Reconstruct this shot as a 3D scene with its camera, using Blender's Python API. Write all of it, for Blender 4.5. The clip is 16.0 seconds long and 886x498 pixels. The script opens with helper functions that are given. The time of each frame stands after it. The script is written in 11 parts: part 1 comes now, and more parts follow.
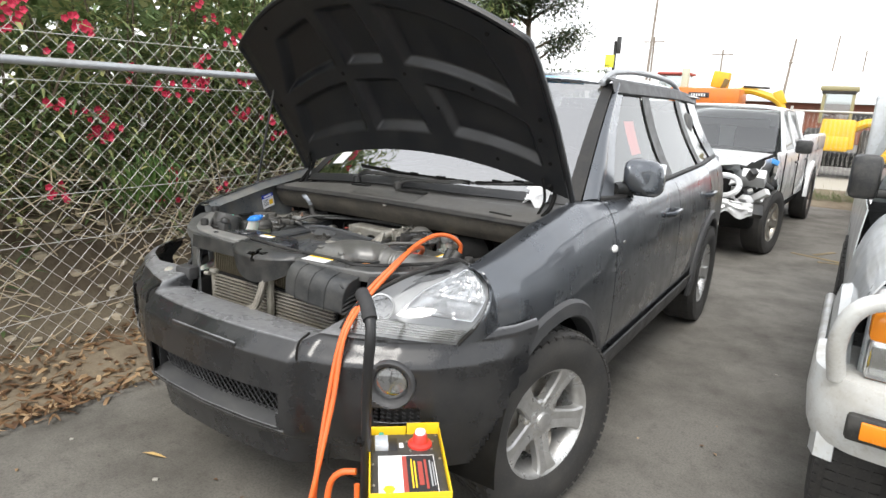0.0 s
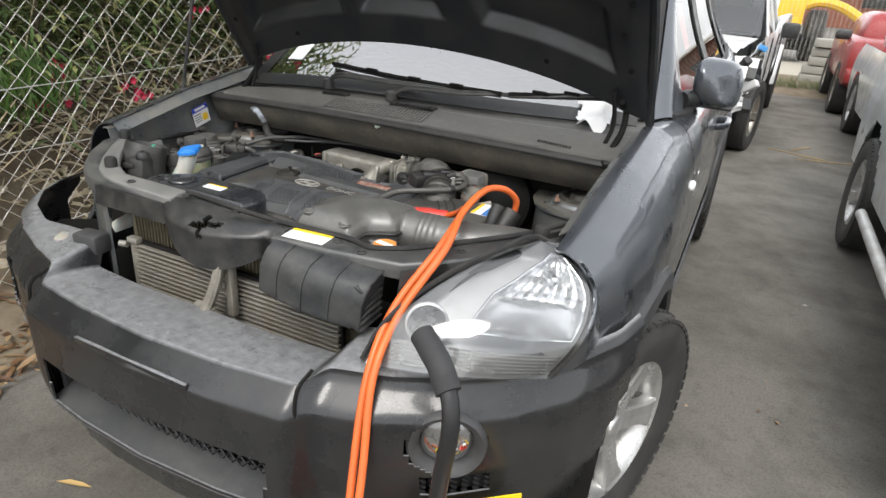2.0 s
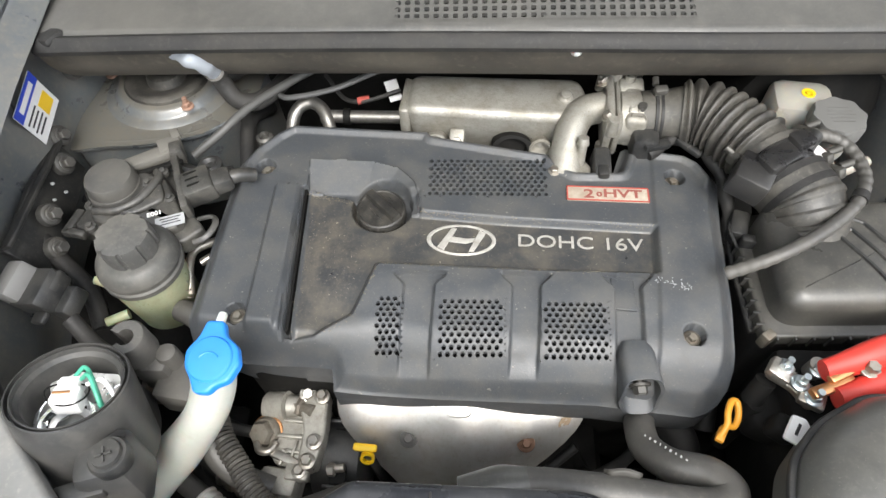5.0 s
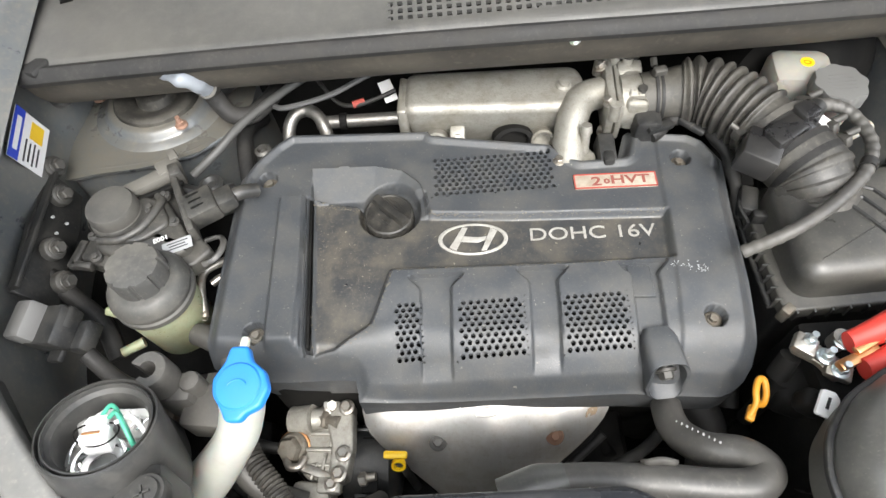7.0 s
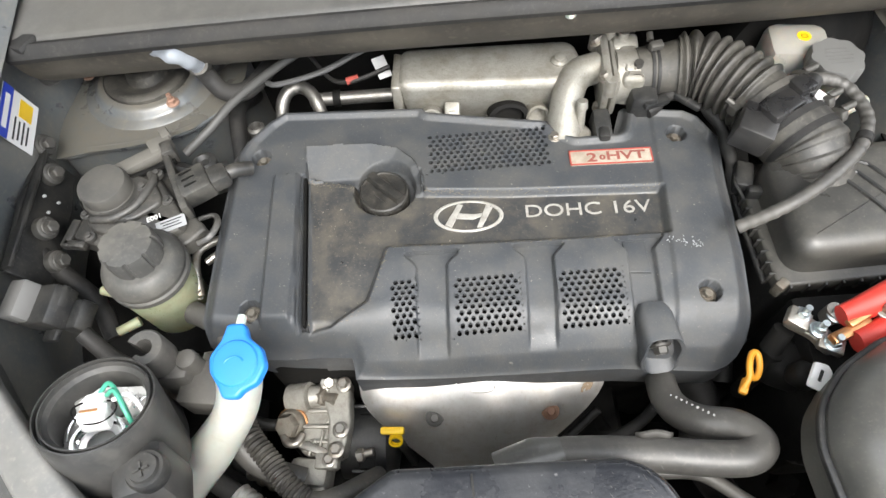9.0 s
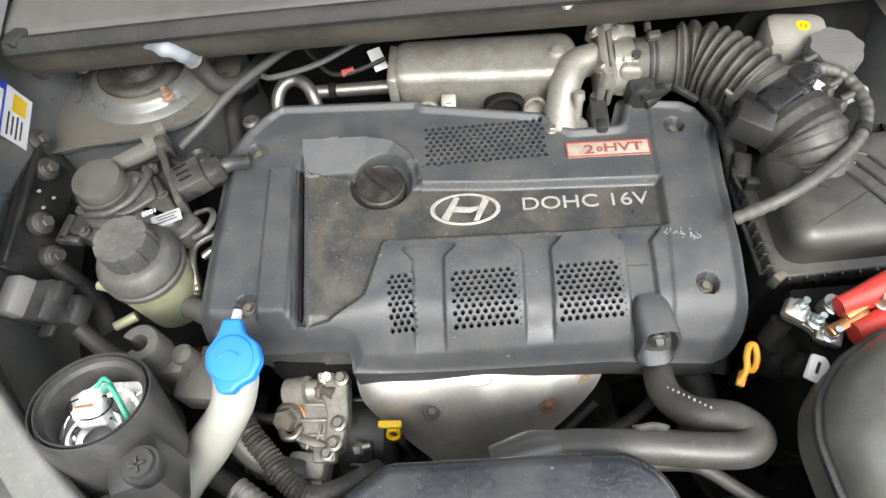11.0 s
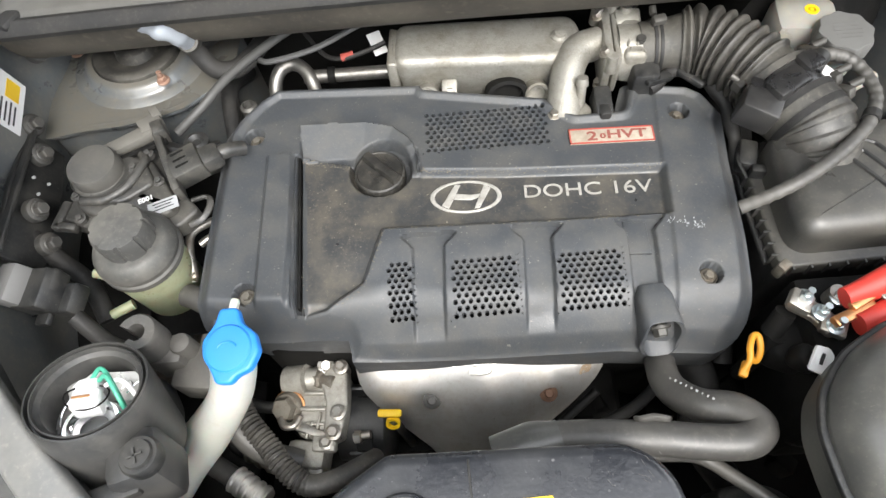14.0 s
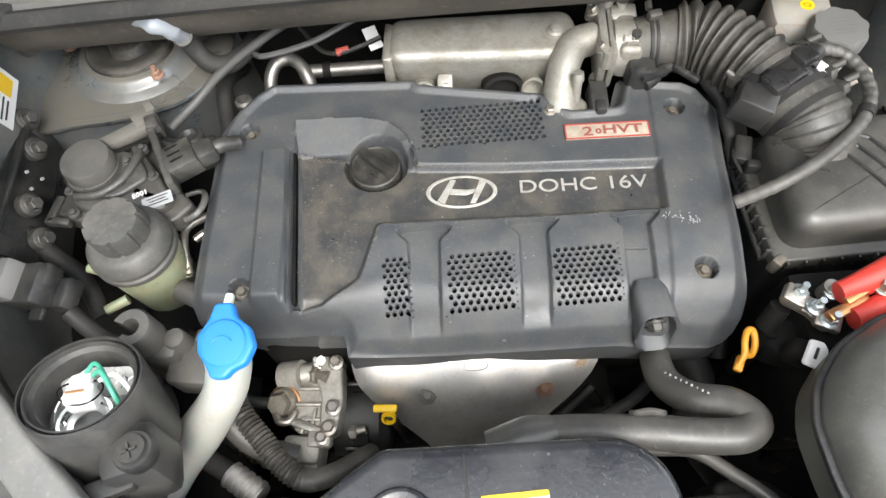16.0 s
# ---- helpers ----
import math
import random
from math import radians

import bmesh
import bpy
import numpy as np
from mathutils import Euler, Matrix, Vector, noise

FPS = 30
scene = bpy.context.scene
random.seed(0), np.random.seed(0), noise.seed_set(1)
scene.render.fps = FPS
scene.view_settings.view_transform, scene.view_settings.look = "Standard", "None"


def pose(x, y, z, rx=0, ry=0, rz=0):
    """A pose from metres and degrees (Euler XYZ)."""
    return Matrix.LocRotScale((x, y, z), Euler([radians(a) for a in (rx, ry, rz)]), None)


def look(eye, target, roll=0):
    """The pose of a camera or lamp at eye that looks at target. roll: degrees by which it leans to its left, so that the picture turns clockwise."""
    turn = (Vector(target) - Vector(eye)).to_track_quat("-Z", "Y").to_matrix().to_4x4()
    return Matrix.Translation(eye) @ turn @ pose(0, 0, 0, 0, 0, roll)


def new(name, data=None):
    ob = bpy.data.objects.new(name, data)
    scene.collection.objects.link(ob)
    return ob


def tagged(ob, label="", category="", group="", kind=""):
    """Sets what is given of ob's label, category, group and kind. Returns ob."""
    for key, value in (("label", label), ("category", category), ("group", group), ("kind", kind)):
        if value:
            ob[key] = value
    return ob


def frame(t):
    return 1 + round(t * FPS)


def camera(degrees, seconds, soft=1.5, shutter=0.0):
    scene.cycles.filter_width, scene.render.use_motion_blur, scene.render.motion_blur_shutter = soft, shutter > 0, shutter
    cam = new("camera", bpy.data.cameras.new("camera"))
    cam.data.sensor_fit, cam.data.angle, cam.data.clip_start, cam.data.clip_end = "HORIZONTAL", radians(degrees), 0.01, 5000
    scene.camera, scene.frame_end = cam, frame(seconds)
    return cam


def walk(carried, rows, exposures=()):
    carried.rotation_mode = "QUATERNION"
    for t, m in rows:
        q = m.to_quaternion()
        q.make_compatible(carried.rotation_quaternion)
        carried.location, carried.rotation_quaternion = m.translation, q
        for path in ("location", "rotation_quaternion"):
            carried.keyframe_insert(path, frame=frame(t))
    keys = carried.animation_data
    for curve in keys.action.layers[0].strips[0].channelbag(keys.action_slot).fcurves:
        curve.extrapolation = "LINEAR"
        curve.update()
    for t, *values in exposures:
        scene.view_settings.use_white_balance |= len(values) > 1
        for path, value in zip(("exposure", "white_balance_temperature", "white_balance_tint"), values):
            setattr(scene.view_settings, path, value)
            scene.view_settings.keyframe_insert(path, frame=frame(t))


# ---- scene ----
cam = camera(71.7, 16.0)
PATH = [
    (0, (1.607, -1.058, 1.45), (0.55, 0.575, 0.983), 2.5),
    (0.5, (1.517, -1.041, 1.436), (0.513, 0.604, 0.904), 2.8),
    (0.9, (1.416, -0.989, 1.423), (0.454, 0.649, 0.798), 2.4),
    (1, (1.378, -0.964, 1.431), (0.431, 0.671, 0.776), 2.9),
    (1.5, (1.201, -0.749, 1.448), (0.292, 0.903, 0.78), 2.1),
    (2, (0.962, -0.582, 1.439), (0.183, 1.069, 0.623), 3.8),
    (2.5, (0.685, -0.385, 1.445), (0.066, 1.221, 0.425), 2.7),
    (3, (0.467, -0.143, 1.45), (-0.124, 1.423, 0.355), 3.3),
    (3.5, (0.254, 0.026, 1.452), (-0.21, 1.587, 0.291), 2.5),
    (4, (0.059, 0.164, 1.427), (-0.253, 1.646, 0.122), 1.4),
    (4.5, (-0.076, 0.295, 1.44), (-0.282, 1.582, -0.077), -1.6),
    (4.7, (-0.128, 0.353, 1.491), (-0.245, 1.477, -0.159), -1.5),
    (6.8, (-0.166, 0.391, 1.506), (-0.24, 1.453, -0.187), -7.4),
    (7, (-0.169, 0.389, 1.505), (-0.229, 1.447, -0.191), -6.8),
    (7.5, (-0.17, 0.389, 1.505), (-0.227, 1.43, -0.202), -7.1),
    (8, (-0.172, 0.388, 1.503), (-0.235, 1.416, -0.212), -7.4),
    (8.5, (-0.172, 0.388, 1.503), (-0.225, 1.401, -0.22), -7.0),
    (9, (-0.171, 0.386, 1.502), (-0.217, 1.389, -0.228), -6.6),
    (11.5, (-0.166, 0.391, 1.5), (-0.216, 1.362, -0.248), -7.2),
    (12, (-0.168, 0.395, 1.499), (-0.219, 1.355, -0.255), -7.2),
    (12.5, (-0.169, 0.396, 1.496), (-0.213, 1.349, -0.262), -6.7),
    (13, (-0.167, 0.399, 1.494), (-0.217, 1.343, -0.268), -7.0),
    (13.5, (-0.167, 0.397, 1.493), (-0.218, 1.337, -0.271), -7.1),
    (14, (-0.166, 0.397, 1.494), (-0.221, 1.333, -0.272), -7.4),
    (14.5, (-0.164, 0.396, 1.495), (-0.222, 1.324, -0.276), -7.6),
    (15, (-0.166, 0.393, 1.494), (-0.221, 1.328, -0.273), -7.2),
    (15.5, (-0.165, 0.394, 1.494), (-0.213, 1.322, -0.276), -6.9),
    (16, (-0.166, 0.395, 1.492), (-0.208, 1.323, -0.28), -6.7),
]
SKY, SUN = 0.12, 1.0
EXPOSURES = [(0.0, 1.45), (2.5, 1.3), (3.5, 1.36), (4.0, 1.82), (4.5, 2.05), (7.0, 2.27), (9.0, 2.25), (16.0, 2.18)]
walk(cam, [(t, look(eye, target, roll)) for t, eye, target, roll in PATH], EXPOSURES)

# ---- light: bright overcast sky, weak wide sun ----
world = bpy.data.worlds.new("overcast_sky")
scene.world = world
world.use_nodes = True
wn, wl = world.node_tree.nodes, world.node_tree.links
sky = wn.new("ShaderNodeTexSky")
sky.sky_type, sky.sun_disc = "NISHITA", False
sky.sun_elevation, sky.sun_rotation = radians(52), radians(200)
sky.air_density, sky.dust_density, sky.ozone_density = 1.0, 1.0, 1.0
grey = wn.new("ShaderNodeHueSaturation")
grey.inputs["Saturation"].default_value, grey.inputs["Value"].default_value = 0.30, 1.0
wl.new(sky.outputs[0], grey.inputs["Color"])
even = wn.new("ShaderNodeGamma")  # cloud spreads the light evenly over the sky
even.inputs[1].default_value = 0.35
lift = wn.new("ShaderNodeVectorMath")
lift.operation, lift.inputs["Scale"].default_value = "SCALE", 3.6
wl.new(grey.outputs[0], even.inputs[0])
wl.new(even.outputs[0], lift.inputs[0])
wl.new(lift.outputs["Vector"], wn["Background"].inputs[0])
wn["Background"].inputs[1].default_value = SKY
sun_data = bpy.data.lights.new("sun", "SUN")
sun_data.energy, sun_data.angle, sun_data.color = SUN, radians(25), (1.0, 0.96, 0.9)
sun = new("sun", sun_data)
sun.matrix_world = look((2.0, -6.0, 9.0), (0, 0, 0))


# ---- materials ----
def material(name, base, other=None, rough=0.5, metal=0.0, dirt=None, dirt_amount=0.5, scale=30.0, patch=4.0, bump=0.1,
             bump_scale=None, coat=0.0, spec=0.5, rough_spread=0.15, transmission=0.0, each=0.0, stretch=(1, 1, 1), subsurface=0.0, alpha=1.0, dust_and_sheen=None, specks=None, speck_share=0.5):
    """Grain at one scale, dirt in patches at another, fine relief; each: how far single objects differ in brightness."""
    m = bpy.data.materials.new(name)
    m.use_nodes = True
    n, l = m.node_tree.nodes, m.node_tree.links
    b = n["Principled BSDF"]
    co = n.new("ShaderNodeTexCoord")
    mp = n.new("ShaderNodeMapping")
    mp.inputs["Scale"].default_value = stretch
    l.new(co.outputs["Object"], mp.inputs[0])
    fine = n.new("ShaderNodeTexNoise")
    fine.inputs["Scale"].default_value, fine.inputs["Detail"].default_value = scale, 5
    l.new(mp.outputs[0], fine.inputs["Vector"])
    wide = n.new("ShaderNodeTexNoise")
    wide.inputs["Scale"].default_value, wide.inputs["Detail"].default_value, wide.inputs["Roughness"].default_value = patch, 7, 0.65
    l.new(mp.outputs[0], wide.inputs["Vector"])
    grit = n.new("ShaderNodeTexNoise")
    grit.inputs["Scale"].default_value, grit.inputs["Detail"].default_value, grit.inputs["Roughness"].default_value = patch * 7, 8, 0.7
    l.new(mp.outputs[0], grit.inputs["Vector"])
    other = other or tuple(min(1.0, c * 1.35 + 0.004) for c in base)
    mix = n.new("ShaderNodeMix")
    mix.data_type = "RGBA"
    mix.inputs["A"].default_value, mix.inputs["B"].default_value = (*base, 1), (*other, 1)
    l.new(fine.outputs[0], mix.inputs["Factor"])
    colour = mix.outputs["Result"]
    if dirt:
        for tex, lo, hi, share in ((wide, 0.42, 0.66, 1.0), (grit, 0.54, 0.70, 0.75), (fine, 0.60, 0.72, 0.8)):
            ramp = n.new("ShaderNodeMapRange")
            ramp.inputs["From Min"].default_value, ramp.inputs["From Max"].default_value = lo, hi
            ramp.inputs["To Max"].default_value = dirt_amount * share
            l.new(tex.outputs[0], ramp.inputs["Value"])
            soil = n.new("ShaderNodeMix")
            soil.data_type = "RGBA"
            soil.inputs["B"].default_value = (*dirt, 1)
            l.new(ramp.outputs[0], soil.inputs["Factor"])
            l.new(colour, soil.inputs["A"])
            colour = soil.outputs["Result"]
    if dust_and_sheen:  # pale blotches on upward faces: dust, and on the bumper painted sky sheen
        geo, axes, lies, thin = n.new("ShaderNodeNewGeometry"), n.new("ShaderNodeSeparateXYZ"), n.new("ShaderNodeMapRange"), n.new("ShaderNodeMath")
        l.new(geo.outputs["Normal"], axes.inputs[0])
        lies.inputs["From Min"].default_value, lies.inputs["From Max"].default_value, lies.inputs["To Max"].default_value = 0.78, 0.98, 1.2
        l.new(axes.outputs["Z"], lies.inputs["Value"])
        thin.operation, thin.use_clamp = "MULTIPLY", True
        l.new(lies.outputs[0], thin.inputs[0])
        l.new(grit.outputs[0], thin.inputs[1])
        top_tint = n.new("ShaderNodeMix")
        top_tint.data_type = "RGBA"
        top_tint.inputs["B"].default_value = (*dust_and_sheen, 1)
        l.new(thin.outputs[0], top_tint.inputs["Factor"])
        l.new(colour, top_tint.inputs["A"])
        colour = top_tint.outputs["Result"]
    if specks:  # single pale grains and scratches
        for size, lo in ((310.0, 0.690), (95.0, 0.715)):
            dot, pick, grain = n.new("ShaderNodeTexNoise"), n.new("ShaderNodeMapRange"), n.new("ShaderNodeMix")
            dot.inputs["Scale"].default_value, dot.inputs["Detail"].default_value, dot.inputs["Roughness"].default_value = size, 3, 0.6
            l.new(mp.outputs[0], dot.inputs["Vector"])
            pick.inputs["From Min"].default_value, pick.inputs["From Max"].default_value, pick.inputs["To Max"].default_value = lo, lo + 0.03, speck_share
            l.new(dot.outputs[0], pick.inputs["Value"])
            grain.data_type = "RGBA"
            grain.inputs["B"].default_value = (*specks, 1)
            l.new(pick.outputs[0], grain.inputs["Factor"])
            l.new(colour, grain.inputs["A"])
            colour = grain.outputs["Result"]
    if each:
        info = n.new("ShaderNodeObjectInfo")
        vary = n.new("ShaderNodeMapRange")
        vary.inputs["To Min"].default_value, vary.inputs["To Max"].default_value = 1 - each, 1 + each
        l.new(info.outputs["Random"], vary.inputs["Value"])
        hsv = n.new("ShaderNodeHueSaturation")
        l.new(vary.outputs[0], hsv.inputs["Value"])
        l.new(colour, hsv.inputs["Color"])
        colour = hsv.outputs[0]
    l.new(colour, b.inputs["Base Color"])
    rr = n.new("ShaderNodeMapRange")
    rr.inputs["From Min"].default_value, rr.inputs["From Max"].default_value = 0.3, 0.7
    rr.inputs["To Min"].default_value, rr.inputs["To Max"].default_value = max(0.0, rough - rough_spread), min(1.0, rough + rough_spread)
    l.new(wide.outputs[0], rr.inputs["Value"])
    l.new(rr.outputs[0], b.inputs["Roughness"])
    b.inputs["Metallic"].default_value = metal
    b.inputs["Specular IOR Level"].default_value = spec
    b.inputs["Coat Weight"].default_value, b.inputs["Coat Roughness"].default_value = coat, 0.06
    b.inputs["Transmission Weight"].default_value = transmission
    b.inputs["Subsurface Weight"].default_value = subsurface
    b.inputs["Alpha"].default_value = alpha
    if bump:
        rel = n.new("ShaderNodeBump")
        rel.inputs["Strength"].default_value, rel.inputs["Distance"].default_value = bump, 0.002
        if bump_scale:
            tex = n.new("ShaderNodeTexNoise")
            tex.inputs["Scale"].default_value, tex.inputs["Detail"].default_value = bump_scale, 4
            l.new(mp.outputs[0], tex.inputs["Vector"])
            l.new(tex.outputs[0], rel.inputs["Height"])
        else:
            l.new(fine.outputs[0], rel.inputs["Height"])
        l.new(rel.outputs[0], b.inputs["Normal"])
    return m


def glass_material(name, tint, rough=0.0, shade=0.12):
    """Thin pane: sees through, mirrors more at grazing angles."""
    m = bpy.data.materials.new(name)
    m.use_nodes = True
    n, l = m.node_tree.nodes, m.node_tree.links
    n.remove(n["Principled BSDF"])
    out = n["Material Output"]
    clear, gloss, mix, fres = n.new("ShaderNodeBsdfTransparent"), n.new("ShaderNodeBsdfGlossy"), n.new("ShaderNodeMixShader"), n.new("ShaderNodeFresnel")
    clear.inputs[0].default_value = (*tint, 1)
    gloss.inputs["Roughness"].default_value = rough
    fres.inputs[0].default_value = 1.5
    rise = n.new("ShaderNodeMath")
    rise.operation, rise.inputs[1].default_value = "ADD", shade
    l.new(fres.outputs[0], rise.inputs[0])
    l.new(rise.outputs[0], mix.inputs[0])
    l.new(clear.outputs[0], mix.inputs[1])
    l.new(gloss.outputs[0], mix.inputs[2])
    l.new(mix.outputs[0], out.inputs[0])
    return m


def brick_free_ground(name):
    """Worn asphalt: fine aggregate, dark stains, tracks of dust."""
    return material(name, (0.066, 0.063, 0.057), (0.25, 0.236, 0.208), rough=0.85, dirt=(0.062, 0.057, 0.049), dirt_amount=0.62, scale=100, patch=2.1, bump=0.8, bump_scale=220, rough_spread=0.1, spec=0.3)


PAINT = material("dark_grey_metallic_paint", (0.095, 0.104, 0.118), (0.125, 0.136, 0.152), rough=0.32, metal=0.75, scale=900, patch=6, bump=0.0, coat=0.8, dirt=(0.15, 0.148, 0.145), dirt_amount=0.2)
BAYPAINT = material("dusty_grey_bay_paint", (0.115, 0.127, 0.136), (0.145, 0.156, 0.162), rough=0.36, metal=0.22, scale=120, patch=14, bump=0.03, coat=0.6, dirt=(0.245, 0.225, 0.185), dirt_amount=0.5, dust_and_sheen=(0.165, 0.150, 0.118))
# the bluish top colour paints the sky's reflection in with the dust
BUMPER = material("dusty_sheen_bumper_paint", (0.013, 0.0135, 0.015), (0.020, 0.021, 0.023), rough=0.30, metal=0.1, scale=400, patch=7, bump=0.02, coat=0.3, dirt=(0.050, 0.0485, 0.047), dirt_amount=0.35, dust_and_sheen=(0.33, 0.335, 0.345))
CLAD = material("grey_cladding_plastic", (0.035, 0.036, 0.038), (0.05, 0.05, 0.052), rough=0.5, scale=500, patch=10, bump=0.05, dirt=(0.09, 0.088, 0.083), dirt_amount=0.35)
PLASTIC = material("black_dusty_plastic", (0.011, 0.0118, 0.0125), (0.018, 0.0188, 0.0195), rough=0.44, scale=260, patch=20, bump=0.08, dirt=(0.085, 0.080, 0.070), dirt_amount=0.42, spec=0.6, specks=(0.2, 0.185, 0.155), speck_share=0.35)
COVERMAT = material("engine_cover_plastic", (0.046, 0.0505, 0.0570), (0.058, 0.063, 0.0695), rough=0.50, scale=420, patch=24, bump=0.10, dirt=(0.130, 0.121, 0.102), dirt_amount=0.30, spec=0.6, specks=(0.26, 0.245, 0.21), speck_share=0.6)
RECESSMAT = material("grimy_cover_recess", (0.034, 0.0360, 0.0385), (0.048, 0.050, 0.052), rough=0.42, scale=300, patch=26, bump=0.12, dirt=(0.140, 0.121, 0.090), dirt_amount=0.5, spec=0.7, specks=(0.32, 0.285, 0.225), speck_share=0.75)
DUCTMAT = material("grey_dusty_duct_plastic", (0.062, 0.063, 0.059), (0.083, 0.083, 0.077), rough=0.38, scale=300, patch=14, bump=0.04, dirt=(0.17, 0.163, 0.145), dirt_amount=0.4, spec=1.0, rough_spread=0.06, specks=(0.3, 0.28, 0.24), speck_share=0.3)
COWL = material("faded_cowl_plastic", (0.038, 0.039, 0.039), (0.055, 0.056, 0.055), rough=0.50, scale=300, patch=6, bump=0.06, bump_scale=500, dirt=(0.115, 0.108, 0.094), dirt_amount=0.5, spec=0.6, dust_and_sheen=(0.112, 0.109, 0.101))
COWLDARK = material("dark_screen_moulding", (0.020, 0.021, 0.023), (0.032, 0.033, 0.034), rough=0.45, scale=300, patch=8, bump=0.05, dirt=(0.075, 0.072, 0.066), dirt_amount=0.4)
FIREWALL = material("dusty_brown_panel", (0.046, 0.041, 0.034), (0.066, 0.058, 0.048), rough=0.75, scale=90, patch=10, bump=0.1, dirt=(0.125, 0.110, 0.086), dirt_amount=0.6)
# near-black: deep shade between the bay's parts is painted in, besides grime
DARK = material("black_grime_and_shade", (0.005, 0.005, 0.005), (0.008, 0.008, 0.0078), rough=0.75, scale=80, patch=12, bump=0.15, dirt=(0.018, 0.017, 0.015), dirt_amount=0.5, spec=0.15)
RUBBER = material("black_rubber", (0.013, 0.013, 0.0135), (0.020, 0.020, 0.020), rough=0.6, scale=200, patch=14, bump=0.06, dirt=(0.062, 0.058, 0.052), dirt_amount=0.42, spec=0.35)
RIBRUBBER = material("dusty_rubber_bellows", (0.023, 0.022, 0.020), (0.036, 0.034, 0.031), rough=0.55, scale=160, patch=20, bump=0.08, dirt=(0.12, 0.112, 0.094), dirt_amount=0.6, spec=0.7)
HOSEGREY = material("dusty_grey_hose", (0.050, 0.048, 0.045), (0.068, 0.066, 0.062), rough=0.5, scale=200, patch=10, bump=0.05, dirt=(0.14, 0.132, 0.115), dirt_amount=0.5, spec=0.7)
DARKZINC = material("dull_dark_zinc", (0.075, 0.073, 0.068), (0.12, 0.115, 0.105), rough=0.45, metal=0.5, patch=40)
TYRE = material("tyre_rubber", (0.020, 0.020, 0.020), (0.032, 0.031, 0.030), rough=0.72, scale=160, patch=9, bump=0.2, dirt=(0.07, 0.065, 0.058), dirt_amount=0.5)
ALLOY = material("painted_alloy", (0.50, 0.50, 0.495), (0.58, 0.58, 0.57), rough=0.32, metal=0.7, scale=200, patch=12, bump=0.02, dirt=(0.2, 0.19, 0.17), dirt_amount=0.35)
CAST = material("cast_aluminium", (0.30, 0.29, 0.26), (0.39, 0.38, 0.345), rough=0.5, metal=0.5, scale=350, patch=26, bump=0.3, dirt=(0.17, 0.152, 0.115), dirt_amount=0.6, specks=(0.08, 0.07, 0.055), speck_share=0.4)
SHIELD = material("heat_shield_aluminium", (0.66, 0.65, 0.625), (0.76, 0.75, 0.725), rough=0.42, metal=0.88, scale=140, patch=22, bump=0.12, dirt=(0.42, 0.35, 0.26), dirt_amount=0.35)
CHROME = material("chrome", (0.82, 0.83, 0.84), (0.88, 0.89, 0.9), rough=0.08, metal=1.0, bump=0.0, rough_spread=0.05)
STEEL = material("zinc_steel", (0.38, 0.37, 0.34), (0.5, 0.48, 0.44), rough=0.4, metal=0.85, scale=300, patch=40, bump=0.06, dirt=(0.2, 0.14, 0.08), dirt_amount=0.5)
GALV = material("galvanised_wire", (0.50, 0.49, 0.46), (0.62, 0.61, 0.58), rough=0.5, metal=0.25, scale=120, patch=9, bump=0.05, dirt=(0.34, 0.30, 0.24), dirt_amount=0.5)
FINS = material("condenser_fins", (0.26, 0.25, 0.22), (0.36, 0.34, 0.3), rough=0.55, metal=0.45, scale=200, patch=14, bump=0.1, dirt=(0.2, 0.17, 0.12), dirt_amount=0.6)
RADFIN = material("brown_radiator_core", (0.10, 0.085, 0.055), (0.16, 0.135, 0.09), rough=0.8, scale=300, patch=12, bump=0.3, dirt=(0.07, 0.06, 0.04), dirt_amount=0.5)
WHITEPL = material("off_white_plastic", (0.50, 0.515, 0.475), (0.56, 0.575, 0.53), rough=0.45, scale=60, patch=10, bump=0.02, dirt=(0.42, 0.41, 0.34), dirt_amount=0.4, subsurface=0.2)
CREAMPL = material("pale_green_tank", (0.30, 0.32, 0.20), (0.38, 0.40, 0.27), rough=0.35, scale=40, patch=12, bump=0.02, dirt=(0.2, 0.2, 0.12), dirt_amount=0.5, subsurface=0.2)
BRAKEPL = material("white_brake_tank", (0.27, 0.264, 0.242), (0.33, 0.323, 0.297), rough=0.4, scale=40, patch=12, bump=0.02, dirt=(0.4, 0.36, 0.26), dirt_amount=0.4, subsurface=0.2)
BLUE = material("blue_cap_plastic", (0.02, 0.19, 0.62), (0.025, 0.22, 0.68), rough=0.4, scale=80, patch=16, bump=0.02)
ORANGE = material("orange_cable_rubber", (0.70, 0.13, 0.025), (0.78, 0.16, 0.035), rough=0.45, scale=60, patch=12, bump=0.05, dirt=(0.45, 0.11, 0.04), dirt_amount=0.4)
RED = material("red_clamp_plastic", (0.55, 0.035, 0.025), (0.62, 0.05, 0.035), rough=0.45, scale=60, patch=14, bump=0.03, dirt=(0.4, 0.05, 0.04), dirt_amount=0.4)
COPPER = material("copper_jaw", (0.55, 0.27, 0.12), (0.62, 0.33, 0.16), rough=0.35, metal=0.9, patch=20)
YELLOW = material("yellow_powder_coat", (0.78, 0.53, 0.010), (0.83, 0.57, 0.015), rough=0.38, scale=200, patch=7, bump=0.04, coat=0.2, dirt=(0.6, 0.42, 0.03), dirt_amount=0.3)
YELLOWPL = material("yellow_plastic", (0.72, 0.46, 0.01), rough=0.4, patch=20)
AMBERPL = material("amber_plastic", (0.55, 0.24, 0.02), rough=0.45, patch=20)
PAPER = material("white_paper", (0.78, 0.78, 0.78), (0.84, 0.84, 0.84), rough=0.8, scale=40, patch=6, bump=0.05)
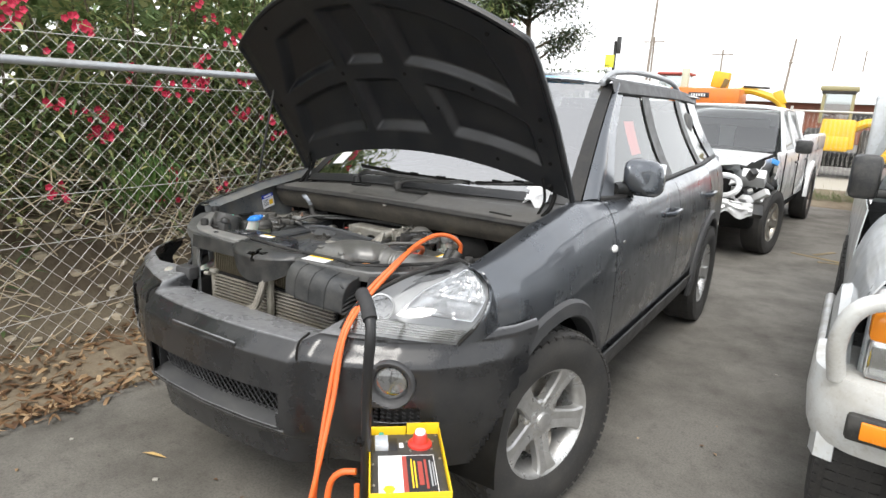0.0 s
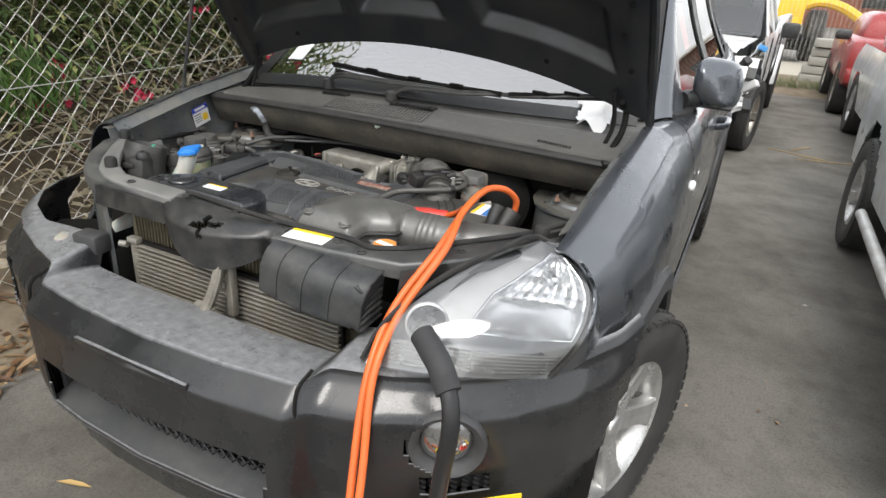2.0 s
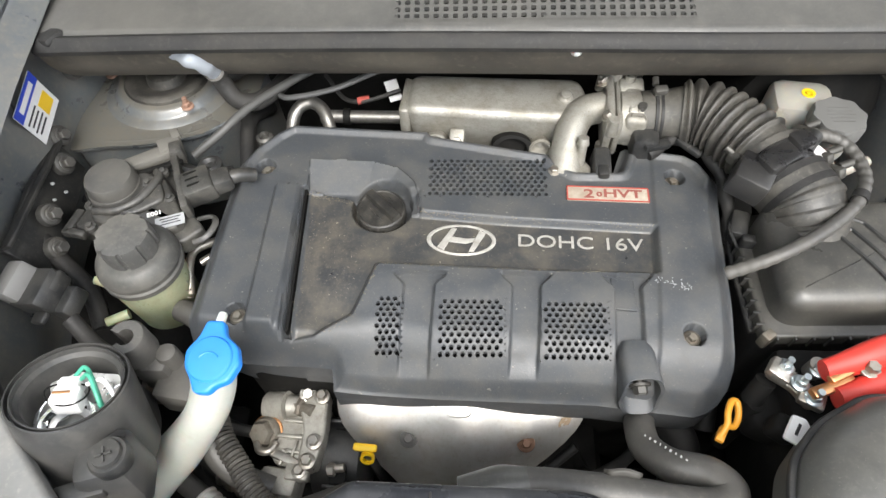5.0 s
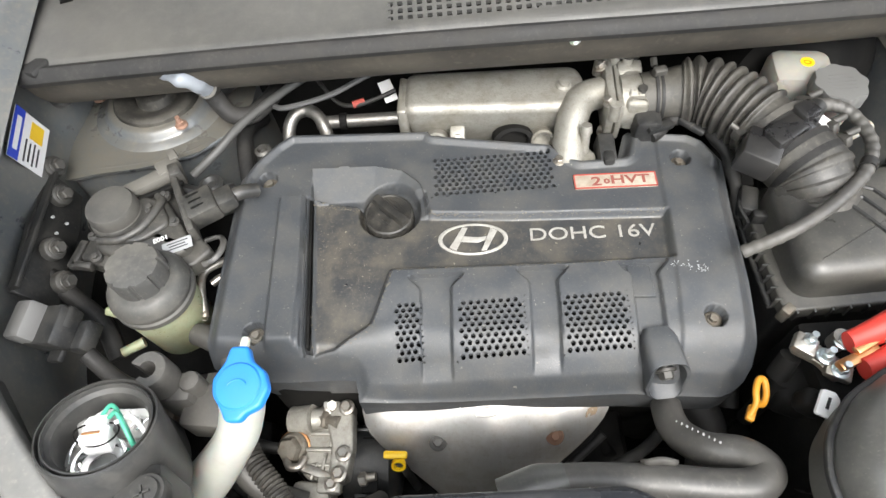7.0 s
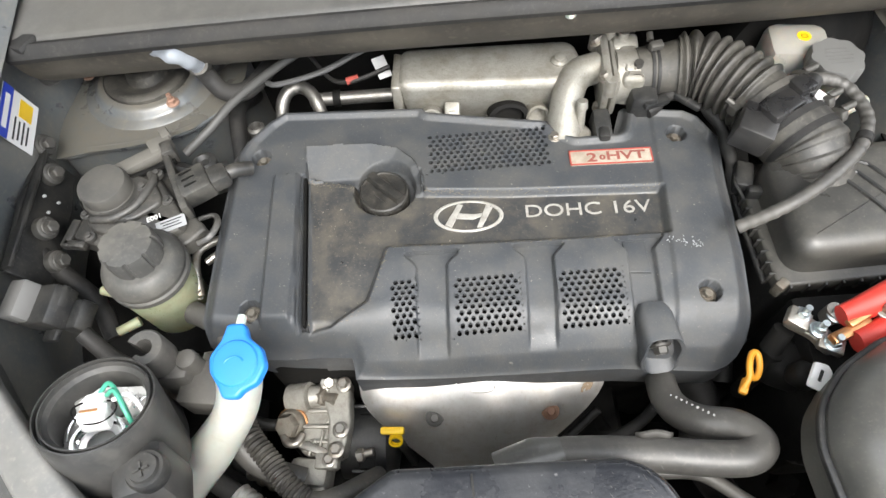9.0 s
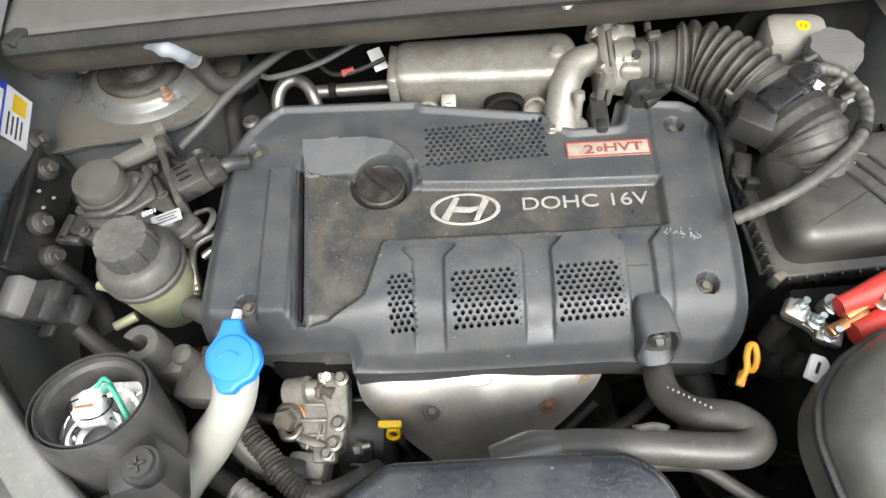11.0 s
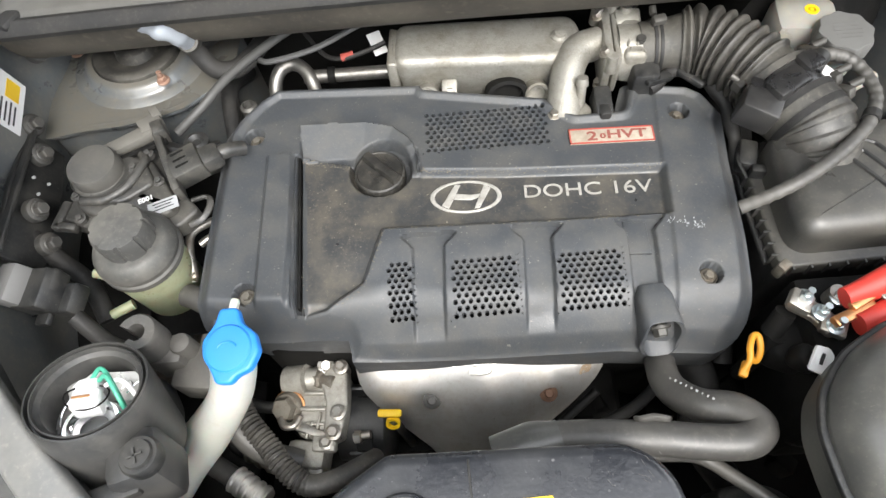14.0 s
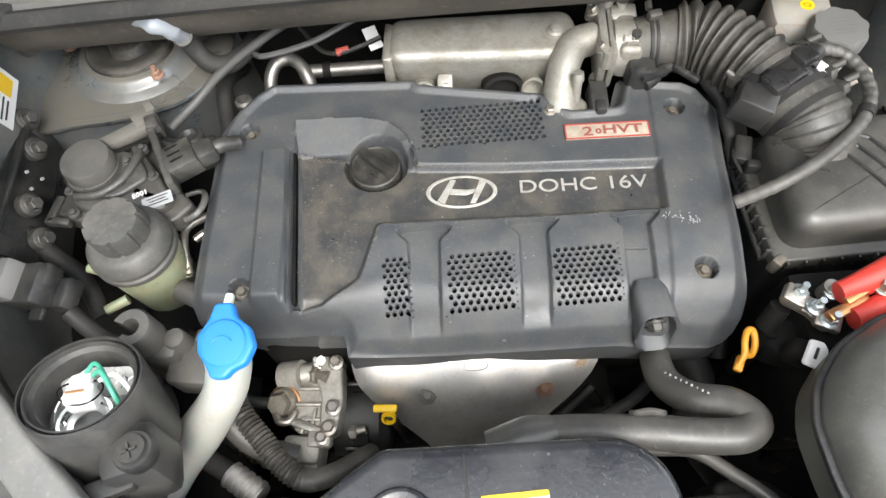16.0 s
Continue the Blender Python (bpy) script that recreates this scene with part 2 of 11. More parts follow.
LABELYEL = material("label_yellow", (0.75, 0.48, 0.02), rough=0.5)
LABELBLUE = material("label_blue", (0.02, 0.05, 0.42), rough=0.45)
LABELRED = material("label_red", (0.42, 0.055, 0.04), (0.34, 0.09, 0.07), rough=0.5, patch=60)
LABELGREY = material("label_grey", (0.32, 0.33, 0.34), rough=0.5)
LABELPALE = material("badge_cream", (0.38, 0.33, 0.27), (0.46, 0.41, 0.34), rough=0.5, patch=40, dirt=(0.22, 0.17, 0.12), dirt_amount=0.6)
SILVERLET = material("faded_silver_lettering", (0.46, 0.45, 0.42), (0.56, 0.55, 0.51), rough=0.4, metal=0.3, scale=300, patch=60, dirt=(0.25, 0.23, 0.2), dirt_amount=0.6)
INK = material("print_black", (0.02, 0.02, 0.022), rough=0.5)
INKGREEN = material("wire_green", (0.05, 0.30, 0.20), rough=0.4)
PINK = material("pink_paper_note", (0.70, 0.22, 0.20), rough=0.7)
WHITECAR = material("white_car_paint", (0.68, 0.69, 0.70), (0.74, 0.75, 0.76), rough=0.3, scale=30, patch=3, bump=0.0, coat=0.6, dirt=(0.5, 0.49, 0.46), dirt_amount=0.4)
SILVERCAR = material("pale_silver_paint", (0.50, 0.53, 0.55), (0.56, 0.59, 0.61), rough=0.38, scale=60, patch=4, bump=0.0, coat=0.5, dirt=(0.35, 0.34, 0.31), dirt_amount=0.6, metal=0.2)
BULLBAR = material("grey_white_steel_bumper", (0.50, 0.51, 0.50), (0.58, 0.59, 0.58), rough=0.4, scale=60, patch=6, bump=0.05, coat=0.3, dirt=(0.33, 0.3, 0.25), dirt_amount=0.6)
REDCAR = material("red_car_paint", (0.26, 0.02, 0.02), (0.32, 0.03, 0.03), rough=0.35, patch=4, coat=0.5, dirt=(0.2, 0.06, 0.05), dirt_amount=0.4)
AMBER = material("amber_lens", (0.75, 0.22, 0.01), (0.8, 0.27, 0.015), rough=0.15, patch=12, coat=0.5)
GLASS = glass_material("car_glass", (0.66, 0.70, 0.70), shade=0.12)
SCREEN = glass_material("windscreen_glass", (0.66, 0.70, 0.70), shade=0.40)
LENS = glass_material("clear_lamp_lens", (0.93, 0.94, 0.94), rough=0.08, shade=0.10)
MESHBLK = material("black_grille_mesh", (0.012, 0.012, 0.013), rough=0.55, patch=14)
SEATMAT = material("grey_cabin_trim", (0.10, 0.10, 0.10), (0.14, 0.14, 0.135), rough=0.8, patch=8)
ASPHALT = brick_free_ground("worn_asphalt")
DIRT = material("dry_dirt_with_litter", (0.15, 0.125, 0.088), (0.25, 0.205, 0.145), rough=0.95, scale=60, patch=3, bump=0.9, bump_scale=90, dirt=(0.09, 0.065, 0.045), dirt_amount=0.7, spec=0.2)
BRICKW = material("red_brick_wall", (0.21, 0.075, 0.045), (0.28, 0.11, 0.07), rough=0.85, scale=30, patch=1.5, bump=0.4, dirt=(0.15, 0.08, 0.06), dirt_amount=0.6)
ROOFW = material("pale_sheet_roof", (0.66, 0.67, 0.68), rough=0.5, patch=1)
DIGYEL = material("machine_yellow", (0.70, 0.40, 0.012), (0.76, 0.46, 0.02), rough=0.45, scale=20, patch=2, dirt=(0.4, 0.26, 0.06), dirt_amount=0.4)
DIGORANGE = material("machine_orange", (0.66, 0.17, 0.02), (0.72, 0.2, 0.03), rough=0.45, scale=20, patch=2, dirt=(0.4, 0.16, 0.06), dirt_amount=0.4)
WOODPOLE = material("weathered_pole", (0.22, 0.19, 0.16), (0.32, 0.28, 0.24), rough=0.9, scale=30, patch=4, bump=0.3, stretch=(4, 4, 0.4))
CONCRETE = material("grey_concrete_block", (0.26, 0.25, 0.22), (0.35, 0.34, 0.3), rough=0.9, scale=60, patch=3, bump=0.4, each=0.15)
BARK = material("grey_brown_bark", (0.10, 0.075, 0.05), (0.18, 0.14, 0.10), rough=0.95, scale=40, patch=8, bump=0.8, stretch=(3, 3, 0.6))
PETAL = material("crimson_petals", (0.52, 0.02, 0.06), (0.66, 0.05, 0.11), rough=0.6, patch=20)


def leaf_material(name, a, b, c):
    """Leaves that differ one from another, with a slight see-through glow."""
    m = bpy.data.materials.new(name)
    m.use_nodes = True
    n, l = m.node_tree.nodes, m.node_tree.links
    p = n["Principled BSDF"]
    geo, ramp = n.new("ShaderNodeNewGeometry"), n.new("ShaderNodeValToRGB")
    ramp.color_ramp.elements[0].color, ramp.color_ramp.elements[1].color = (*a, 1), (*c, 1)
    e = ramp.color_ramp.elements.new(0.6)
    e.color = (*b, 1)
    l.new(geo.outputs["Random Per Island"], ramp.inputs[0])
    l.new(ramp.outputs[0], p.inputs["Base Color"])
    p.inputs["Roughness"].default_value = 0.5
    thin = n.new("ShaderNodeBsdfTranslucent")
    l.new(ramp.outputs[0], thin.inputs[0])
    mix = n.new("ShaderNodeMixShader")
    mix.inputs[0].default_value = 0.25
    l.new(p.outputs[0], mix.inputs[1])
    l.new(thin.outputs[0], mix.inputs[2])
    l.new(mix.outputs[0], n["Material Output"].inputs[0])
    return m


OLEANDER = leaf_material("oleander_leaves", (0.095, 0.16, 0.058), (0.22, 0.29, 0.12), (0.46, 0.44, 0.19))
TREELEAF = leaf_material("tree_leaves", (0.02, 0.035, 0.015), (0.045, 0.065, 0.025), (0.08, 0.09, 0.035))
GRASSLEAF = leaf_material("weed_leaves", (0.05, 0.11, 0.02), (0.09, 0.17, 0.035), (0.16, 0.2, 0.06))


# ---- building helpers ----
class Form:
    """Collects faces of one part."""

    def __init__(self):
        self.v, self.f = [], []

    def add(self, v, f, m=None):
        n = len(self.v)
        self.v += [tuple(m @ Vector(p)) for p in v] if m is not None else [tuple(p) for p in v]
        self.f += [tuple(i + n for i in q) for q in f]
        return self

    def box(self, c, size, bevel=0.004, rot=(0, 0, 0), seg=2, taper=1.0):
        bm = bmesh.new()
        bmesh.ops.create_cube(bm, size=1.0)
        for q in bm.verts:
            k = taper if q.co.z > 0 else 1.0
            q.co = Vector((q.co.x * size[0] * k, q.co.y * size[1] * k, q.co.z * size[2]))
        if bevel > 0:
            bmesh.ops.bevel(bm, geom=bm.edges[:] + bm.verts[:], offset=min(bevel, min(size) * 0.45), segments=seg, affect="EDGES", profile=0.5)
        bm.verts.index_update()
        v, f = [q.co.copy() for q in bm.verts], [[q.index for q in k.verts] for k in bm.faces]
        bm.free()
        return self.add(v, f, pose(*c, *rot))

    def rings(self, rings, cap=True, closed=True):
        k, v, f = len(rings[0]), [], []
        for r in rings:
            v += list(r)
        for i in range(len(rings) - 1):
            for j in range(k if closed else k - 1):
                a, b = i * k + j, i * k + (j + 1) % k
                f.append((a, b, b + k, a + k))
        if cap and closed:
            f += [tuple(range(k))[::-1], tuple(range((len(rings) - 1) * k, len(rings) * k))]
        return self.add(v, f)

    def lathe(self, m, prof, n=24, cap=True):
        """prof: (radius, height) rows round the local z axis of m."""
        return self.rings([[m @ Vector((r * math.cos(2 * math.pi * j / n), r * math.sin(2 * math.pi * j / n), z)) for j in range(n)] for r, z in prof], cap)

    def cyl(self, a, b, r, r2=None, n=18, cap=True):
        a, b = Vector(a), Vector(b)
        m = Matrix.Translation(a) @ (b - a).to_track_quat("Z", "Y").to_matrix().to_4x4()
        return self.lathe(m, [(r, 0), (r if r2 is None else r2, (b - a).length)], n, cap)

    def tube(self, pts, r, n=10, steps=8, cap=True, flat=1.0):
        """A round bar through the points; r is one radius or a function of the length along it."""
        path = spline(pts, steps)
        rings, up, run = [], None, 0.0
        for i, p in enumerate(path):
            d = (path[min(i + 1, len(path) - 1)] - path[max(i - 1, 0)]).normalized()
            if up is None:
                up = d.orthogonal().normalized()
            up = (up - d * up.dot(d)).normalized()
            side = d.cross(up)
            run += (p - path[i - 1]).length if i else 0
            k = r(run) if callable(r) else r
            rings.append([p + up * (k * math.cos(2 * math.pi * j / n)) + side * (k * flat * math.sin(2 * math.pi * j / n)) for j in range(n)])
        return self.rings(rings, cap)

    def prism(self, outline, z0, z1, bevel=0.0, m=None, seg=3, low=1.0):
        """Upright block over an outline (x, y) that runs counter-clockwise, its upper edge rounded."""
        pts = [Vector((p[0], p[1])) for p in outline]
        k, rings = len(pts), []

        def inset(d):
            res = []
            for i in range(k):
                a, b, c = pts[i - 1], pts[i], pts[(i + 1) % k]
                n1, n2 = Vector((a.y - b.y, b.x - a.x)).normalized(), Vector((b.y - c.y, c.x - b.x)).normalized()
                w = n1 + n2
                w = w / max(0.35, w.length_squared / 2) if w.length > 1e-6 else n1
                res.append(b + w * d)
            return res

        rings.append([(p.x, p.y, z0) for p in inset(-bevel * (1 - low))])
        if bevel:
            for s in range(seg + 1):
                a = math.pi / 2 * s / seg
                rings.append([(p.x, p.y, z1 - bevel + bevel * math.sin(a)) for p in inset(bevel * (1 - math.cos(a)))])
        else:
            rings.append([(p.x, p.y, z1) for p in pts])
        if m is not None:
            rings = [[m @ Vector(p) for p in r] for r in rings]
        return self.rings(rings)

    def sheet(self, fn, nu, nv, keep=None):
        """A skin of nu x nv faces over fn(u, v), u and v from 0 to 1."""
        v = [fn(i / nu, j / nv) for i in range(nu + 1) for j in range(nv + 1)]
        f = []
        for i in range(nu):
            for j in range(nv):
                if keep is None or keep((i + 0.5) / nu, (j + 0.5) / nv):
                    a = i * (nv + 1) + j
                    f.append((a, a + nv + 1, a + nv + 2, a + 1))
        return self.add(v, f)

    def ball(self, c, r, n=12, squash=(1, 1, 1)):
        rows = n // 2
        return self.rings([[Vector(c) + Vector((squash[0] * r * math.sin(a) * math.cos(2 * math.pi * j / n), squash[1] * r * math.sin(a) * math.sin(2 * math.pi * j / n), -squash[2] * r * math.cos(a)))
                            for j in range(n)] for a in [math.pi * max(0.02, min(0.98, i / rows)) for i in range(rows + 1)]])

    def mirrored(self):
        other = Form()
        other.v = [(-x, y, z) for x, y, z in self.v]
        other.f = [q[::-1] for q in self.f]
        return other


def spline(pts, steps=8):
    p = [Vector(q) for q in pts]
    if len(p) == 2 or steps <= 1:
        return p
    p = [p[0] * 2 - p[1]] + p + [p[-1] * 2 - p[-2]]
    res = []
    for i in range(1, len(p) - 2):
        for s in range(steps):
            t = s / steps
            a, b, c, d = p[i - 1:i + 3]
            res.append(0.5 * (2 * b + (c - a) * t + (2 * a - 5 * b + 4 * c - d) * t * t + (3 * b - a - 3 * c + d) * t ** 3))
    return res + [p[-2]]


def part(name, form, mat, parent=None, label="", angle=38, thick=0.0, clean=False):
    """Links a form as one mesh under a thing or a part."""
    me = bpy.data.meshes.new(name)
    me.from_pydata([tuple(p) for p in form.v], [], form.f)
    if thick or clean:
        bm = bmesh.new()
        bm.from_mesh(me)
        if clean:
            bmesh.ops.remove_doubles(bm, verts=bm.verts, dist=1e-5)
        loose = [q for q in bm.verts if not q.link_faces]
        bmesh.ops.delete(bm, geom=loose, context="VERTS")
        if thick:
            bmesh.ops.recalc_face_normals(bm, faces=bm.faces)
            bmesh.ops.solidify(bm, geom=bm.faces[:], thickness=thick)
        bm.to_mesh(me)
        bm.free()
    me.shade_smooth()
    me.set_sharp_from_angle(angle=radians(angle))
    for one in (mat if isinstance(mat, (list, tuple)) else [mat]):
        me.materials.append(one)
    ob = new(name, me)
    if parent is not None:
        ob.parent = parent
        if parent.type == "EMPTY":
            ob.matrix_parent_inverse = parent.matrix_basis.inverted()
    if label:
        tagged(ob, label)
    return ob


def thing(name, at, label, category, group="", kind=""):
    ob = new(name)
    ob.empty_display_size = 0.1
    ob.matrix_basis = Matrix.Translation(at)
    return tagged(ob, label, category, group, kind)


def solo(name, form, mat, label, category, group="", kind="", **more):
    return tagged(part(name, form, mat, **more), label, category, group, kind)


def lettering(text, size, m, depth=0.0006, align="CENTER", wide=1.0, bold=0.0):
    """Raised letters in the built-in face, as a form."""
    cu = bpy.data.curves.new("letters", "FONT")
    cu.body, cu.size, cu.extrude, cu.align_x, cu.align_y, cu.offset = text, size, depth, align, "CENTER", bold
    ob = bpy.data.objects.new("letters", cu)
    scene.collection.objects.link(ob)
    deps = bpy.context.evaluated_depsgraph_get()
    me = bpy.data.meshes.new_from_object(ob.evaluated_get(deps))
    form = Form().add([m @ Vector((q.co.x * wide, q.co.y, q.co.z)) for q in me.vertices], [tuple(p.vertices) for p in me.polygons])
    bpy.data.objects.remove(ob)
    bpy.data.meshes.remove(me)
    return form


def smooth(a, b, x):
    t = min(1.0, max(0.0, (x - a) / (b - a))) if a != b else float(x > a)
    return t * t * (3 - 2 * t)


def table(rows, x):
    """Straight lines between rows of x, value."""
    return float(np.interp(x, [r[0] for r in rows], [r[1] for r in rows]))


def inside(poly, x, y):
    hit, j = False, len(poly) - 1
    for i in range(len(poly)):
        (xi, yi), (xj, yj) = poly[i], poly[j]
        if (yi > y) != (yj > y) and x < (xj - xi) * (y - yi) / (yj - yi) + xi:
            hit = not hit
        j = i
    return hit


def edge_distance(poly, x, y):
    best = 9.0
    for i in range(len(poly)):
        (ax, ay), (bx, by) = poly[i - 1], poly[i]
        dx, dy = bx - ax, by - ay
        t = max(0.0, min(1.0, ((x - ax) * dx + (y - ay) * dy) / (dx * dx + dy * dy)))
        best = min(best, math.hypot(x - ax - t * dx, y - ay - t * dy))
    return best


def line_distance(line, x, y):
    best = 9.0
    for (ax, ay), (bx, by) in zip(line, line[1:]):
        dx, dy = bx - ax, by - ay
        t = max(0.0, min(1.0, ((x - ax) * dx + (y - ay) * dy) / (dx * dx + dy * dy)))
        best = min(best, math.hypot(x - ax - t * dx, y - ay - t * dy))
    return best


def hexbolt(form, c, r, h, up=(0, 0, 1), washer=1.5):
    m = Matrix.Translation(c) @ Vector(up).to_track_quat("Z", "Y").to_matrix().to_4x4()
    form.lathe(m, [(r * washer, 0), (r * washer, h * 0.25), (r * washer * 0.9, h * 0.32)], 16)
    form.lathe(m, [(r, h * 0.3), (r, h * 0.9), (r * 0.85, h)], 6)
    return form


def softened(corners, d, n=8):
    """Outline with each corner drawn as an arc that begins d before it."""
    res = []
    for i, c in enumerate(corners):
        p, q, r = Vector(corners[i - 1]), Vector(c), Vector(corners[(i + 1) % len(corners)])
        a, b = q + (p - q).normalized() * d, q + (r - q).normalized() * d
        for k in range(n + 1):
            t = k / n
            res.append(tuple(a * (1 - t) ** 2 + q * 2 * t * (1 - t) + b * t * t))
    return res


# ---- ground, verge, fence, hedge ----
def build_ground():
    g = Form()
    xs = [-900, -60, -12, -4, -1.2, 0, 1, 2, 3, 4, 8, 60, 900]
    ys = [-900, -40, -6, -2, 0, 2, 4, 6, 8, 11, 14, 20, 60, 900]
    g.sheet(lambda u, v: (xs[round(u * 12)], ys[round(v * 13)], 0.0), 12, 13)
    tagged(part("ground", g, ASPHALT), "worn grey asphalt yard with stains and dust", "ground", kind="structure")
    d = Form()

    def bank(u, v):
        y = -4 + 26 * v
        edge = -1.22 + 0.10 * noise.noise((y * 0.9, 3.1, 0)) + 0.04 * noise.noise((y * 4, 9.1, 0))
        x = edge - 6 * u ** 2
        z = 0.003 + 0.06 * smooth(0, 0.28, u) + 0.72 * smooth(1.84, 2.75, -x) * smooth(-2.5, 0.0, y) + (0.025 + 0.05 * smooth(1.9, 2.3, -x)) * 0.5 * noise.noise((x * 5, y * 5, 8)) * smooth(1.8, 2.0, -x) + (0.025 * noise.noise((x * 3, y * 3, 0)) + 0.012 * noise.noise((x * 11, y * 11, 4))) * smooth(0, 0.12, u)
        return (x, y, z)
    d.sheet(bank, 40, 260)
    tagged(part("verge", d, DIRT), "dry dirt strip with leaf litter along the fence", "verge", kind="structure")
    k = Form()

    def berm(u, v):
        x, y = 0.2 + 8 * u, 10.9 + 3.2 * v
        return (x, y, 0.002 + (0.05 * smooth(0, 0.2, v) * smooth(1, 0.8, v)) * (1 + 0.5 * noise.noise((x * 2, y * 2, 0))))
    k.sheet(berm, 60, 24)
    tagged(part("verge", k, DIRT), "dusty dirt berm at the end of the yard", "verge", kind="structure")


def flat_leaf(form, p, d, up, length, width, bend=0.2):
    """A pointed leaf of six faces, folded along its rib."""
    d, up = d.normalized(), (up - d * up.dot(d))
    up = up.normalized() if up.length > 1e-4 else d.orthogonal()
    s = d.cross(up)
    a, m1, m2 = p, p + d * length * 0.35 + up * width * 0.1, p + d * length * 0.7 - up * length * bend * 0.3
    tip = p + d * length - up * length * bend
    w1, w2 = s * width * 0.5 + up * width * 0.18, s * width * 0.42 + up * width * 0.15
    w1b, w2b = -s * width * 0.5 + up * width * 0.18, -s * width * 0.42 + up * width * 0.15
    form.add([a, m1, m2, tip, m1 + w1, m2 + w2, m1 + w1b, m2 + w2b],
             [(0, 4, 1), (1, 4, 5, 2), (2, 5, 3), (0, 1, 6), (1, 2, 7, 6), (2, 3, 7)])


def build_hedge():
    rng = random.Random(4)
    for k in range(6):
        y0 = -1.6 + 1.25 * k
        bush = thing("oleander_bush", (-2.7, y0, 0.0), "oleander bush with crimson flowers behind the wire fence", "bush", "oleander hedge")
        stems, leaves, petals = Form(), Form(), Form()
        for _ in range(24):
            b = Vector((-2.75 + rng.uniform(-0.35, 0.35), y0 + rng.uniform(-0.6, 0.6), 0.0))
            lean = Vector((rng.uniform(-0.4, 0.75), rng.uniform(-0.45, 0.45), rng.uniform(1.3, 2.7)))
            mid = b + lean * 0.5 + Vector((rng.uniform(-0.1, 0.1), rng.uniform(-0.1, 0.1), 0.05))
            top = b + lean
            top.x = min(top.x, -1.84)
            path = spline([b, mid, top], 6)
            stems.tube([b, mid, top], lambda s: max(0.004, 0.014 - 0.004 * s), n=5, steps=4)
            for q in range(3, len(path)):
                p = path[q]
                if p.z < 0.25:
                    continue
                for _ in range(16 if k < 5 else 9):
                    a = rng.uniform(0, 6.28)
                    d = Vector((math.cos(a), math.sin(a), rng.uniform(-0.15, 1.0)))
                    s = p + Vector((rng.uniform(-0.16, 0.16), rng.uniform(-0.18, 0.18), rng.uniform(-0.14, 0.14)))
                    if s.x > -1.86 or s.z < 0.08 or s.z < 0.85 and p.y > 1.2 and rng.random() < 0.7:
                        continue
                    flat_leaf(leaves, s, d, Vector((0, 0, 1)), rng.uniform(0.09, 0.17), rng.uniform(0.016, 0.028), rng.uniform(0.05, 0.4))
            if top.z > 0.9 and rng.random() < 0.85:
                c = top + Vector((rng.uniform(0.0, 0.12), rng.uniform(-0.1, 0.1), rng.uniform(-0.25, 0.1)))
                c.x = -1.82 - 0.25 * rng.random() ** 2
                c.z = min(c.z, rng.uniform(0.75, 2.6))
                for _ in range(rng.randint(4, 11)):
                    o = c + Vector((rng.uniform(-0.06, 0.05), rng.uniform(-0.07, 0.07), rng.uniform(-0.05, 0.05)))
                    for i in range(5):
                        a = i * 1.2566 + rng.uniform(-0.2, 0.2)
                        flat_leaf(petals, o, Vector((0.5, math.cos(a), math.sin(a))), Vector((1, 0, 0)), 0.026, 0.020, -0.1)
        tagged(part("branchwork", stems, BARK, bush), "thin upright brown branches", kind="stuff")
        tagged(part("leafage", leaves, OLEANDER, bush, angle=180), "narrow pointed green leaves", kind="stuff")
        tagged(part("blossom", petals, PETAL, bush, angle=180), "crimson oleander flowers", kind="stuff")
    low = Form()
    for _ in range(17500):
        x = -1.83 - abs(rng.gauss(0, 0.35))
        p = Vector((x, rng.uniform(-1.8, 5.6), rng.uniform(0.02, 3.0)))
        if noise.noise((p.y * 1.3, p.z * 1.3, 5.0)) + (p.z - 0.9) * 0.35 < -0.05:
            continue
        if p.z < 0.86 + 0.25 * noise.noise((p.y * 2.1, 1.0, 7.0)) and rng.random() < (0.80 if p.y > 1.2 else 0.35):
            continue
        a = rng.uniform(0, 6.28)
        flat_leaf(low, p, Vector((math.cos(a), math.sin(a), rng.uniform(-0.5, 0.8))), Vector((0, 0, 1)), rng.uniform(0.07, 0.15), rng.uniform(0.014, 0.026), rng.uniform(0, 0.4))
    tagged(part("hedge_foliage", low, OLEANDER, angle=180), "dense narrow oleander leaves behind the wire fence", "foliage", kind="stuff")
    twigs = Form()
    for _ in range(900):
        p = Vector((-1.80 - abs(rng.gauss(0, 0.22)), rng.uniform(-1.8, 6.5), rng.uniform(0.03, 1.0)))
        d = Vector((rng.uniform(-0.3, 0.3), rng.uniform(-1, 1), rng.uniform(-0.6, 1))) * rng.uniform(0.12, 0.4)
        if (p + d).x > -1.78 or (p + d).z < 0.03:
            continue
        twigs.cyl(p, p + d, 0.004, 0.002, n=4)
    tagged(part("dry_twigs", twigs, material("dry_twigs", (0.38, 0.31, 0.20), (0.55, 0.47, 0.33), rough=0.9)), "tangle of dry pale twigs at the foot of the hedge", "twigs", kind="stuff")
    rubble = Form()
    for _ in range(300):
        x, y = -1.90 - 0.85 * rng.random(), rng.uniform(-0.5, 6.0)
        r = rng.uniform(0.010, 0.042)
        z = 0.063 + 0.72 * smooth(1.84, 2.75, -x) * smooth(-2.5, 0.0, y)
        rubble.ball((x, y, z + r * 0.15), r, 7, (rng.uniform(0.8, 1.3), rng.uniform(0.8, 1.5), rng.uniform(0.5, 0.8)))
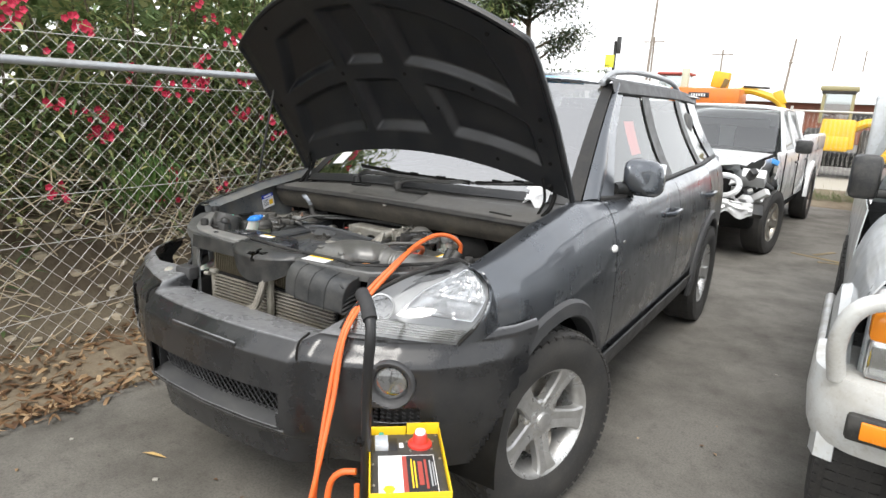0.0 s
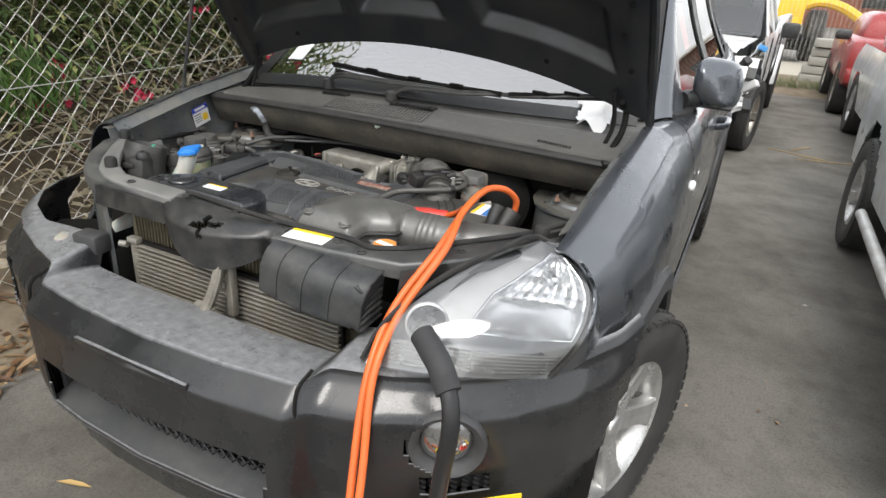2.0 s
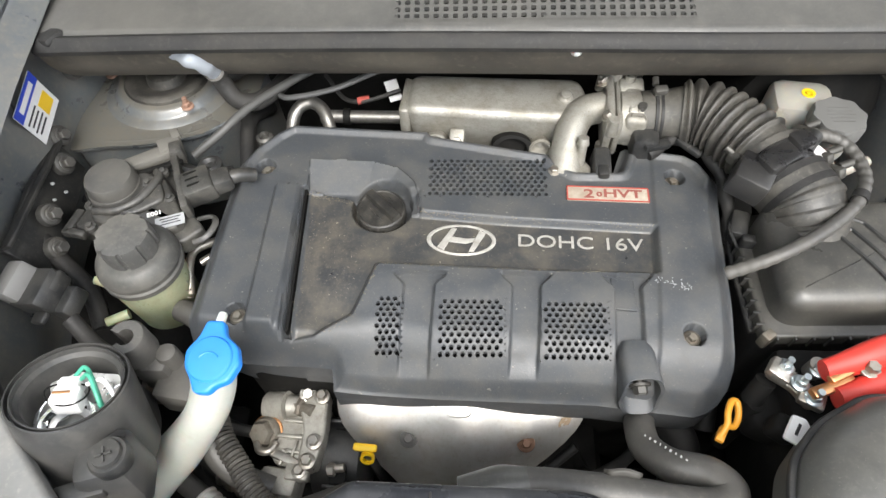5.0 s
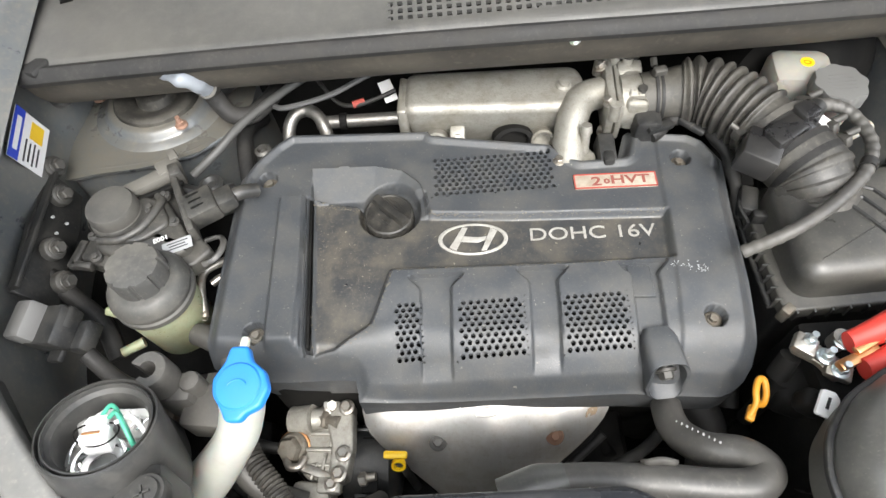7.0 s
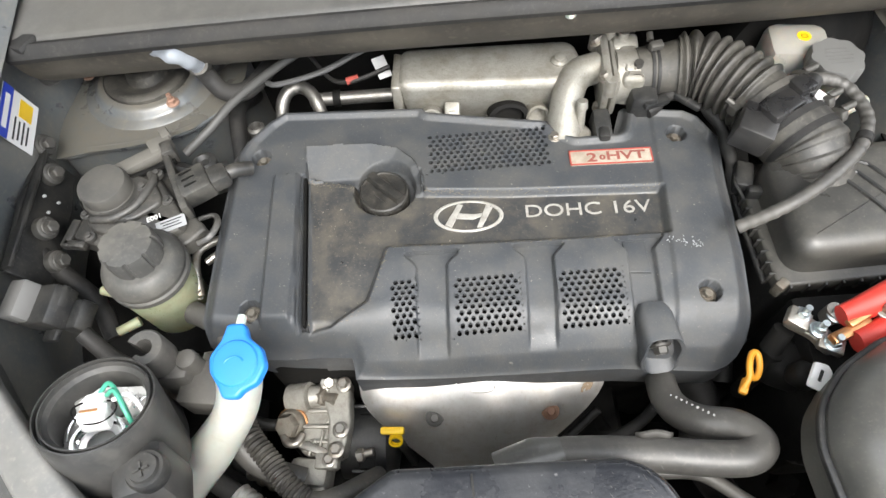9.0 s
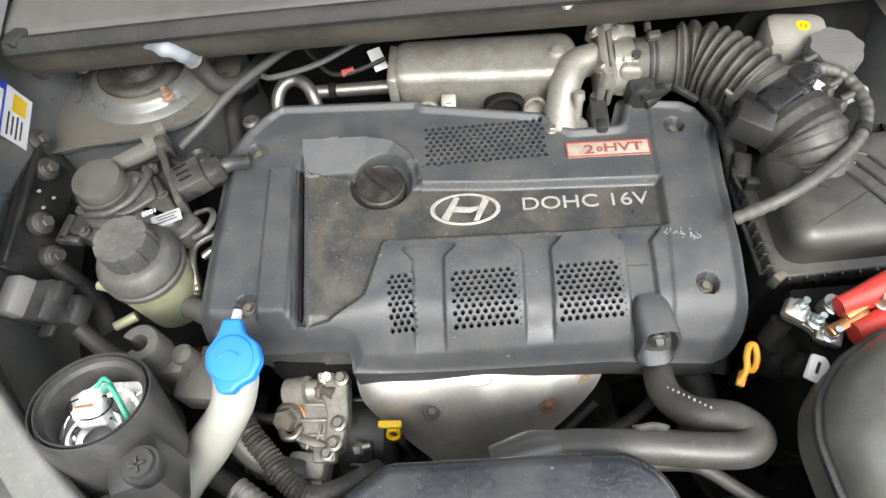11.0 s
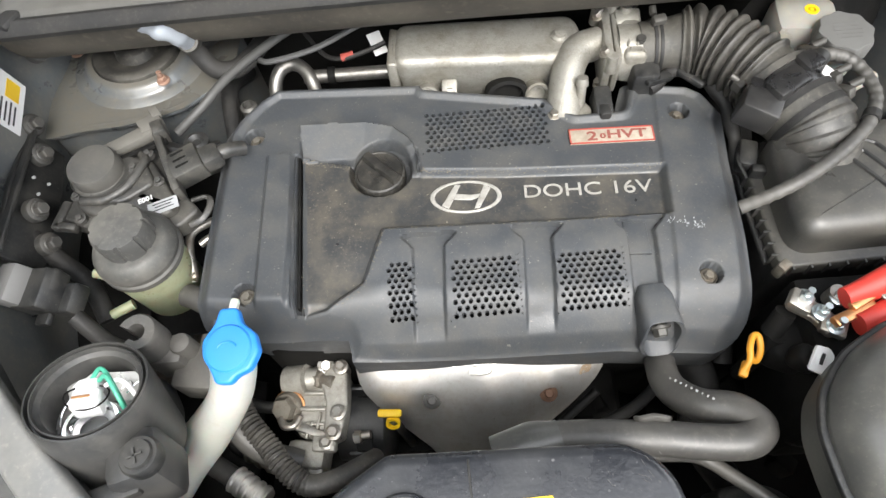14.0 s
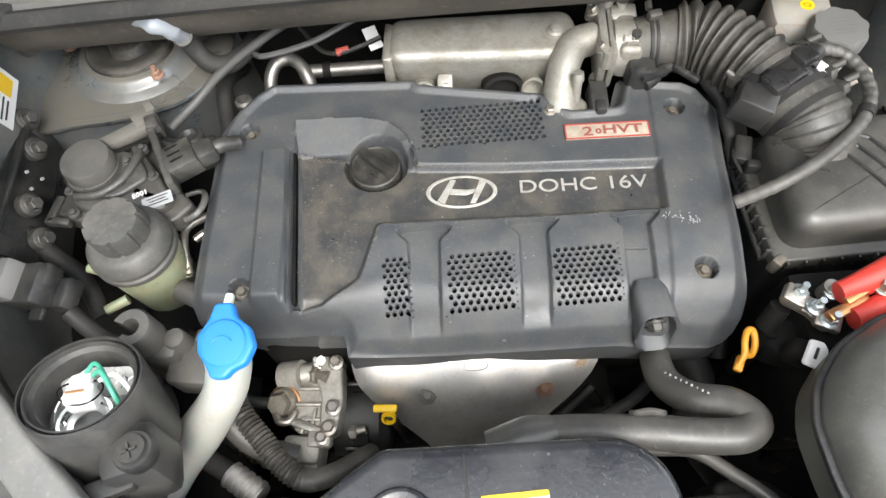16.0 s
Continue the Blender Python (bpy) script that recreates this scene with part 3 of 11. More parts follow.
    tagged(part("rubble", rubble, material("tan_rubble", (0.46, 0.39, 0.28), (0.62, 0.54, 0.41), rough=0.95, scale=60, patch=9, bump=0.3)), "pale tan stones and clods on the bank behind the fence", "stones", kind="stuff")
    litter = Form()
    for _ in range(5200):
        x, y = -1.86 - 1.5 * rng.random(), rng.uniform(1.2, 6.5)
        z = 0.075 + 0.72 * smooth(1.84, 2.75, -x) + rng.uniform(0.0, 0.04)
        a = rng.uniform(0, 6.28)
        flat_leaf(litter, Vector((x, y, z)), Vector((math.cos(a), math.sin(a), rng.uniform(-0.1, 0.3))), Vector((0.5, 0, 1)), rng.uniform(0.07, 0.16), rng.uniform(0.016, 0.034), rng.uniform(0, 0.3))
    tagged(part("leaf_litter", litter, material("straw_litter", (0.50, 0.42, 0.28), (0.68, 0.60, 0.43), rough=0.9, scale=60, patch=4), angle=180), "pale straw-coloured dead leaves on the bank", "leaf litter", kind="stuff")
    weed = Form()
    for _ in range(260):
        p = Vector((-1.80, 1.05, 0.86)) + Vector((rng.uniform(-0.12, 0.02), rng.gauss(0, 0.10), rng.gauss(0, 0.07)))
        flat_leaf(weed, p, Vector((rng.uniform(-0.4, 0.6), rng.uniform(-0.7, 0.7), 1)), Vector((1, 0, 0)), rng.uniform(0.05, 0.12), rng.uniform(0.010, 0.02), 0.3)
    tagged(part("weed", weed, GRASSLEAF, angle=180), "bright green weed growing through the fence wire", "weed", kind="stuff")
    shade = Form()
    for _ in range(9500):
        p = Vector((-2.9 - abs(rng.gauss(0, 0.4)), rng.uniform(-3, 5.6), rng.uniform(0.85, 3.4)))
        a = rng.uniform(0, 6.28)
        flat_leaf(shade, p, Vector((math.cos(a), math.sin(a), rng.uniform(-0.4, 0.9))), Vector((1, 0, 0.3)), rng.uniform(0.16, 0.30), rng.uniform(0.05, 0.09), 0.2)
    tagged(part("hedge_depth", shade, OLEANDER, angle=180), "dark inner foliage of the oleander hedge", "foliage", kind="stuff")


def build_litter():
    rng = random.Random(9)
    f = Form()
    for _ in range(4200):
        x = -1.15 - abs(rng.gauss(0, 0.42))
        p = Vector((x, rng.uniform(-2.2, 5.0), 0.012 + 0.06 * smooth(-1.25, -1.75, x) + rng.uniform(0.0, 0.02)))
        a = rng.uniform(0, 6.28)
        flat_leaf(f, p, Vector((math.cos(a), math.sin(a), rng.uniform(-0.15, 0.35))), Vector((rng.uniform(-.4, .4), rng.uniform(-.4, .4), 1)), rng.uniform(0.03, 0.11), rng.uniform(0.01, 0.028), rng.uniform(-0.3, 0.5))
    for _ in range(70):
        p = Vector((rng.uniform(-1.3, 1.5), rng.uniform(-0.9, 3.0), 0.006))
        a = rng.uniform(0, 6.28)
        flat_leaf(f, p, Vector((math.cos(a), math.sin(a), 0.05)), Vector((0, 0, 1)), rng.uniform(0.012, 0.035), rng.uniform(0.006, 0.014), 0.1)
    tagged(part("leaf_litter", f, leaf_material("litter_leaves", (0.10, 0.05, 0.025), (0.24, 0.14, 0.07), (0.46, 0.33, 0.19)), angle=180), "dry fallen leaves and scraps on the ground", "leaf litter", kind="stuff")
    one = Form()
    flat_leaf(one, Vector((-0.60, 0.165, 0.008)), Vector((1, 0.35, 0.03)), Vector((0, 0, 1)), 0.115, 0.018, 0.05)
    solo("fallen_leaf", one, material("yellow_leaf", (0.50, 0.33, 0.12), (0.6, 0.42, 0.18), rough=0.7), "long yellow fallen leaf on the asphalt", "leaf", angle=180)
    bits = Form()
    for x, y, s in ((-0.40, 0.095, 0.022), (-0.93, 0.05, 0.015), (1.457, 2.75, 0.02), (-0.75, 0.5, 0.012), (1.3, 0.75, 0.012), (0.25, -0.6, 0.012)):
        bits.box((x, y, 0.004), (s, s * 0.7, 0.008), 0.003, (0, 0, 40))
    tagged(part("stones", bits, CONCRETE), "small pale stones and crumbs on the asphalt", "stones", kind="stuff")
    mark = Form()
    for (x, y, l, w, r) in ((1.50, 6.45, 0.55, 0.07, -20), (1.75, 6.30, 0.5, 0.06, 15), (1.55, 6.75, 0.35, 0.06, 60)):
        mark.box((x, y, 0.003), (l, w, 0.003), 0.001, (0, 0, r))
    tagged(part("paint_mark", mark, material("worn_yellow_mark", (0.20, 0.15, 0.07), (0.27, 0.20, 0.09), rough=0.9, scale=60, dirt=(0.1, 0.09, 0.08), dirt_amount=0.9, patch=9)), "worn yellow paint mark on the asphalt", "road marking", kind="structure")


FX = -1.75


def build_fence():
    fence = thing("wire_fence", (FX, 2.5, 0.0), "galvanised chain-link fence with a round top rail", "fence")
    w = Form()
    y0, y1, z0, z1, dw, dh = -2.2, 8.0, 0.02, 1.75, 0.100, 0.098
    n = int((y1 - y0) / (dw / 2))
    rows = int((z1 - z0) / (dh / 2))
    for i in range(n + 1):
        pts = []
        for j in range(rows + 1):
            y = y0 + (i + (i + j) % 2) * dw / 2
            z = z0 + j * dh / 2
            sag = 0.02 * noise.noise((y * 0.8, z * 1.2, 0))
            pts.append(Vector((FX + sag + (0.0018 if j % 2 else -0.0018), y + 0.006 * noise.noise((y, z * 2, 3)), z + 0.01 * noise.noise((y * 0.7, z, 8)))))
        pts.append(pts[-1] + Vector((0.004, 0.006 if i % 2 else -0.006, 0.022)))
        w.rings([[p + Vector((0.0021 * math.cos(a), 0.0021 * math.sin(a), 0)) for a in (0.5, 2.6, 4.7)] for p in pts], cap=False)
    part("chain_link", w, GALV, fence, "diamond wire mesh", angle=60)
    rail = Form()
    rail.tube([(FX + 0.028, -2.4, 1.558), (FX + 0.028, 3, 1.556), (FX + 0.028, 8.2, 1.552)], 0.021, n=14, steps=3)
    part("top_rail", rail, material("painted_grey_pipe", (0.38, 0.40, 0.42), (0.46, 0.48, 0.5), rough=0.45, metal=0.4, patch=6, dirt=(0.3, 0.28, 0.25), dirt_amount=0.4), fence, "grey painted steel pipe")
    for y in (-1.9, 4.6, 7.9):
        p = Form()
        p.cyl((FX - 0.03, y, 0), (FX - 0.03, y, 1.8), 0.03, n=14)
        part("post", p, GALV, fence)
    for z, s in ((1.70, 0.01), (1.47, 0.008), (0.93, 0.03), (0.62, 0.05), (0.30, 0.03)):
        l = Form()
        l.tube([(FX + 0.012, -2.2 + 1.7 * k, z + s * math.sin(k * 1.7 + z * 9)) for k in range(7)], 0.0022, n=5, steps=5)
        part("strand", l, GALV, fence)


build_ground()
build_fence()
build_hedge()
build_litter()


# ---- the dark grey car: body ----
car = thing("suv", (0, 2.2, 0), "dark grey compact SUV, bonnet open, front end partly stripped", "car")
FW, RW = (0.86, 0.345), (3.49, 0.345)
XO = [(0.40, 0.765), (0.50, 0.800), (0.62, 0.836), (0.8, 0.86), (1.0, 0.870), (1.3, 0.872), (3.4, 0.872), (4.0, 0.85), (4.25, 0.77)]
XT = [(0.40, 0.690), (1.2, 0.715), (1.6, 0.79), (3.4, 0.785), (4.25, 0.72)]
ZT = [(0.40, 0.945), (0.55, 0.975), (0.9, 1.045), (1.22, 1.088), (1.6, 1.065), (2.6, 1.085), (4.25, 1.13)]


def side_point(y, v):
    """The left flank: v runs from the sill to the belt line."""
    xo, xt, zt = table(XO, y), table(XT, y), table(ZT, y)
    if v < 0.6:
        z = 0.34 + 0.44 * v / 0.6
        x = xo - 0.05 * max(0, (0.62 - z) / 0.28) ** 2
    else:
        a = math.pi / 2 * (v - 0.6) / 0.4
        z = 0.78 + (zt - 0.78) * math.sin(a)
        x = xt + (xo - xt) * math.cos(a) ** 0.85
    return (x, y, z)


def flank(y0, y1, v0=0.0, v1=1.0, n=40, arch=None):
    f = Form()

    def at(u, v):
        return side_point(y0 + (y1 - y0) * u, v0 + (v1 - v0) * v)

    def keep(u, v):
        _, y, z = at(u, v)
        return all(math.hypot(y - c[0], z - c[1]) > 0.405 for c in arch) if arch else True
    def trimmed(u, v):
        x, y, z = at(u, v)
        for c in arch or ():
            d = math.hypot(y - c[0], z - c[1])
            if 0.05 < d < 0.405:
                y, z = c[0] + (y - c[0]) * 0.405 / d, c[1] + (z - c[1]) * 0.405 / d
        return (x, y, z)
    return f.sheet(trimmed, n, 34, keep)


def both(name, form, mat, parent=car, label="", **more):
    part(name, form, mat, parent, label, **more)
    return part(name, form.mirrored(), mat, parent, label, **more)


part("front_fender", flank(0.50, 1.412, arch=[FW], n=60), PAINT, car, "dark grey metallic front fender", thick=0.004, clean=True)
part("front_fender", flank(0.59, 1.412, arch=[FW], n=60).mirrored(), PAINT, car, "dark grey metallic front fender", thick=0.004, clean=True)
fender_flange = Form()
fender_flange.sheet(lambda u, v: (table(XT, 0.60 + 0.64 * u) + 0.003 - 0.030 * v ** 1.5, 0.60 + 0.64 * u, table(ZT, 0.60 + 0.64 * u) - 0.030 * v), 30, 4)
both("fender_flange", fender_flange, BAYPAINT, thick=0.003)
door = part("front_door", flank(1.420, 2.512), PAINT, car, "dark grey metallic front door", thick=0.006, clean=True)
door_right = part("front_door", flank(1.420, 2.512).mirrored(), PAINT, car, thick=0.006, clean=True)
rear_door = part("rear_door", flank(2.520, 3.40, arch=[RW]), PAINT, car, "dark grey metallic rear door", thick=0.006, clean=True)
part("rear_door", flank(2.520, 3.40, arch=[RW]).mirrored(), PAINT, car, thick=0.006, clean=True)
both("rear_quarter", flank(3.408, 4.25, arch=[RW]), PAINT, thick=0.006, clean=True)
sill = Form()
sill.sheet(lambda u, v: (0.872 - 0.07 * v ** 2, 1.28 + 1.85 * u, 0.43 - 0.16 * v), 20, 8)
both("sill", sill, CLAD, label="grey plastic sill cladding", thick=0.01)


def arch_trim(c, a0, a1, ro=0.452):
    f, n = Form(), 36
    rings = []
    for i in range(n + 1):
        a = radians(a0 + (a1 - a0) * i / n)
        ring = []
        for r, dx in ((0.388, -0.05), (0.388, 0.012), (0.396, 0.020), (ro - 0.012, 0.016), (ro, 0.004), (ro, -0.012)):
            y, z = c[0] + r * math.cos(a), c[1] + r * math.sin(a)
            ring.append((table(XO, y) + dx - 0.02 * max(0, (0.45 - z) / 0.2) ** 2, y, z))
        rings.append(ring)
    return f.rings(rings, cap=False, closed=False)


both("wheel_arch_trim", arch_trim(FW, -8, 152), CLAD, label="grey plastic flared wheel arch", thick=0.004)
both("wheel_arch_trim", arch_trim(RW, -8, 188), CLAD, thick=0.004)
for c in (FW, RW):
    liner = Form()
    liner.rings([[(x, c[0] + 0.40 * math.cos(radians(a)), c[1] + 0.40 * math.sin(radians(a))) for a in range(-10, 191, 10)] for x in (0.60 if c is FW else 0.45, 0.85)], cap=False, closed=False)
    if c is RW:
        liner.box((0.46, c[0], 0.5), (0.02, 0.8, 0.5), 0)
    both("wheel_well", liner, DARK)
# black boxes added to keep light and ground out of the bay's bottom
tray = Form()
tray.box((0, 0.72, 0.34), (1.3, 0.75, 0.03), 0.01)
tray.box((0, 2.6, 0.33), (1.5, 3.2, 0.08), 0.02)
part("underbody", tray, DARK, car, "black underbody tray, added to block light from below")

# greenhouse
WSB, WST = 1.17, 1.90


def windscreen(u, v, lift=0.0):
    """u across, v from the cowl to the roof."""
    s = 2 * u - 1
    x = s * (0.715 - 0.13 * v)
    bow = 0.20 * (1 - 0.35 * v) if s > 0 else 0.03 + 0.10 * v
    y = WSB + (WST - WSB) * v + bow * s * s
    z = 1.085 + 0.50 * v - (0.015 if s > 0 else 0.040 - 0.025 * v) * s * s + 0.03 * math.sin(math.pi * v) + lift
    return (x, y, z)


ws = Form().sheet(lambda u, v: windscreen(0.04 + 0.92 * u, v * 0.97 + 0.01), 24, 16)
screen = part("windscreen", ws, SCREEN, car, "curved windscreen reflecting the sky", angle=180)
screen.visible_shadow = False
for u0, u1 in ((0.005, 0.045), (0.955, 0.995)):
    part("windscreen_seal", Form().sheet(lambda u, v: windscreen(u0 + (u1 - u0) * u, v, 0.004), 2, 16), RUBBER, screen)
part("screen_moulding", Form().sheet(lambda u, v: windscreen(0.03 + 0.94 * u, -0.030 + 0.052 * v, 0.005), 40, 5), COWLDARK, screen, "dark plastic moulding along the foot of the windscreen", thick=0.004, angle=60)
tag = Form().sheet(lambda u, v: windscreen(0.075 + 0.05 * u, 0.10 + 0.09 * v, 0.003), 3, 3)
part("registration_label", tag, PAPER, screen, "white label inside the windscreen")


def upper(y, v):
    """Side glass plane from the belt (v 0) to the roof edge (v 1)."""
    return (table(XT, y) - 0.004 - 0.195 * v - 0.02 * math.sin(math.pi * v), y, table(ZT, y) + (1.555 - 0.02 * max(0, y - 3.2) - table(ZT, y)) * v)


def pillar(u, v):
    """From the windscreen's edge round to the front of the door glass."""
    a, y = Vector(windscreen(0.998, v, 0.006)), 1.44 + 0.60 * v
    b = Vector(upper(y, v)) + Vector((0.006, 0, 0))
    p = a.lerp(b, u)
    return p + Vector((0.75, -0.35, 0.45)) * (0.022 * math.sin(math.pi * min(1.0, u * 0.9 + 0.05)))


both("a_pillar", Form().sheet(pillar, 6, 16), PAINT, label="dark grey windscreen pillar", thick=0.01)
roof = Form()


def roof_at(u, v):
    s, y = 2 * u - 1, WST + 2.15 * v
    hw = 0.60 - 0.02 * v
    return (s * hw, y + 0.13 * s * s * (1 - v), 1.56 + (0.02 + 0.095 * math.sin(math.pi * min(1, 0.04 + v * 0.85))) * (1 - abs(s) ** 3.5))


roof.sheet(roof_at, 24, 24)
part("roof", roof, PAINT, car, "dark grey roof panel", thick=0.012)


def side_quad(ya, yb, yc, yd, off=0.0, v0=0.02, v1=0.96):
    """ya, yb along the belt; yc, yd along the roof."""
    def at(u, v):
        y = (ya + (yb - ya) * u) * (1 - v) + (yc + (yd - yc) * u) * v
        x, y, z = upper(y, v0 + (v1 - v0) * v)
        return (x + off, y, z)
    return Form().sheet(at, 14, 12)


for mk in (lambda f: f, lambda f: f.mirrored()):
    for nm, q in (("front_door_glass", (1.56, 2.47, 2.13, 2.45)), ("rear_door_glass", (2.60, 3.30, 2.57, 3.20)), ("quarter_glass", (3.38, 3.88, 3.28, 3.62))):
        g = part(nm, mk(side_quad(*q, off=-0.006)), GLASS, car, "side window reflecting pale buildings and sky", angle=180)
        g.visible_shadow = False
    for q in ((1.43, 1.57, 2.03, 2.14), (2.46, 2.61, 2.44, 2.58), (3.29, 3.39, 3.19, 3.29), (3.87, 4.22, 3.61, 4.0)):
        part("window_pillar", mk(side_quad(*q, off=0.003, v1=1.0)), PAINT if q[0] > 3.5 or q[0] < 1.5 else PLASTIC, car, thick=0.004)
    trim = Form()
    trim.rings([[(upper(y, a)[0] + o, y, upper(y, a)[2] + dz) for a, o, dz in ((0.95, 0.006, -0.01), (0.95, 0.016, 0.0), (1.0, 0.006, 0.03), (1.0, -0.03, 0.045))] for y in np.linspace(1.93, 4.05, 24)], cap=False, closed=False)
    part("roof_gutter", mk(trim), CLAD, car)
    belt = Form()
    belt.rings([[(upper(y, 0)[0] + o, y, upper(y, 0)[2] + dz) for o, dz in ((0.012, -0.012), (0.012, 0.012), (-0.008, 0.018), (-0.01, -0.012))] for y in np.linspace(1.45, 4.1, 24)])
    part("belt_moulding", mk(belt), RUBBER, car)
    rr = Form()
    rr.tube([(0.535, 1.96, 1.572), (0.545, 2.10, 1.628), (0.54, 2.6, 1.655), (0.53, 3.3, 1.640), (0.52, 3.62, 1.58)], 0.016, n=12)
    rr.box((0.540, 2.03, 1.592), (0.036, 0.16, 0.030), 0.012, (16, 0, 0))
    part("roof_rail", mk(rr), material("grey_rail", (0.36, 0.37, 0.38), rough=0.4, metal=0.5), car, "grey roof rail")
tape = Form().sheet(lambda u, v: (lambda p: (p[0], p[1] + 0.002, p[2] + 0.006))(roof_at(0.62 + 0.25 * u, -0.005 + 0.03 * v)), 8, 2)
part("masking_tape", tape, material("blue_tape", (0.10, 0.36, 0.66), rough=0.6), car, "strip of blue tape along the roof edge")
note = side_quad(2.06, 2.22, 2.08, 2.24, off=-0.012, v0=0.32, v1=0.66)
part("paper_note", note, PINK, car, "pink paper note behind the door glass")
tail = Form().sheet(lambda u, v: ((2 * u - 1) * (0.76 - 0.24 * smooth(0.5, 1, v)), 4.24 + 0.06 * (1 - (2 * u - 1) ** 2) - 0.25 * smooth(0.5, 1, v), 0.4 + 1.13 * v), 16, 16)
part("tailgate", tail, PAINT, car, thick=0.01)
part("cabin_floor", Form().box((0, 2.6, 0.75), (1.45, 2.6, 0.1), 0.02), SEATMAT, car)
for x in (-0.37, 0.37):
    seat = part("seat", Form().box((x, 2.45, 0.95), (0.48, 0.5, 0.16), 0.05), SEATMAT, car, "grey cloth front seat")
    part("backrest", Form().box((x, 2.72, 1.2), (0.46, 0.14, 0.55), 0.05, (-14, 0, 0)), SEATMAT, seat)
    part("headrest", Form().box((x, 2.80, 1.50), (0.24, 0.09, 0.16), 0.035, (-10, 0, 0)), SEATMAT, seat)
part("rear_seat", Form().box((0, 3.5, 1.15), (1.3, 0.16, 0.6), 0.05, (-12, 0, 0)), SEATMAT, car, "grey cloth rear bench")
dash = Form()
dash.box((0, 1.72, 1.02), (1.36, 0.55, 0.14), 0.05)
dash.tube([(0.37 + 0.18 * math.cos(a), 1.98 - 0.06 * math.sin(a), 1.08 + 0.17 * math.sin(a)) for a in np.linspace(0, 2 * math.pi, 14)], 0.016, n=8, steps=3)
part("dashboard", dash, PLASTIC, car, "dark dashboard")

# door furniture
for parent, y, mk in ((door, 2.31, lambda f: f), (rear_door, 3.31, lambda f: f), (door_right, 2.31, lambda f: f.mirrored())):
    x = table(XO, y) - 0.012
    h = Form()
    h.tube([(x - 0.004, y - 0.095, 0.925), (x + 0.034, y - 0.06, 0.931), (x + 0.038, y, 0.934), (x + 0.034, y + 0.06, 0.934), (x - 0.004, y + 0.095, 0.928)], 0.0125, n=10, flat=1.4)
    part("handle", mk(h), PAINT, parent, "dark grey door handle")
    cup = Form().lathe(pose(x - 0.01, y - 0.01, 0.926, 0, 90, 0) @ Matrix.Diagonal((0.8, 1.7, 1, 1)), [(0.03, 0.0), (0.034, 0.008), (0.028, 0.010), (0.005, 0.004)], 20)
    part("handle_recess", mk(cup), DARK, parent)


def mirror_form():
    f = Form()
    rings = []
    for t, w, h in ((0.0, 0.70, 0.75), (0.12, 0.95, 0.96), (0.4, 1.0, 1.0), (0.75, 0.93, 0.92), (0.93, 0.72, 0.70), (1.0, 0.45, 0.42)):
        y = 1.80 - 0.125 * t
        rings.append([(0.862 + 0.074 * w * math.copysign(abs(math.cos(a)) ** 0.6, math.cos(a)) - 0.02 * t, y + 0.03 * math.cos(a), 1.158 + 0.080 * h * math.copysign(abs(math.sin(a)) ** 0.6, math.sin(a)) + 0.018 * math.cos(a) * -1) for a in np.linspace(0, 2 * math.pi, 25)[:-1]])
    return f.rings(rings)


for mk in (lambda f: f, lambda f: f.mirrored()):
    house = part("door_mirror", mk(mirror_form()), PAINT, car, "dark grey door mirror with black base", angle=60)
    arm = Form()
    arm.tube([(0.750, 1.64, 1.100), (0.765, 1.67, 1.105), (0.79, 1.72, 1.10), (0.82, 1.755, 1.11)], 0.040, n=12, flat=0.7)
    arm.box((0.85, 1.76, 1.082), (0.13, 0.09, 0.014), 0.006)
    part("mirror_base", mk(arm), PLASTIC, house)
    gl = Form().box((0.862, 1.801, 1.160), (0.135, 0.004, 0.115), 0.02)
    part("mirror_glass", mk(gl), CHROME, house)

for mk in (lambda f: f, lambda f: f.mirrored()):
    rep = Form().lathe(pose(table(XO, 1.385) - 0.014, 1.385, 0.893, 0, 90, 0) @ Matrix.Diagonal((0.75, 1.25, 1, 1)), [(0.022, 0.0), (0.022, 0.008), (0.017, 0.015), (0.004, 0.018)], 20)
    part("side_repeater", mk(rep), material("clear_white_lens", (0.75, 0.75, 0.72), rough=0.15, coat=0.6), car, "clear side repeater lamp")
badge = Form().box((table(XO, 1.5) - 0.004, 1.50, 0.905), (0.004, 0.035, 0.012), 0.001, (0, 0, 0))
part("side_badge", badge, CHROME, door)


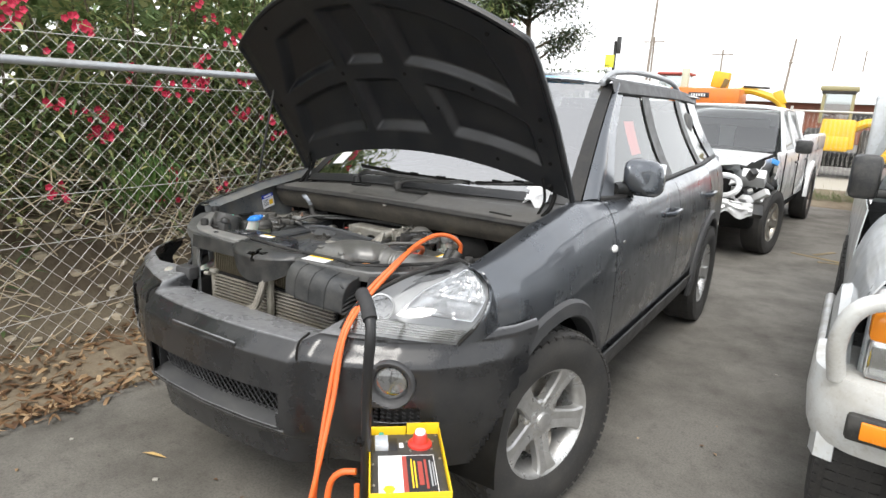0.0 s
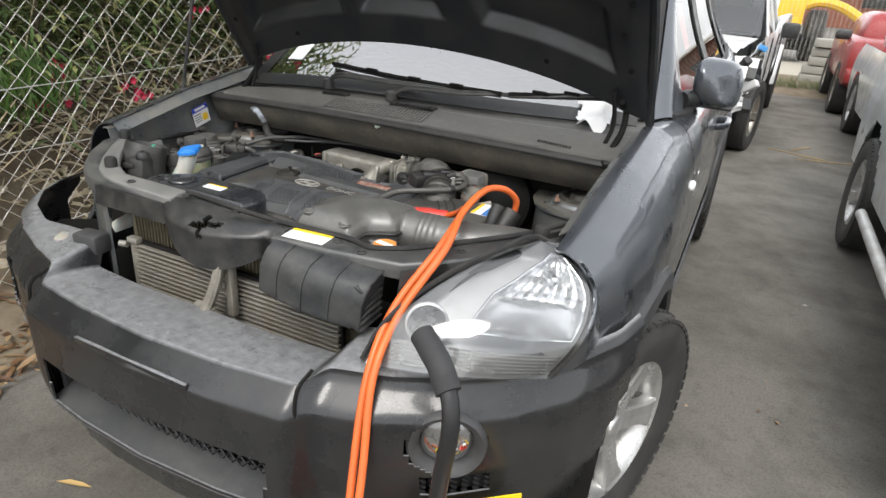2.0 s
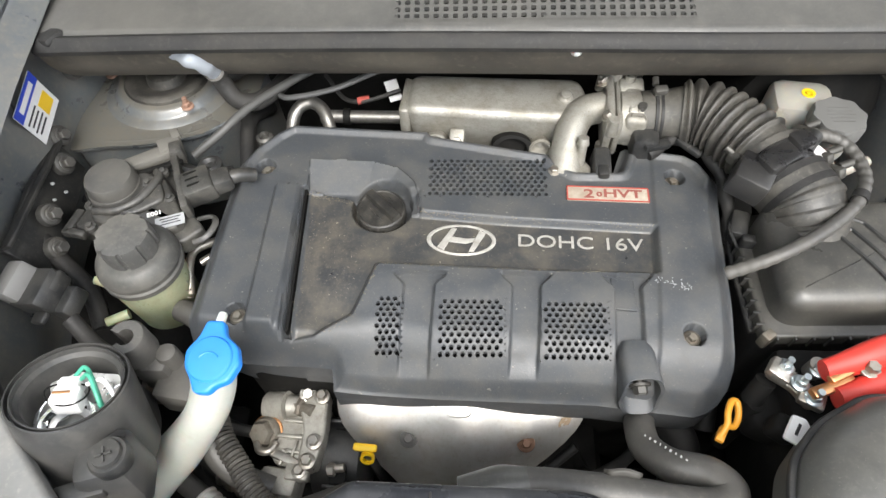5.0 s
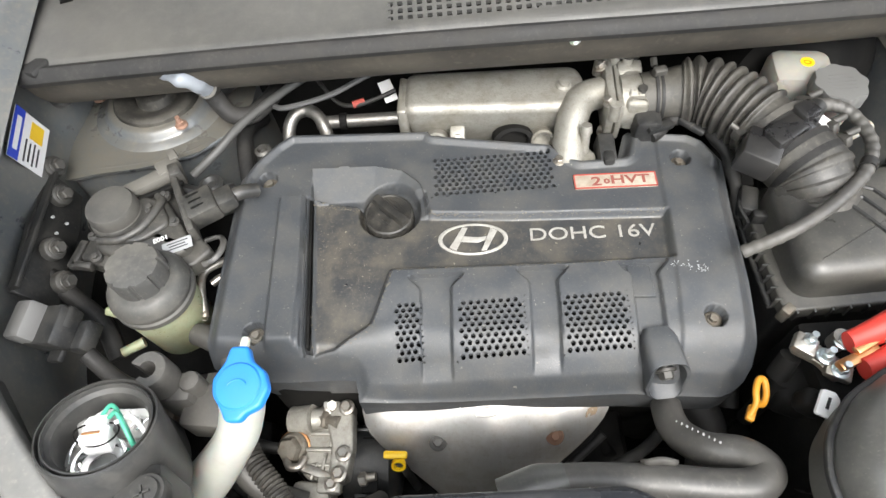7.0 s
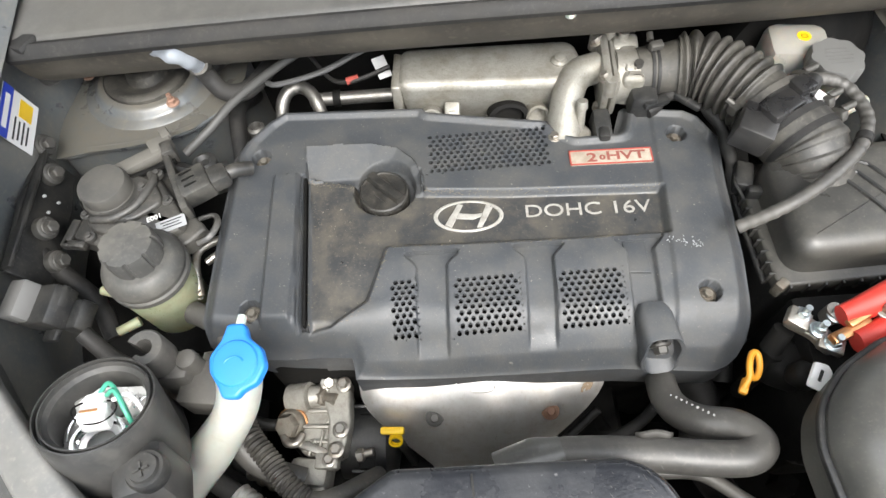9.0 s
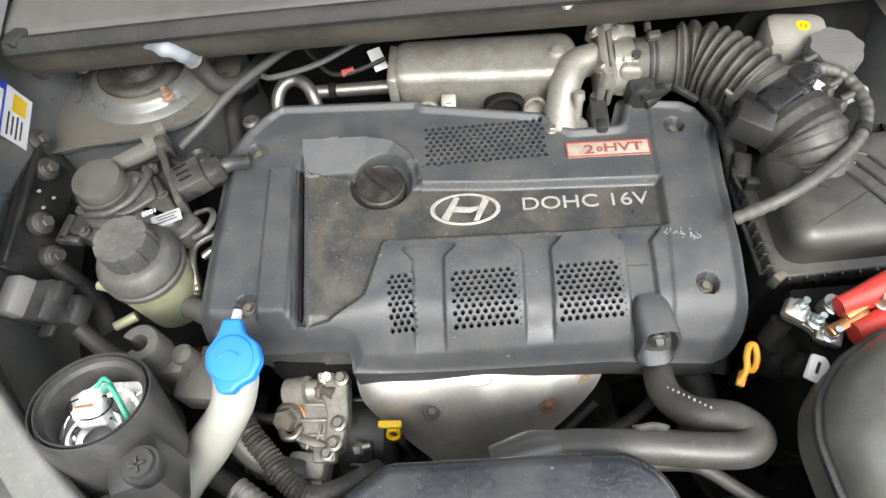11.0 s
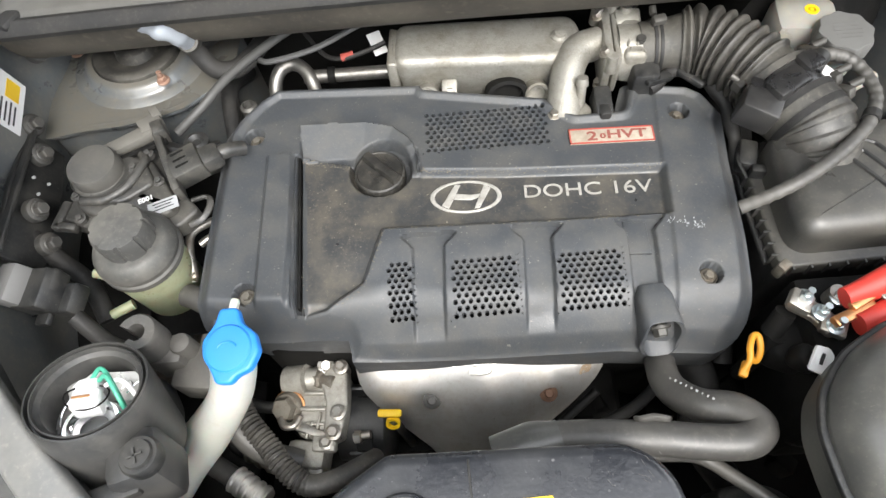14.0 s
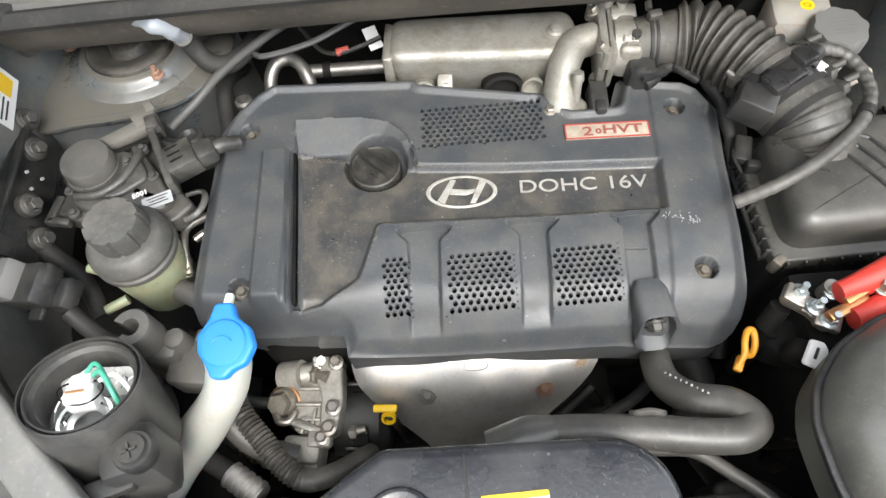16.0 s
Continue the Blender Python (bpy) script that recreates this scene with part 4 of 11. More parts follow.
# wheels
def rim_and_tyre():
    t = Form()
    prof = [(0.205, -0.095), (0.235, -0.108), (0.285, -0.116), (0.325, -0.108), (0.339, -0.092), (0.344, -0.05), (0.345, 0), (0.344, 0.05), (0.339, 0.092), (0.325, 0.108), (0.285, 0.116), (0.235, 0.108), (0.208, 0.095)]
    t.lathe(Matrix(), prof, 56, cap=False)
    for k in range(56):
        a = 2 * math.pi * k / 56
        for z, tw in ((-0.062, 9), (-0.022, -9), (0.022, 9), (0.062, -9), (0.096, 0)):
            r = 0.3425 if abs(z) < 0.08 else 0.3312
            t.box((r * math.cos(a), r * math.sin(a), z), (0.009, 0.027, 0.030), 0, (0, 0, math.degrees(a)))
    r = Form()
    r.lathe(Matrix(), [(0.150, -0.09), (0.19, -0.10), (0.205, -0.095), (0.190, -0.05), (0.182, 0.03), (0.192, 0.080), (0.206, 0.094), (0.2165, 0.099), (0.219, 0.094), (0.208, 0.085)], 56, cap=False)
    hub = Form()
    hub.lathe(Matrix(), [(0.001, 0.076), (0.030, 0.076), (0.034, 0.073), (0.036, 0.066), (0.075, 0.062), (0.082, 0.052), (0.078, 0.02)], 40)
    for k in range(5):
        a0 = 2 * math.pi * k / 5 + 0.12
        rows = []
        for s, w, z in ((0.050, 0.040, 0.064), (0.085, 0.036, 0.069), (0.13, 0.034, 0.076), (0.165, 0.038, 0.084), (0.188, 0.048, 0.089), (0.204, 0.062, 0.090)):
            row = []
            for q, dz in ((-1.0, -0.035), (-1.0, -0.006), (-0.82, 0.0), (-0.15, -0.001), (0.0, -0.003), (0.15, -0.001), (0.82, 0.0), (1.0, -0.006), (1.0, -0.035)):
                p = Vector((s, w * q, z + dz))
                row.append(Matrix.Rotation(a0, 4, "Z") @ p)
            rows.append(row)
        hub.rings(rows, cap=True, closed=True)
    nuts = []
    for k in range(5):
        a = 2 * math.pi * k / 5 + 0.75
        c = (0.057 * math.cos(a), 0.057 * math.sin(a), 0.0)
        nuts.append(Form().lathe(Matrix.Translation(c), [(0.0165, 0.050), (0.0165, 0.0645), (0.0135, 0.0648), (0.0132, 0.050)], 14, cap=False).lathe(Matrix.Translation(c), [(0.010, 0.045), (0.010, 0.058), (0.006, 0.062)], 6))
    disc = Form().lathe(Matrix(), [(0.05, 0.0), (0.14, 0.0), (0.14, 0.012), (0.05, 0.012)], 36)
    disc.box((0.115, 0.04, 0.01), (0.07, 0.11, 0.06), 0.01)
    return t, r, hub, nuts, disc


def build_wheels(parent, places, rim_mat, label):
    made = None
    for x, y, z, rz in places:
        if made is None:
            t, r, hub, nuts, disc = rim_and_tyre()
            w = part("wheel", t, TYRE, None, label, angle=35)
            made = [w]
            for nm, f, mt in (("rim", r, rim_mat), ("spokes", hub, rim_mat), ("brake_disc", disc, STEEL), *(("wheel_nut", q, STEEL) for q in nuts)):
                made.append(part(nm, f, mt, w))
            first = w
        else:
            w = bpy.data.objects.new("wheel", first.data)
            scene.collection.objects.link(w)
            tagged(w, label)
            for c in made[1:]:
                k = bpy.data.objects.new(c.name.split(".")[0], c.data)
                scene.collection.objects.link(k)
                k.parent = w
        w.parent = parent
        w.matrix_parent_inverse = parent.matrix_basis.inverted()
        w.matrix_basis = pose(x, y, z, 0, 90, rz)


build_wheels(car, [(0.775, 0.86, 0.345, -18), (0.775, 3.49, 0.345, 0), (-0.775, 0.86, 0.345, 162), (-0.775, 3.49, 0.345, 180)], ALLOY, "five-spoke alloy wheel with worn tyre")

# bonnet, hinged at the cowl and held open
HA = radians(57)
HD, HN = Vector((0, -math.cos(HA), math.sin(HA))), Vector((0, math.sin(HA), math.cos(HA)))


def bonnet(s, r, lift):
    """s across from -1 to 1, r along from the hinge, lift above the underside."""
    half = table([(0, 0.725), (0.5, 0.715), (0.9, 0.700), (1.0, 0.692)], r)
    front = 1.0 - 0.25 * abs(s) ** 2.2
    back = 0.165 * (1 - s * s) ** 0.8
    q = back + (0.93 * front - back) * r
    crown = 0.055 * (1 - s * s) * math.sin(math.pi * min(1, 0.15 + 0.75 * r)) - 0.05 * r ** 3
    return Vector((s * half, 1.225, 1.092)) + HD * q + HN * (crown + lift)


def inner_relief(s, r):
    """Pressed ribs of the inner panel."""
    h = 0.0
    for poly in PADS:
        if inside(poly, s, r):
            h = max(h, smooth(0, 0.05, edge_distance(poly, s, r)))
    return h


PADS = [[(-0.88, 0.14), (-0.30, 0.12), (-0.34, 0.46), (-0.84, 0.44)], [(-0.24, 0.12), (0.20, 0.12), (0.05, 0.45), (-0.28, 0.46)], [(0.34, 0.13), (0.90, 0.15), (0.86, 0.42), (0.22, 0.44)],
        [(-0.86, 0.52), (-0.36, 0.54), (-0.38, 0.88), (-0.7, 0.86)], [(-0.28, 0.54), (0.02, 0.53), (-0.02, 0.90), (-0.30, 0.90)], [(0.14, 0.53), (0.84, 0.50), (0.72, 0.84), (0.10, 0.90)]]
hood_outer = Form().sheet(lambda u, v: bonnet(2 * u - 1, v, 0.022), 40, 36)
hood = part("bonnet", hood_outer, PAINT, car, "open bonnet with a black pressed inner panel", angle=180)
hood_in = Form().sheet(lambda u, v: bonnet(0.985 * (2 * u - 1), 0.006 + 0.985 * v, -0.022 + 0.034 * inner_relief(2 * u - 1, v) + 0.012 * max(0, abs(2 * u - 1) - 0.93) / 0.07), 150, 120)
INNER = material("black_inner_panel", (0.007, 0.0080, 0.0100), (0.010, 0.0112, 0.0135), rough=0.44, spec=0.5, scale=200, patch=9, bump=0.04, dirt=(0.028, 0.027, 0.025), dirt_amount=0.5)
part("inner_panel", hood_in, INNER, hood, "black pressed steel inner bonnet panel with ribs", angle=180)
rim_f = Form()
edge = [bonnet(-1, r, 0) for r in np.linspace(0, 1, 24)] + [bonnet(s, 1, 0) for s in np.linspace(-1, 1, 24)][1:-1] + [bonnet(1, r, 0) for r in np.linspace(1, 0, 24)]
rim_f.tube(edge, 0.018, n=8, steps=2, flat=0.7)
part("bonnet_edge", rim_f, INNER, hood)
for s, r in ((-0.93, 0.5), (-0.93, 0.25), (0.93, 0.5), (0.93, 0.22), (0.9, 0.35), (-0.33, 0.3), (-0.33, 0.5), (0.28, 0.3), (0.12, 0.48), (0.55, 0.48), (0.78, 0.9), (-0.7, 0.93), (0.6, 0.08), (-0.6, 0.07)):
    p = bonnet(s, r, -0.0235)
    part("drain_hole", Form().cyl(p, p - HN * 0.002, 0.008, n=12), DARK, hood)
prop = Form()
prop.cyl((-0.735, 0.90, 1.035), bonnet(-0.93, 0.62, -0.02), 0.0055, n=8)
prop.ball((-0.735, 0.90, 1.035), 0.012, 8)
part("bonnet_strut", prop, PLASTIC, car, "thin black bonnet stay")
for mk in (lambda f: f, lambda f: f.mirrored()):
    hg = Form()
    hg.tube([(0.655, 1.10, 1.03), (0.665, 1.16, 1.07), (0.66, 1.20, 1.12), tuple(bonnet(0.9, 0.06, -0.03))], 0.009, n=8)
    hg.tube([(0.63, 1.11, 1.03), (0.64, 1.15, 1.09), tuple(bonnet(0.87, 0.09, -0.03))], 0.006, n=8)
    part("bonnet_hinge", mk(hg), DARK, car)

# front bumper
BY = [(0.0, 0.075), (0.2, 0.085), (0.355, 0.105), (0.5, 0.150), (0.62, 0.215), (0.72, 0.30), (0.80, 0.40), (0.85, 0.50), (0.872, 0.60)]


def bumper_at(x, z, push=0.0):
    """Front skin of the bumper at width x and height z."""
    s = abs(x)
    y = table(BY, s)
    y += 0.055 * smooth(0.70, 0.77, z) + 0.085 * max(0, (0.60 - z) / 0.26) ** 1.7 * smooth(0.30, 0.44, s) + 0.03 * max(0, (0.52 - z) / 0.2) ** 1.5 + 0.006 * max(0, (z - 0.52)) - push
    return (x, y, z)


def bumper_skin(u, v):
    x, y, z = bumper_shape(u, v)
    k = smooth(0.45, 0.85, -x)
    return (x * (1 + 0.05 * k), y - 0.05 * k, z)


def bumper_shape(u, v):
    """u across, v from the lower lip up and back over the top."""
    x = 0.872 * (2 * u - 1)
    s = abs(x)
    centre = smooth(0.40, 0.355, s)
    top = 0.775 - 0.02 * centre
    if v < 0.72:
        z = 0.34 + (top - 0.34) * v / 0.72
        p = bumper_at(x, z, 0.032 * centre * smooth(0.43, 0.47, z))
        return p
    w = (v - 0.72) / 0.28
    x0, y0, z0 = bumper_at(x, top, 0.032 * centre)
    depth = table([(0, 0.155), (0.45, 0.13), (0.60, 0.055), (0.75, 0.03), (0.872, 0.012)], s)
    return (x0 * (1 - 0.02 * w), y0 + depth * w, z0 + (0.016 * math.sin(w * math.pi / 2) - 0.030 * w * centre) + 0.0)


def bumper_keep(u, v):
    x, y, z = bumper_skin(u, v)
    if v > 0.72:
        return True
    if abs(x) < 0.325 and 0.485 < z < 0.60 and abs(x) < 0.325 - 0.3 * (0.60 - z) * 0.4:
        return False
    if math.hypot(abs(x) - 0.615, z - 0.655) < 0.062:
        return False
    if 0.575 < abs(x) < 0.69 and 0.535 < z < 0.585:
        return False
    return math.hypot(y - FW[0], z - FW[1]) > 0.40 or abs(x) < 0.7




def bumper_trimmed(u, v):
    x, y, z = bumper_skin(u, v)
    d = math.hypot(y - FW[0], z - FW[1])
    if abs(x) > 0.7 and d < 0.40:
        y, z = FW[0] + (y - FW[0]) * 0.40 / d, FW[1] + (z - FW[1]) * 0.40 / d
    return (x, y, z)


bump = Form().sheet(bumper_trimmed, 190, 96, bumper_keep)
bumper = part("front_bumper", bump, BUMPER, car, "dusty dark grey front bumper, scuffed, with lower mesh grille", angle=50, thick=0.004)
lip = Form()
lip.sheet(lambda u, v: (0.335 * (2 * u - 1), table(BY, abs(0.335 * (2 * u - 1))) - 0.03 + 0.075 * v ** 1.5, 0.475 + 0.02 * v + 0.0 * u), 24, 6)
part("lower_lip", lip, material("grey_lip_plastic", (0.055, 0.056, 0.058), rough=0.45, patch=10, dirt=(0.11, 0.11, 0.105), dirt_amount=0.5), bumper, "grey plastic lower lip", thick=0.012)
ms = Form()
for row in range(9):
    for k in range(-26, 27):
        x, z = k * 0.0255 + (0.01275 if row % 2 else 0), 0.49 + row * 0.0135
        if abs(x) < 0.32:
            y = table(BY, abs(x)) + 0.035
            for sx in (-1, 1):
                ms.cyl((x, y, z), (x + sx * 0.01275, y, z + 0.0135), 0.0022, n=4, cap=False)
part("grille_mesh", ms, MESHBLK, bumper, "black diamond grille mesh", angle=60)
back = Form().sheet(lambda u, v: (0.40 * (2 * u - 1), table(BY, abs(0.40 * (2 * u - 1))) + 0.062, 0.44 + 0.19 * v), 24, 2)
part("grille_backing", back, DARK, bumper, thick=0.004)
for sx in (-1, 1):
    part("grille_cheek", Form().box((sx * (0.338 if sx > 0 else 0.345), 0.145, 0.54), (0.008, 0.075, 0.135), 0.002, (0, 0, sx * -14)), CLAD, bumper)
pl = Form()
pl.box((0.0, 0.055, 0.712), (0.315, 0.010, 0.016), 0.004, (4, 0, 0))
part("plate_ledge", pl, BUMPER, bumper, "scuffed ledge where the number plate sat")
FOGBOWL = material("dull_fog_bowl", (0.24, 0.245, 0.25), (0.32, 0.325, 0.33), rough=0.3, metal=0.7, patch=30)
for sx in (-1, 1):
    seam = Form()
    seam.tube([(sx * 0.372, table(BY, 0.372) + 0.040, 0.775), (sx * 0.372, table(BY, 0.372) - 0.008, 0.745), (sx * 0.372, table(BY, 0.372) - 0.012, 0.60), (sx * 0.365, table(BY, 0.365) - 0.0, 0.46)], 0.004, n=6)
    part("bumper_seam", seam, DARK, bumper)
    fx, fz = sx * 0.615, 0.655
    fy = table(BY, 0.615)
    fm = pose(fx, fy + 0.012, fz, 90, 0, sx * 26)
    bez = Form().lathe(fm, [(0.076, -0.006), (0.074, 0.006), (0.069, 0.011), (0.060, 0.007), (0.053, -0.004), (0.050, -0.014), (0.048, -0.06)], 40, cap=False)
    fl = part("fog_lamp", bez, CLAD, bumper, "round fog lamp in a grey bezel")
    part("reflector", Form().lathe(fm, [(0.048, -0.012), (0.046, -0.02), (0.040, -0.045), (0.02, -0.062), (0.002, -0.066)], 28), FOGBOWL, fl)
    part("bulb_shield", Form().lathe(fm, [(0.001, -0.022), (0.012, -0.024), (0.014, -0.034), (0.012, -0.05)], 20), FOGBOWL, fl)
    part("lens", Form().lathe(fm, [(0.001, 0.000), (0.02, -0.001), (0.04, -0.005), (0.049, -0.012)], 28, cap=False), LENS, fl)
    fg = Form()
    for row in range(4):
        for k in range(7):
            a = (sx * (0.578 + k * 0.017), 0, 0.537 + row * 0.0125)
            y = table(BY, abs(a[0])) + 0.018
            fg.box((a[0], y, a[2]), (0.013, 0.006, 0.006), 0.001, (0, 25, sx * 28))
    fg.box((sx * 0.63, table(BY, 0.63) + 0.05, 0.56), (0.13, 0.01, 0.07), 0.0, (0, 0, sx * 30))
    part("side_mesh", fg, MESHBLK, bumper)
beam = Form()
beam.sheet(lambda u, v: (1.2 * (u - 0.5), table(BY, abs(1.2 * (u - 0.5))) + 0.10, 0.52 + 0.13 * v), 20, 2)
part("bumper_beam", beam, DARK, car, "black bumper beam", thick=0.03)

# left headlamp
LL = [(0.0, (0.444, 0.213, 0.78)), (0.35, (0.467, 0.252, 0.855)), (0.65, (0.526, 0.358, 0.914)), (0.88, (0.602, 0.453, 0.955)), (1.0, (0.658, 0.519, 0.969))]
LR = [(0.0, (0.748, 0.368, 0.766)), (0.35, (0.786, 0.414, 0.823)), (0.6, (0.792, 0.471, 0.876)), (0.85, (0.762, 0.523, 0.925)), (1.0, (0.684, 0.544, 0.963))]


def lamp_edge(rows, s):
    span = (-0.12, -0.06, 0.0, 0.06, 0.12)
    return Vector([sum(table([(-0.3, 2 * rows[0][1][k] - table([(r[0], r[1][k]) for r in rows], 0.3))] + [(r[0], r[1][k]) for r in rows] + [(1.3, 2 * rows[-1][1][k] - table([(r[0], r[1][k]) for r in rows], 0.7))], s + d) for d in span) / 5 for k in range(3)])


def lamp_at(u, v, off=0.0):
    a, b = lamp_edge(LL, v), lamp_edge(LR, v)
    n = Vector((0.52, -0.80, 0.30)).normalized()
    w = (b - a).length
    return a + (b - a) * u + n * (0.16 * w * 4 * u * (1 - u) * 0.62 + 0.012 + off)


lampbody = Form()
lampbody.sheet(lambda u, v: lamp_at(u, v, -0.010 - 0.075 * min(1, 7 * u * (1 - u)) * min(1, 8 * v * (1 - v))), 30, 30)
lamp = part("headlamp", lampbody, material("pale_lamp_housing", (0.40, 0.405, 0.415), (0.52, 0.525, 0.535), rough=0.45, metal=0.2, patch=10), car, "large clear headlamp with chrome reflector", angle=180)
part("lens", Form().sheet(lambda u, v: lamp_at(0.002 + 0.996 * u, 0.002 + 0.996 * v), 30, 30), LENS, lamp, "clear slightly hazed lens", angle=180)


def lamp_sub(u0, u1, v0, v1, d0, d1, nu=18, nv=14):
    return Form().sheet(lambda u, v: lamp_at(u0 + (u1 - u0) * u, v0 + (v1 - v0) * v, -d0 - d1 * (4 * u * (1 - u)) * (4 * v * (1 - v)) ** 0.5), nu, nv)


BRIGHT = material("aluminised_reflector", (0.66, 0.67, 0.68), (0.76, 0.77, 0.78), rough=0.20, metal=0.85, patch=30, scale=120, bump=0.0, rough_spread=0.05)


def in_reflector(u, v, off=0.0):
    """u across the reflector, v from its straight lower edge to its round top."""
    left, right = table([(0, 0.36), (0.45, 0.33), (0.8, 0.42), (1, 0.56)], v), table([(0, 0.94), (0.5, 0.95), (0.8, 0.90), (1, 0.78)], v)
    return lamp_at(left + (right - left) * u, 0.37 + 0.55 * v, off)


def reflector(u, v):
    flute = (0.009 * abs((u * 8) % 1 - 0.5) + 0.006 * abs((v * 5) % 1 - 0.5)) * smooth(0.36, 0.46, v)
    bowl = 0.050 * (4 * u * (1 - u)) ** 0.7 * (4 * v * (1 - v)) ** 0.5
    ledge = 0.020 * smooth(0.40, 0.34, v) * math.exp(-((u - 0.52) / 0.30) ** 2)
    return in_reflector(u, v, -0.016 - bowl + flute + ledge)


rim_path = [in_reflector(u, 0.0, -0.012) for u in np.linspace(0, 1, 8)] + [in_reflector(1.0, v, -0.012) for v in np.linspace(0.1, 1, 8)] + [in_reflector(u, 1.0, -0.012) for u in np.linspace(0.9, 0, 7)] + [in_reflector(0.0, v, -0.012) for v in np.linspace(0.9, 0, 9)]
part("reflector_rim", Form().tube(rim_path, 0.0032, n=8, steps=1), CHROME, lamp, "bright rim of the reflector")
part("main_reflector", Form().sheet(reflector, 72, 40), BRIGHT, lamp, "faceted chrome reflector", angle=12)
RIBBED = material("ribbed_silver", (0.52, 0.52, 0.52), (0.62, 0.61, 0.60), rough=0.22, metal=0.5, patch=20)
for k in range(6):
    part("indicator_rib", Form().sheet(lambda u, v: lamp_at(0.035 + 0.93 * u, 0.035 + 0.034 * k + 0.031 * v, -0.011 - 0.010 * math.sin(math.pi * v) - 0.003 * abs((u * 14) % 1 - 0.5)), 60, 5), RIBBED, lamp, angle=180)
pc = lamp_at(0.17, 0.37, -0.030)
pm = Matrix.Translation(pc) @ Vector((0.45, -0.85, 0.25)).to_track_quat("Z", "Y").to_matrix().to_4x4()
part("high_beam", Form().lathe(pm, [(0.034, 0.012), (0.033, 0.008), (0.028, -0.006), (0.016, -0.022), (0.001, -0.026)], 32), material("dull_lamp_bowl", (0.22, 0.225, 0.235), (0.28, 0.285, 0.295), rough=0.25, metal=0.7, patch=30), lamp, "round high beam reflector")
part("bezel_ring", Form().lathe(pm, [(0.040, 0.0), (0.041, 0.014), (0.037, 0.017), (0.034, 0.012)], 32, cap=False), lamp.data.materials[0], lamp)
bulb = Form()
bm0 = Matrix.Translation(in_reflector(0.55, 0.72, -0.055)) @ Vector((0.45, -0.85, 0.2)).to_track_quat("Z", "Y").to_matrix().to_4x4()
bulb.lathe(bm0, [(0.012, 0), (0.012, 0.03), (0.008, 0.04), (0.001, 0.042)], 14)
part("bulb", bulb, CHROME, lamp)
part("fender_nose", Form().sheet(lambda u, v: Vector(lamp_edge(LR, v)).lerp(Vector(side_point(0.505, 0.585 + 0.415 * v)), u) + Vector((0.010, -0.006, 0.003)) * math.sin(math.pi * u), 10, 16), PAINT, car, "dark grey fender edge round the headlamp", thick=0.003, angle=60)
seal = Form()
seal.tube([lamp_edge(LL, s) + Vector((-0.006, 0.0, 0.006)) for s in np.linspace(0, 1, 9)] + [lamp_edge(LR, s) for s in np.linspace(1, 0, 9)][1:], 0.006, n=6, steps=3)
part("lamp_seal", seal, RUBBER, lamp)


# ---- the engine bay ----
# cowl and bulkhead
def cowl_at(u, v):
    """u across, v from the front lip back to the windscreen."""
    s = 2 * u - 1
    x = s * 0.70
    yf, yb = 0.978 + (0.035 if s > 0 else -0.004) * s * s - 0.012 * s, windscreen(u, 0.0)[1] + 0.03
    prof = [(0.0, 1.026), (0.05, 1.036), (0.52, 1.062), (0.56, 1.060), (0.62, 1.050), (0.8, 1.060), (1.0, 1.092)]
    return (x, yf + (yb - yf) * v, table(prof, v) - 0.012 * s * s - (0.042 * v * s * s if s < 0 else 0))


VENT = (-0.235, 0.118, 1.003, 1.066)


def cowl_keep(u, v):
    x, y, z = cowl_at(u, v)
    return not (VENT[0] < x < VENT[1] and VENT[2] < y < VENT[3])


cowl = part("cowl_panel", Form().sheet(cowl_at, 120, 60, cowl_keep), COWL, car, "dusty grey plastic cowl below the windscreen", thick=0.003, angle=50)


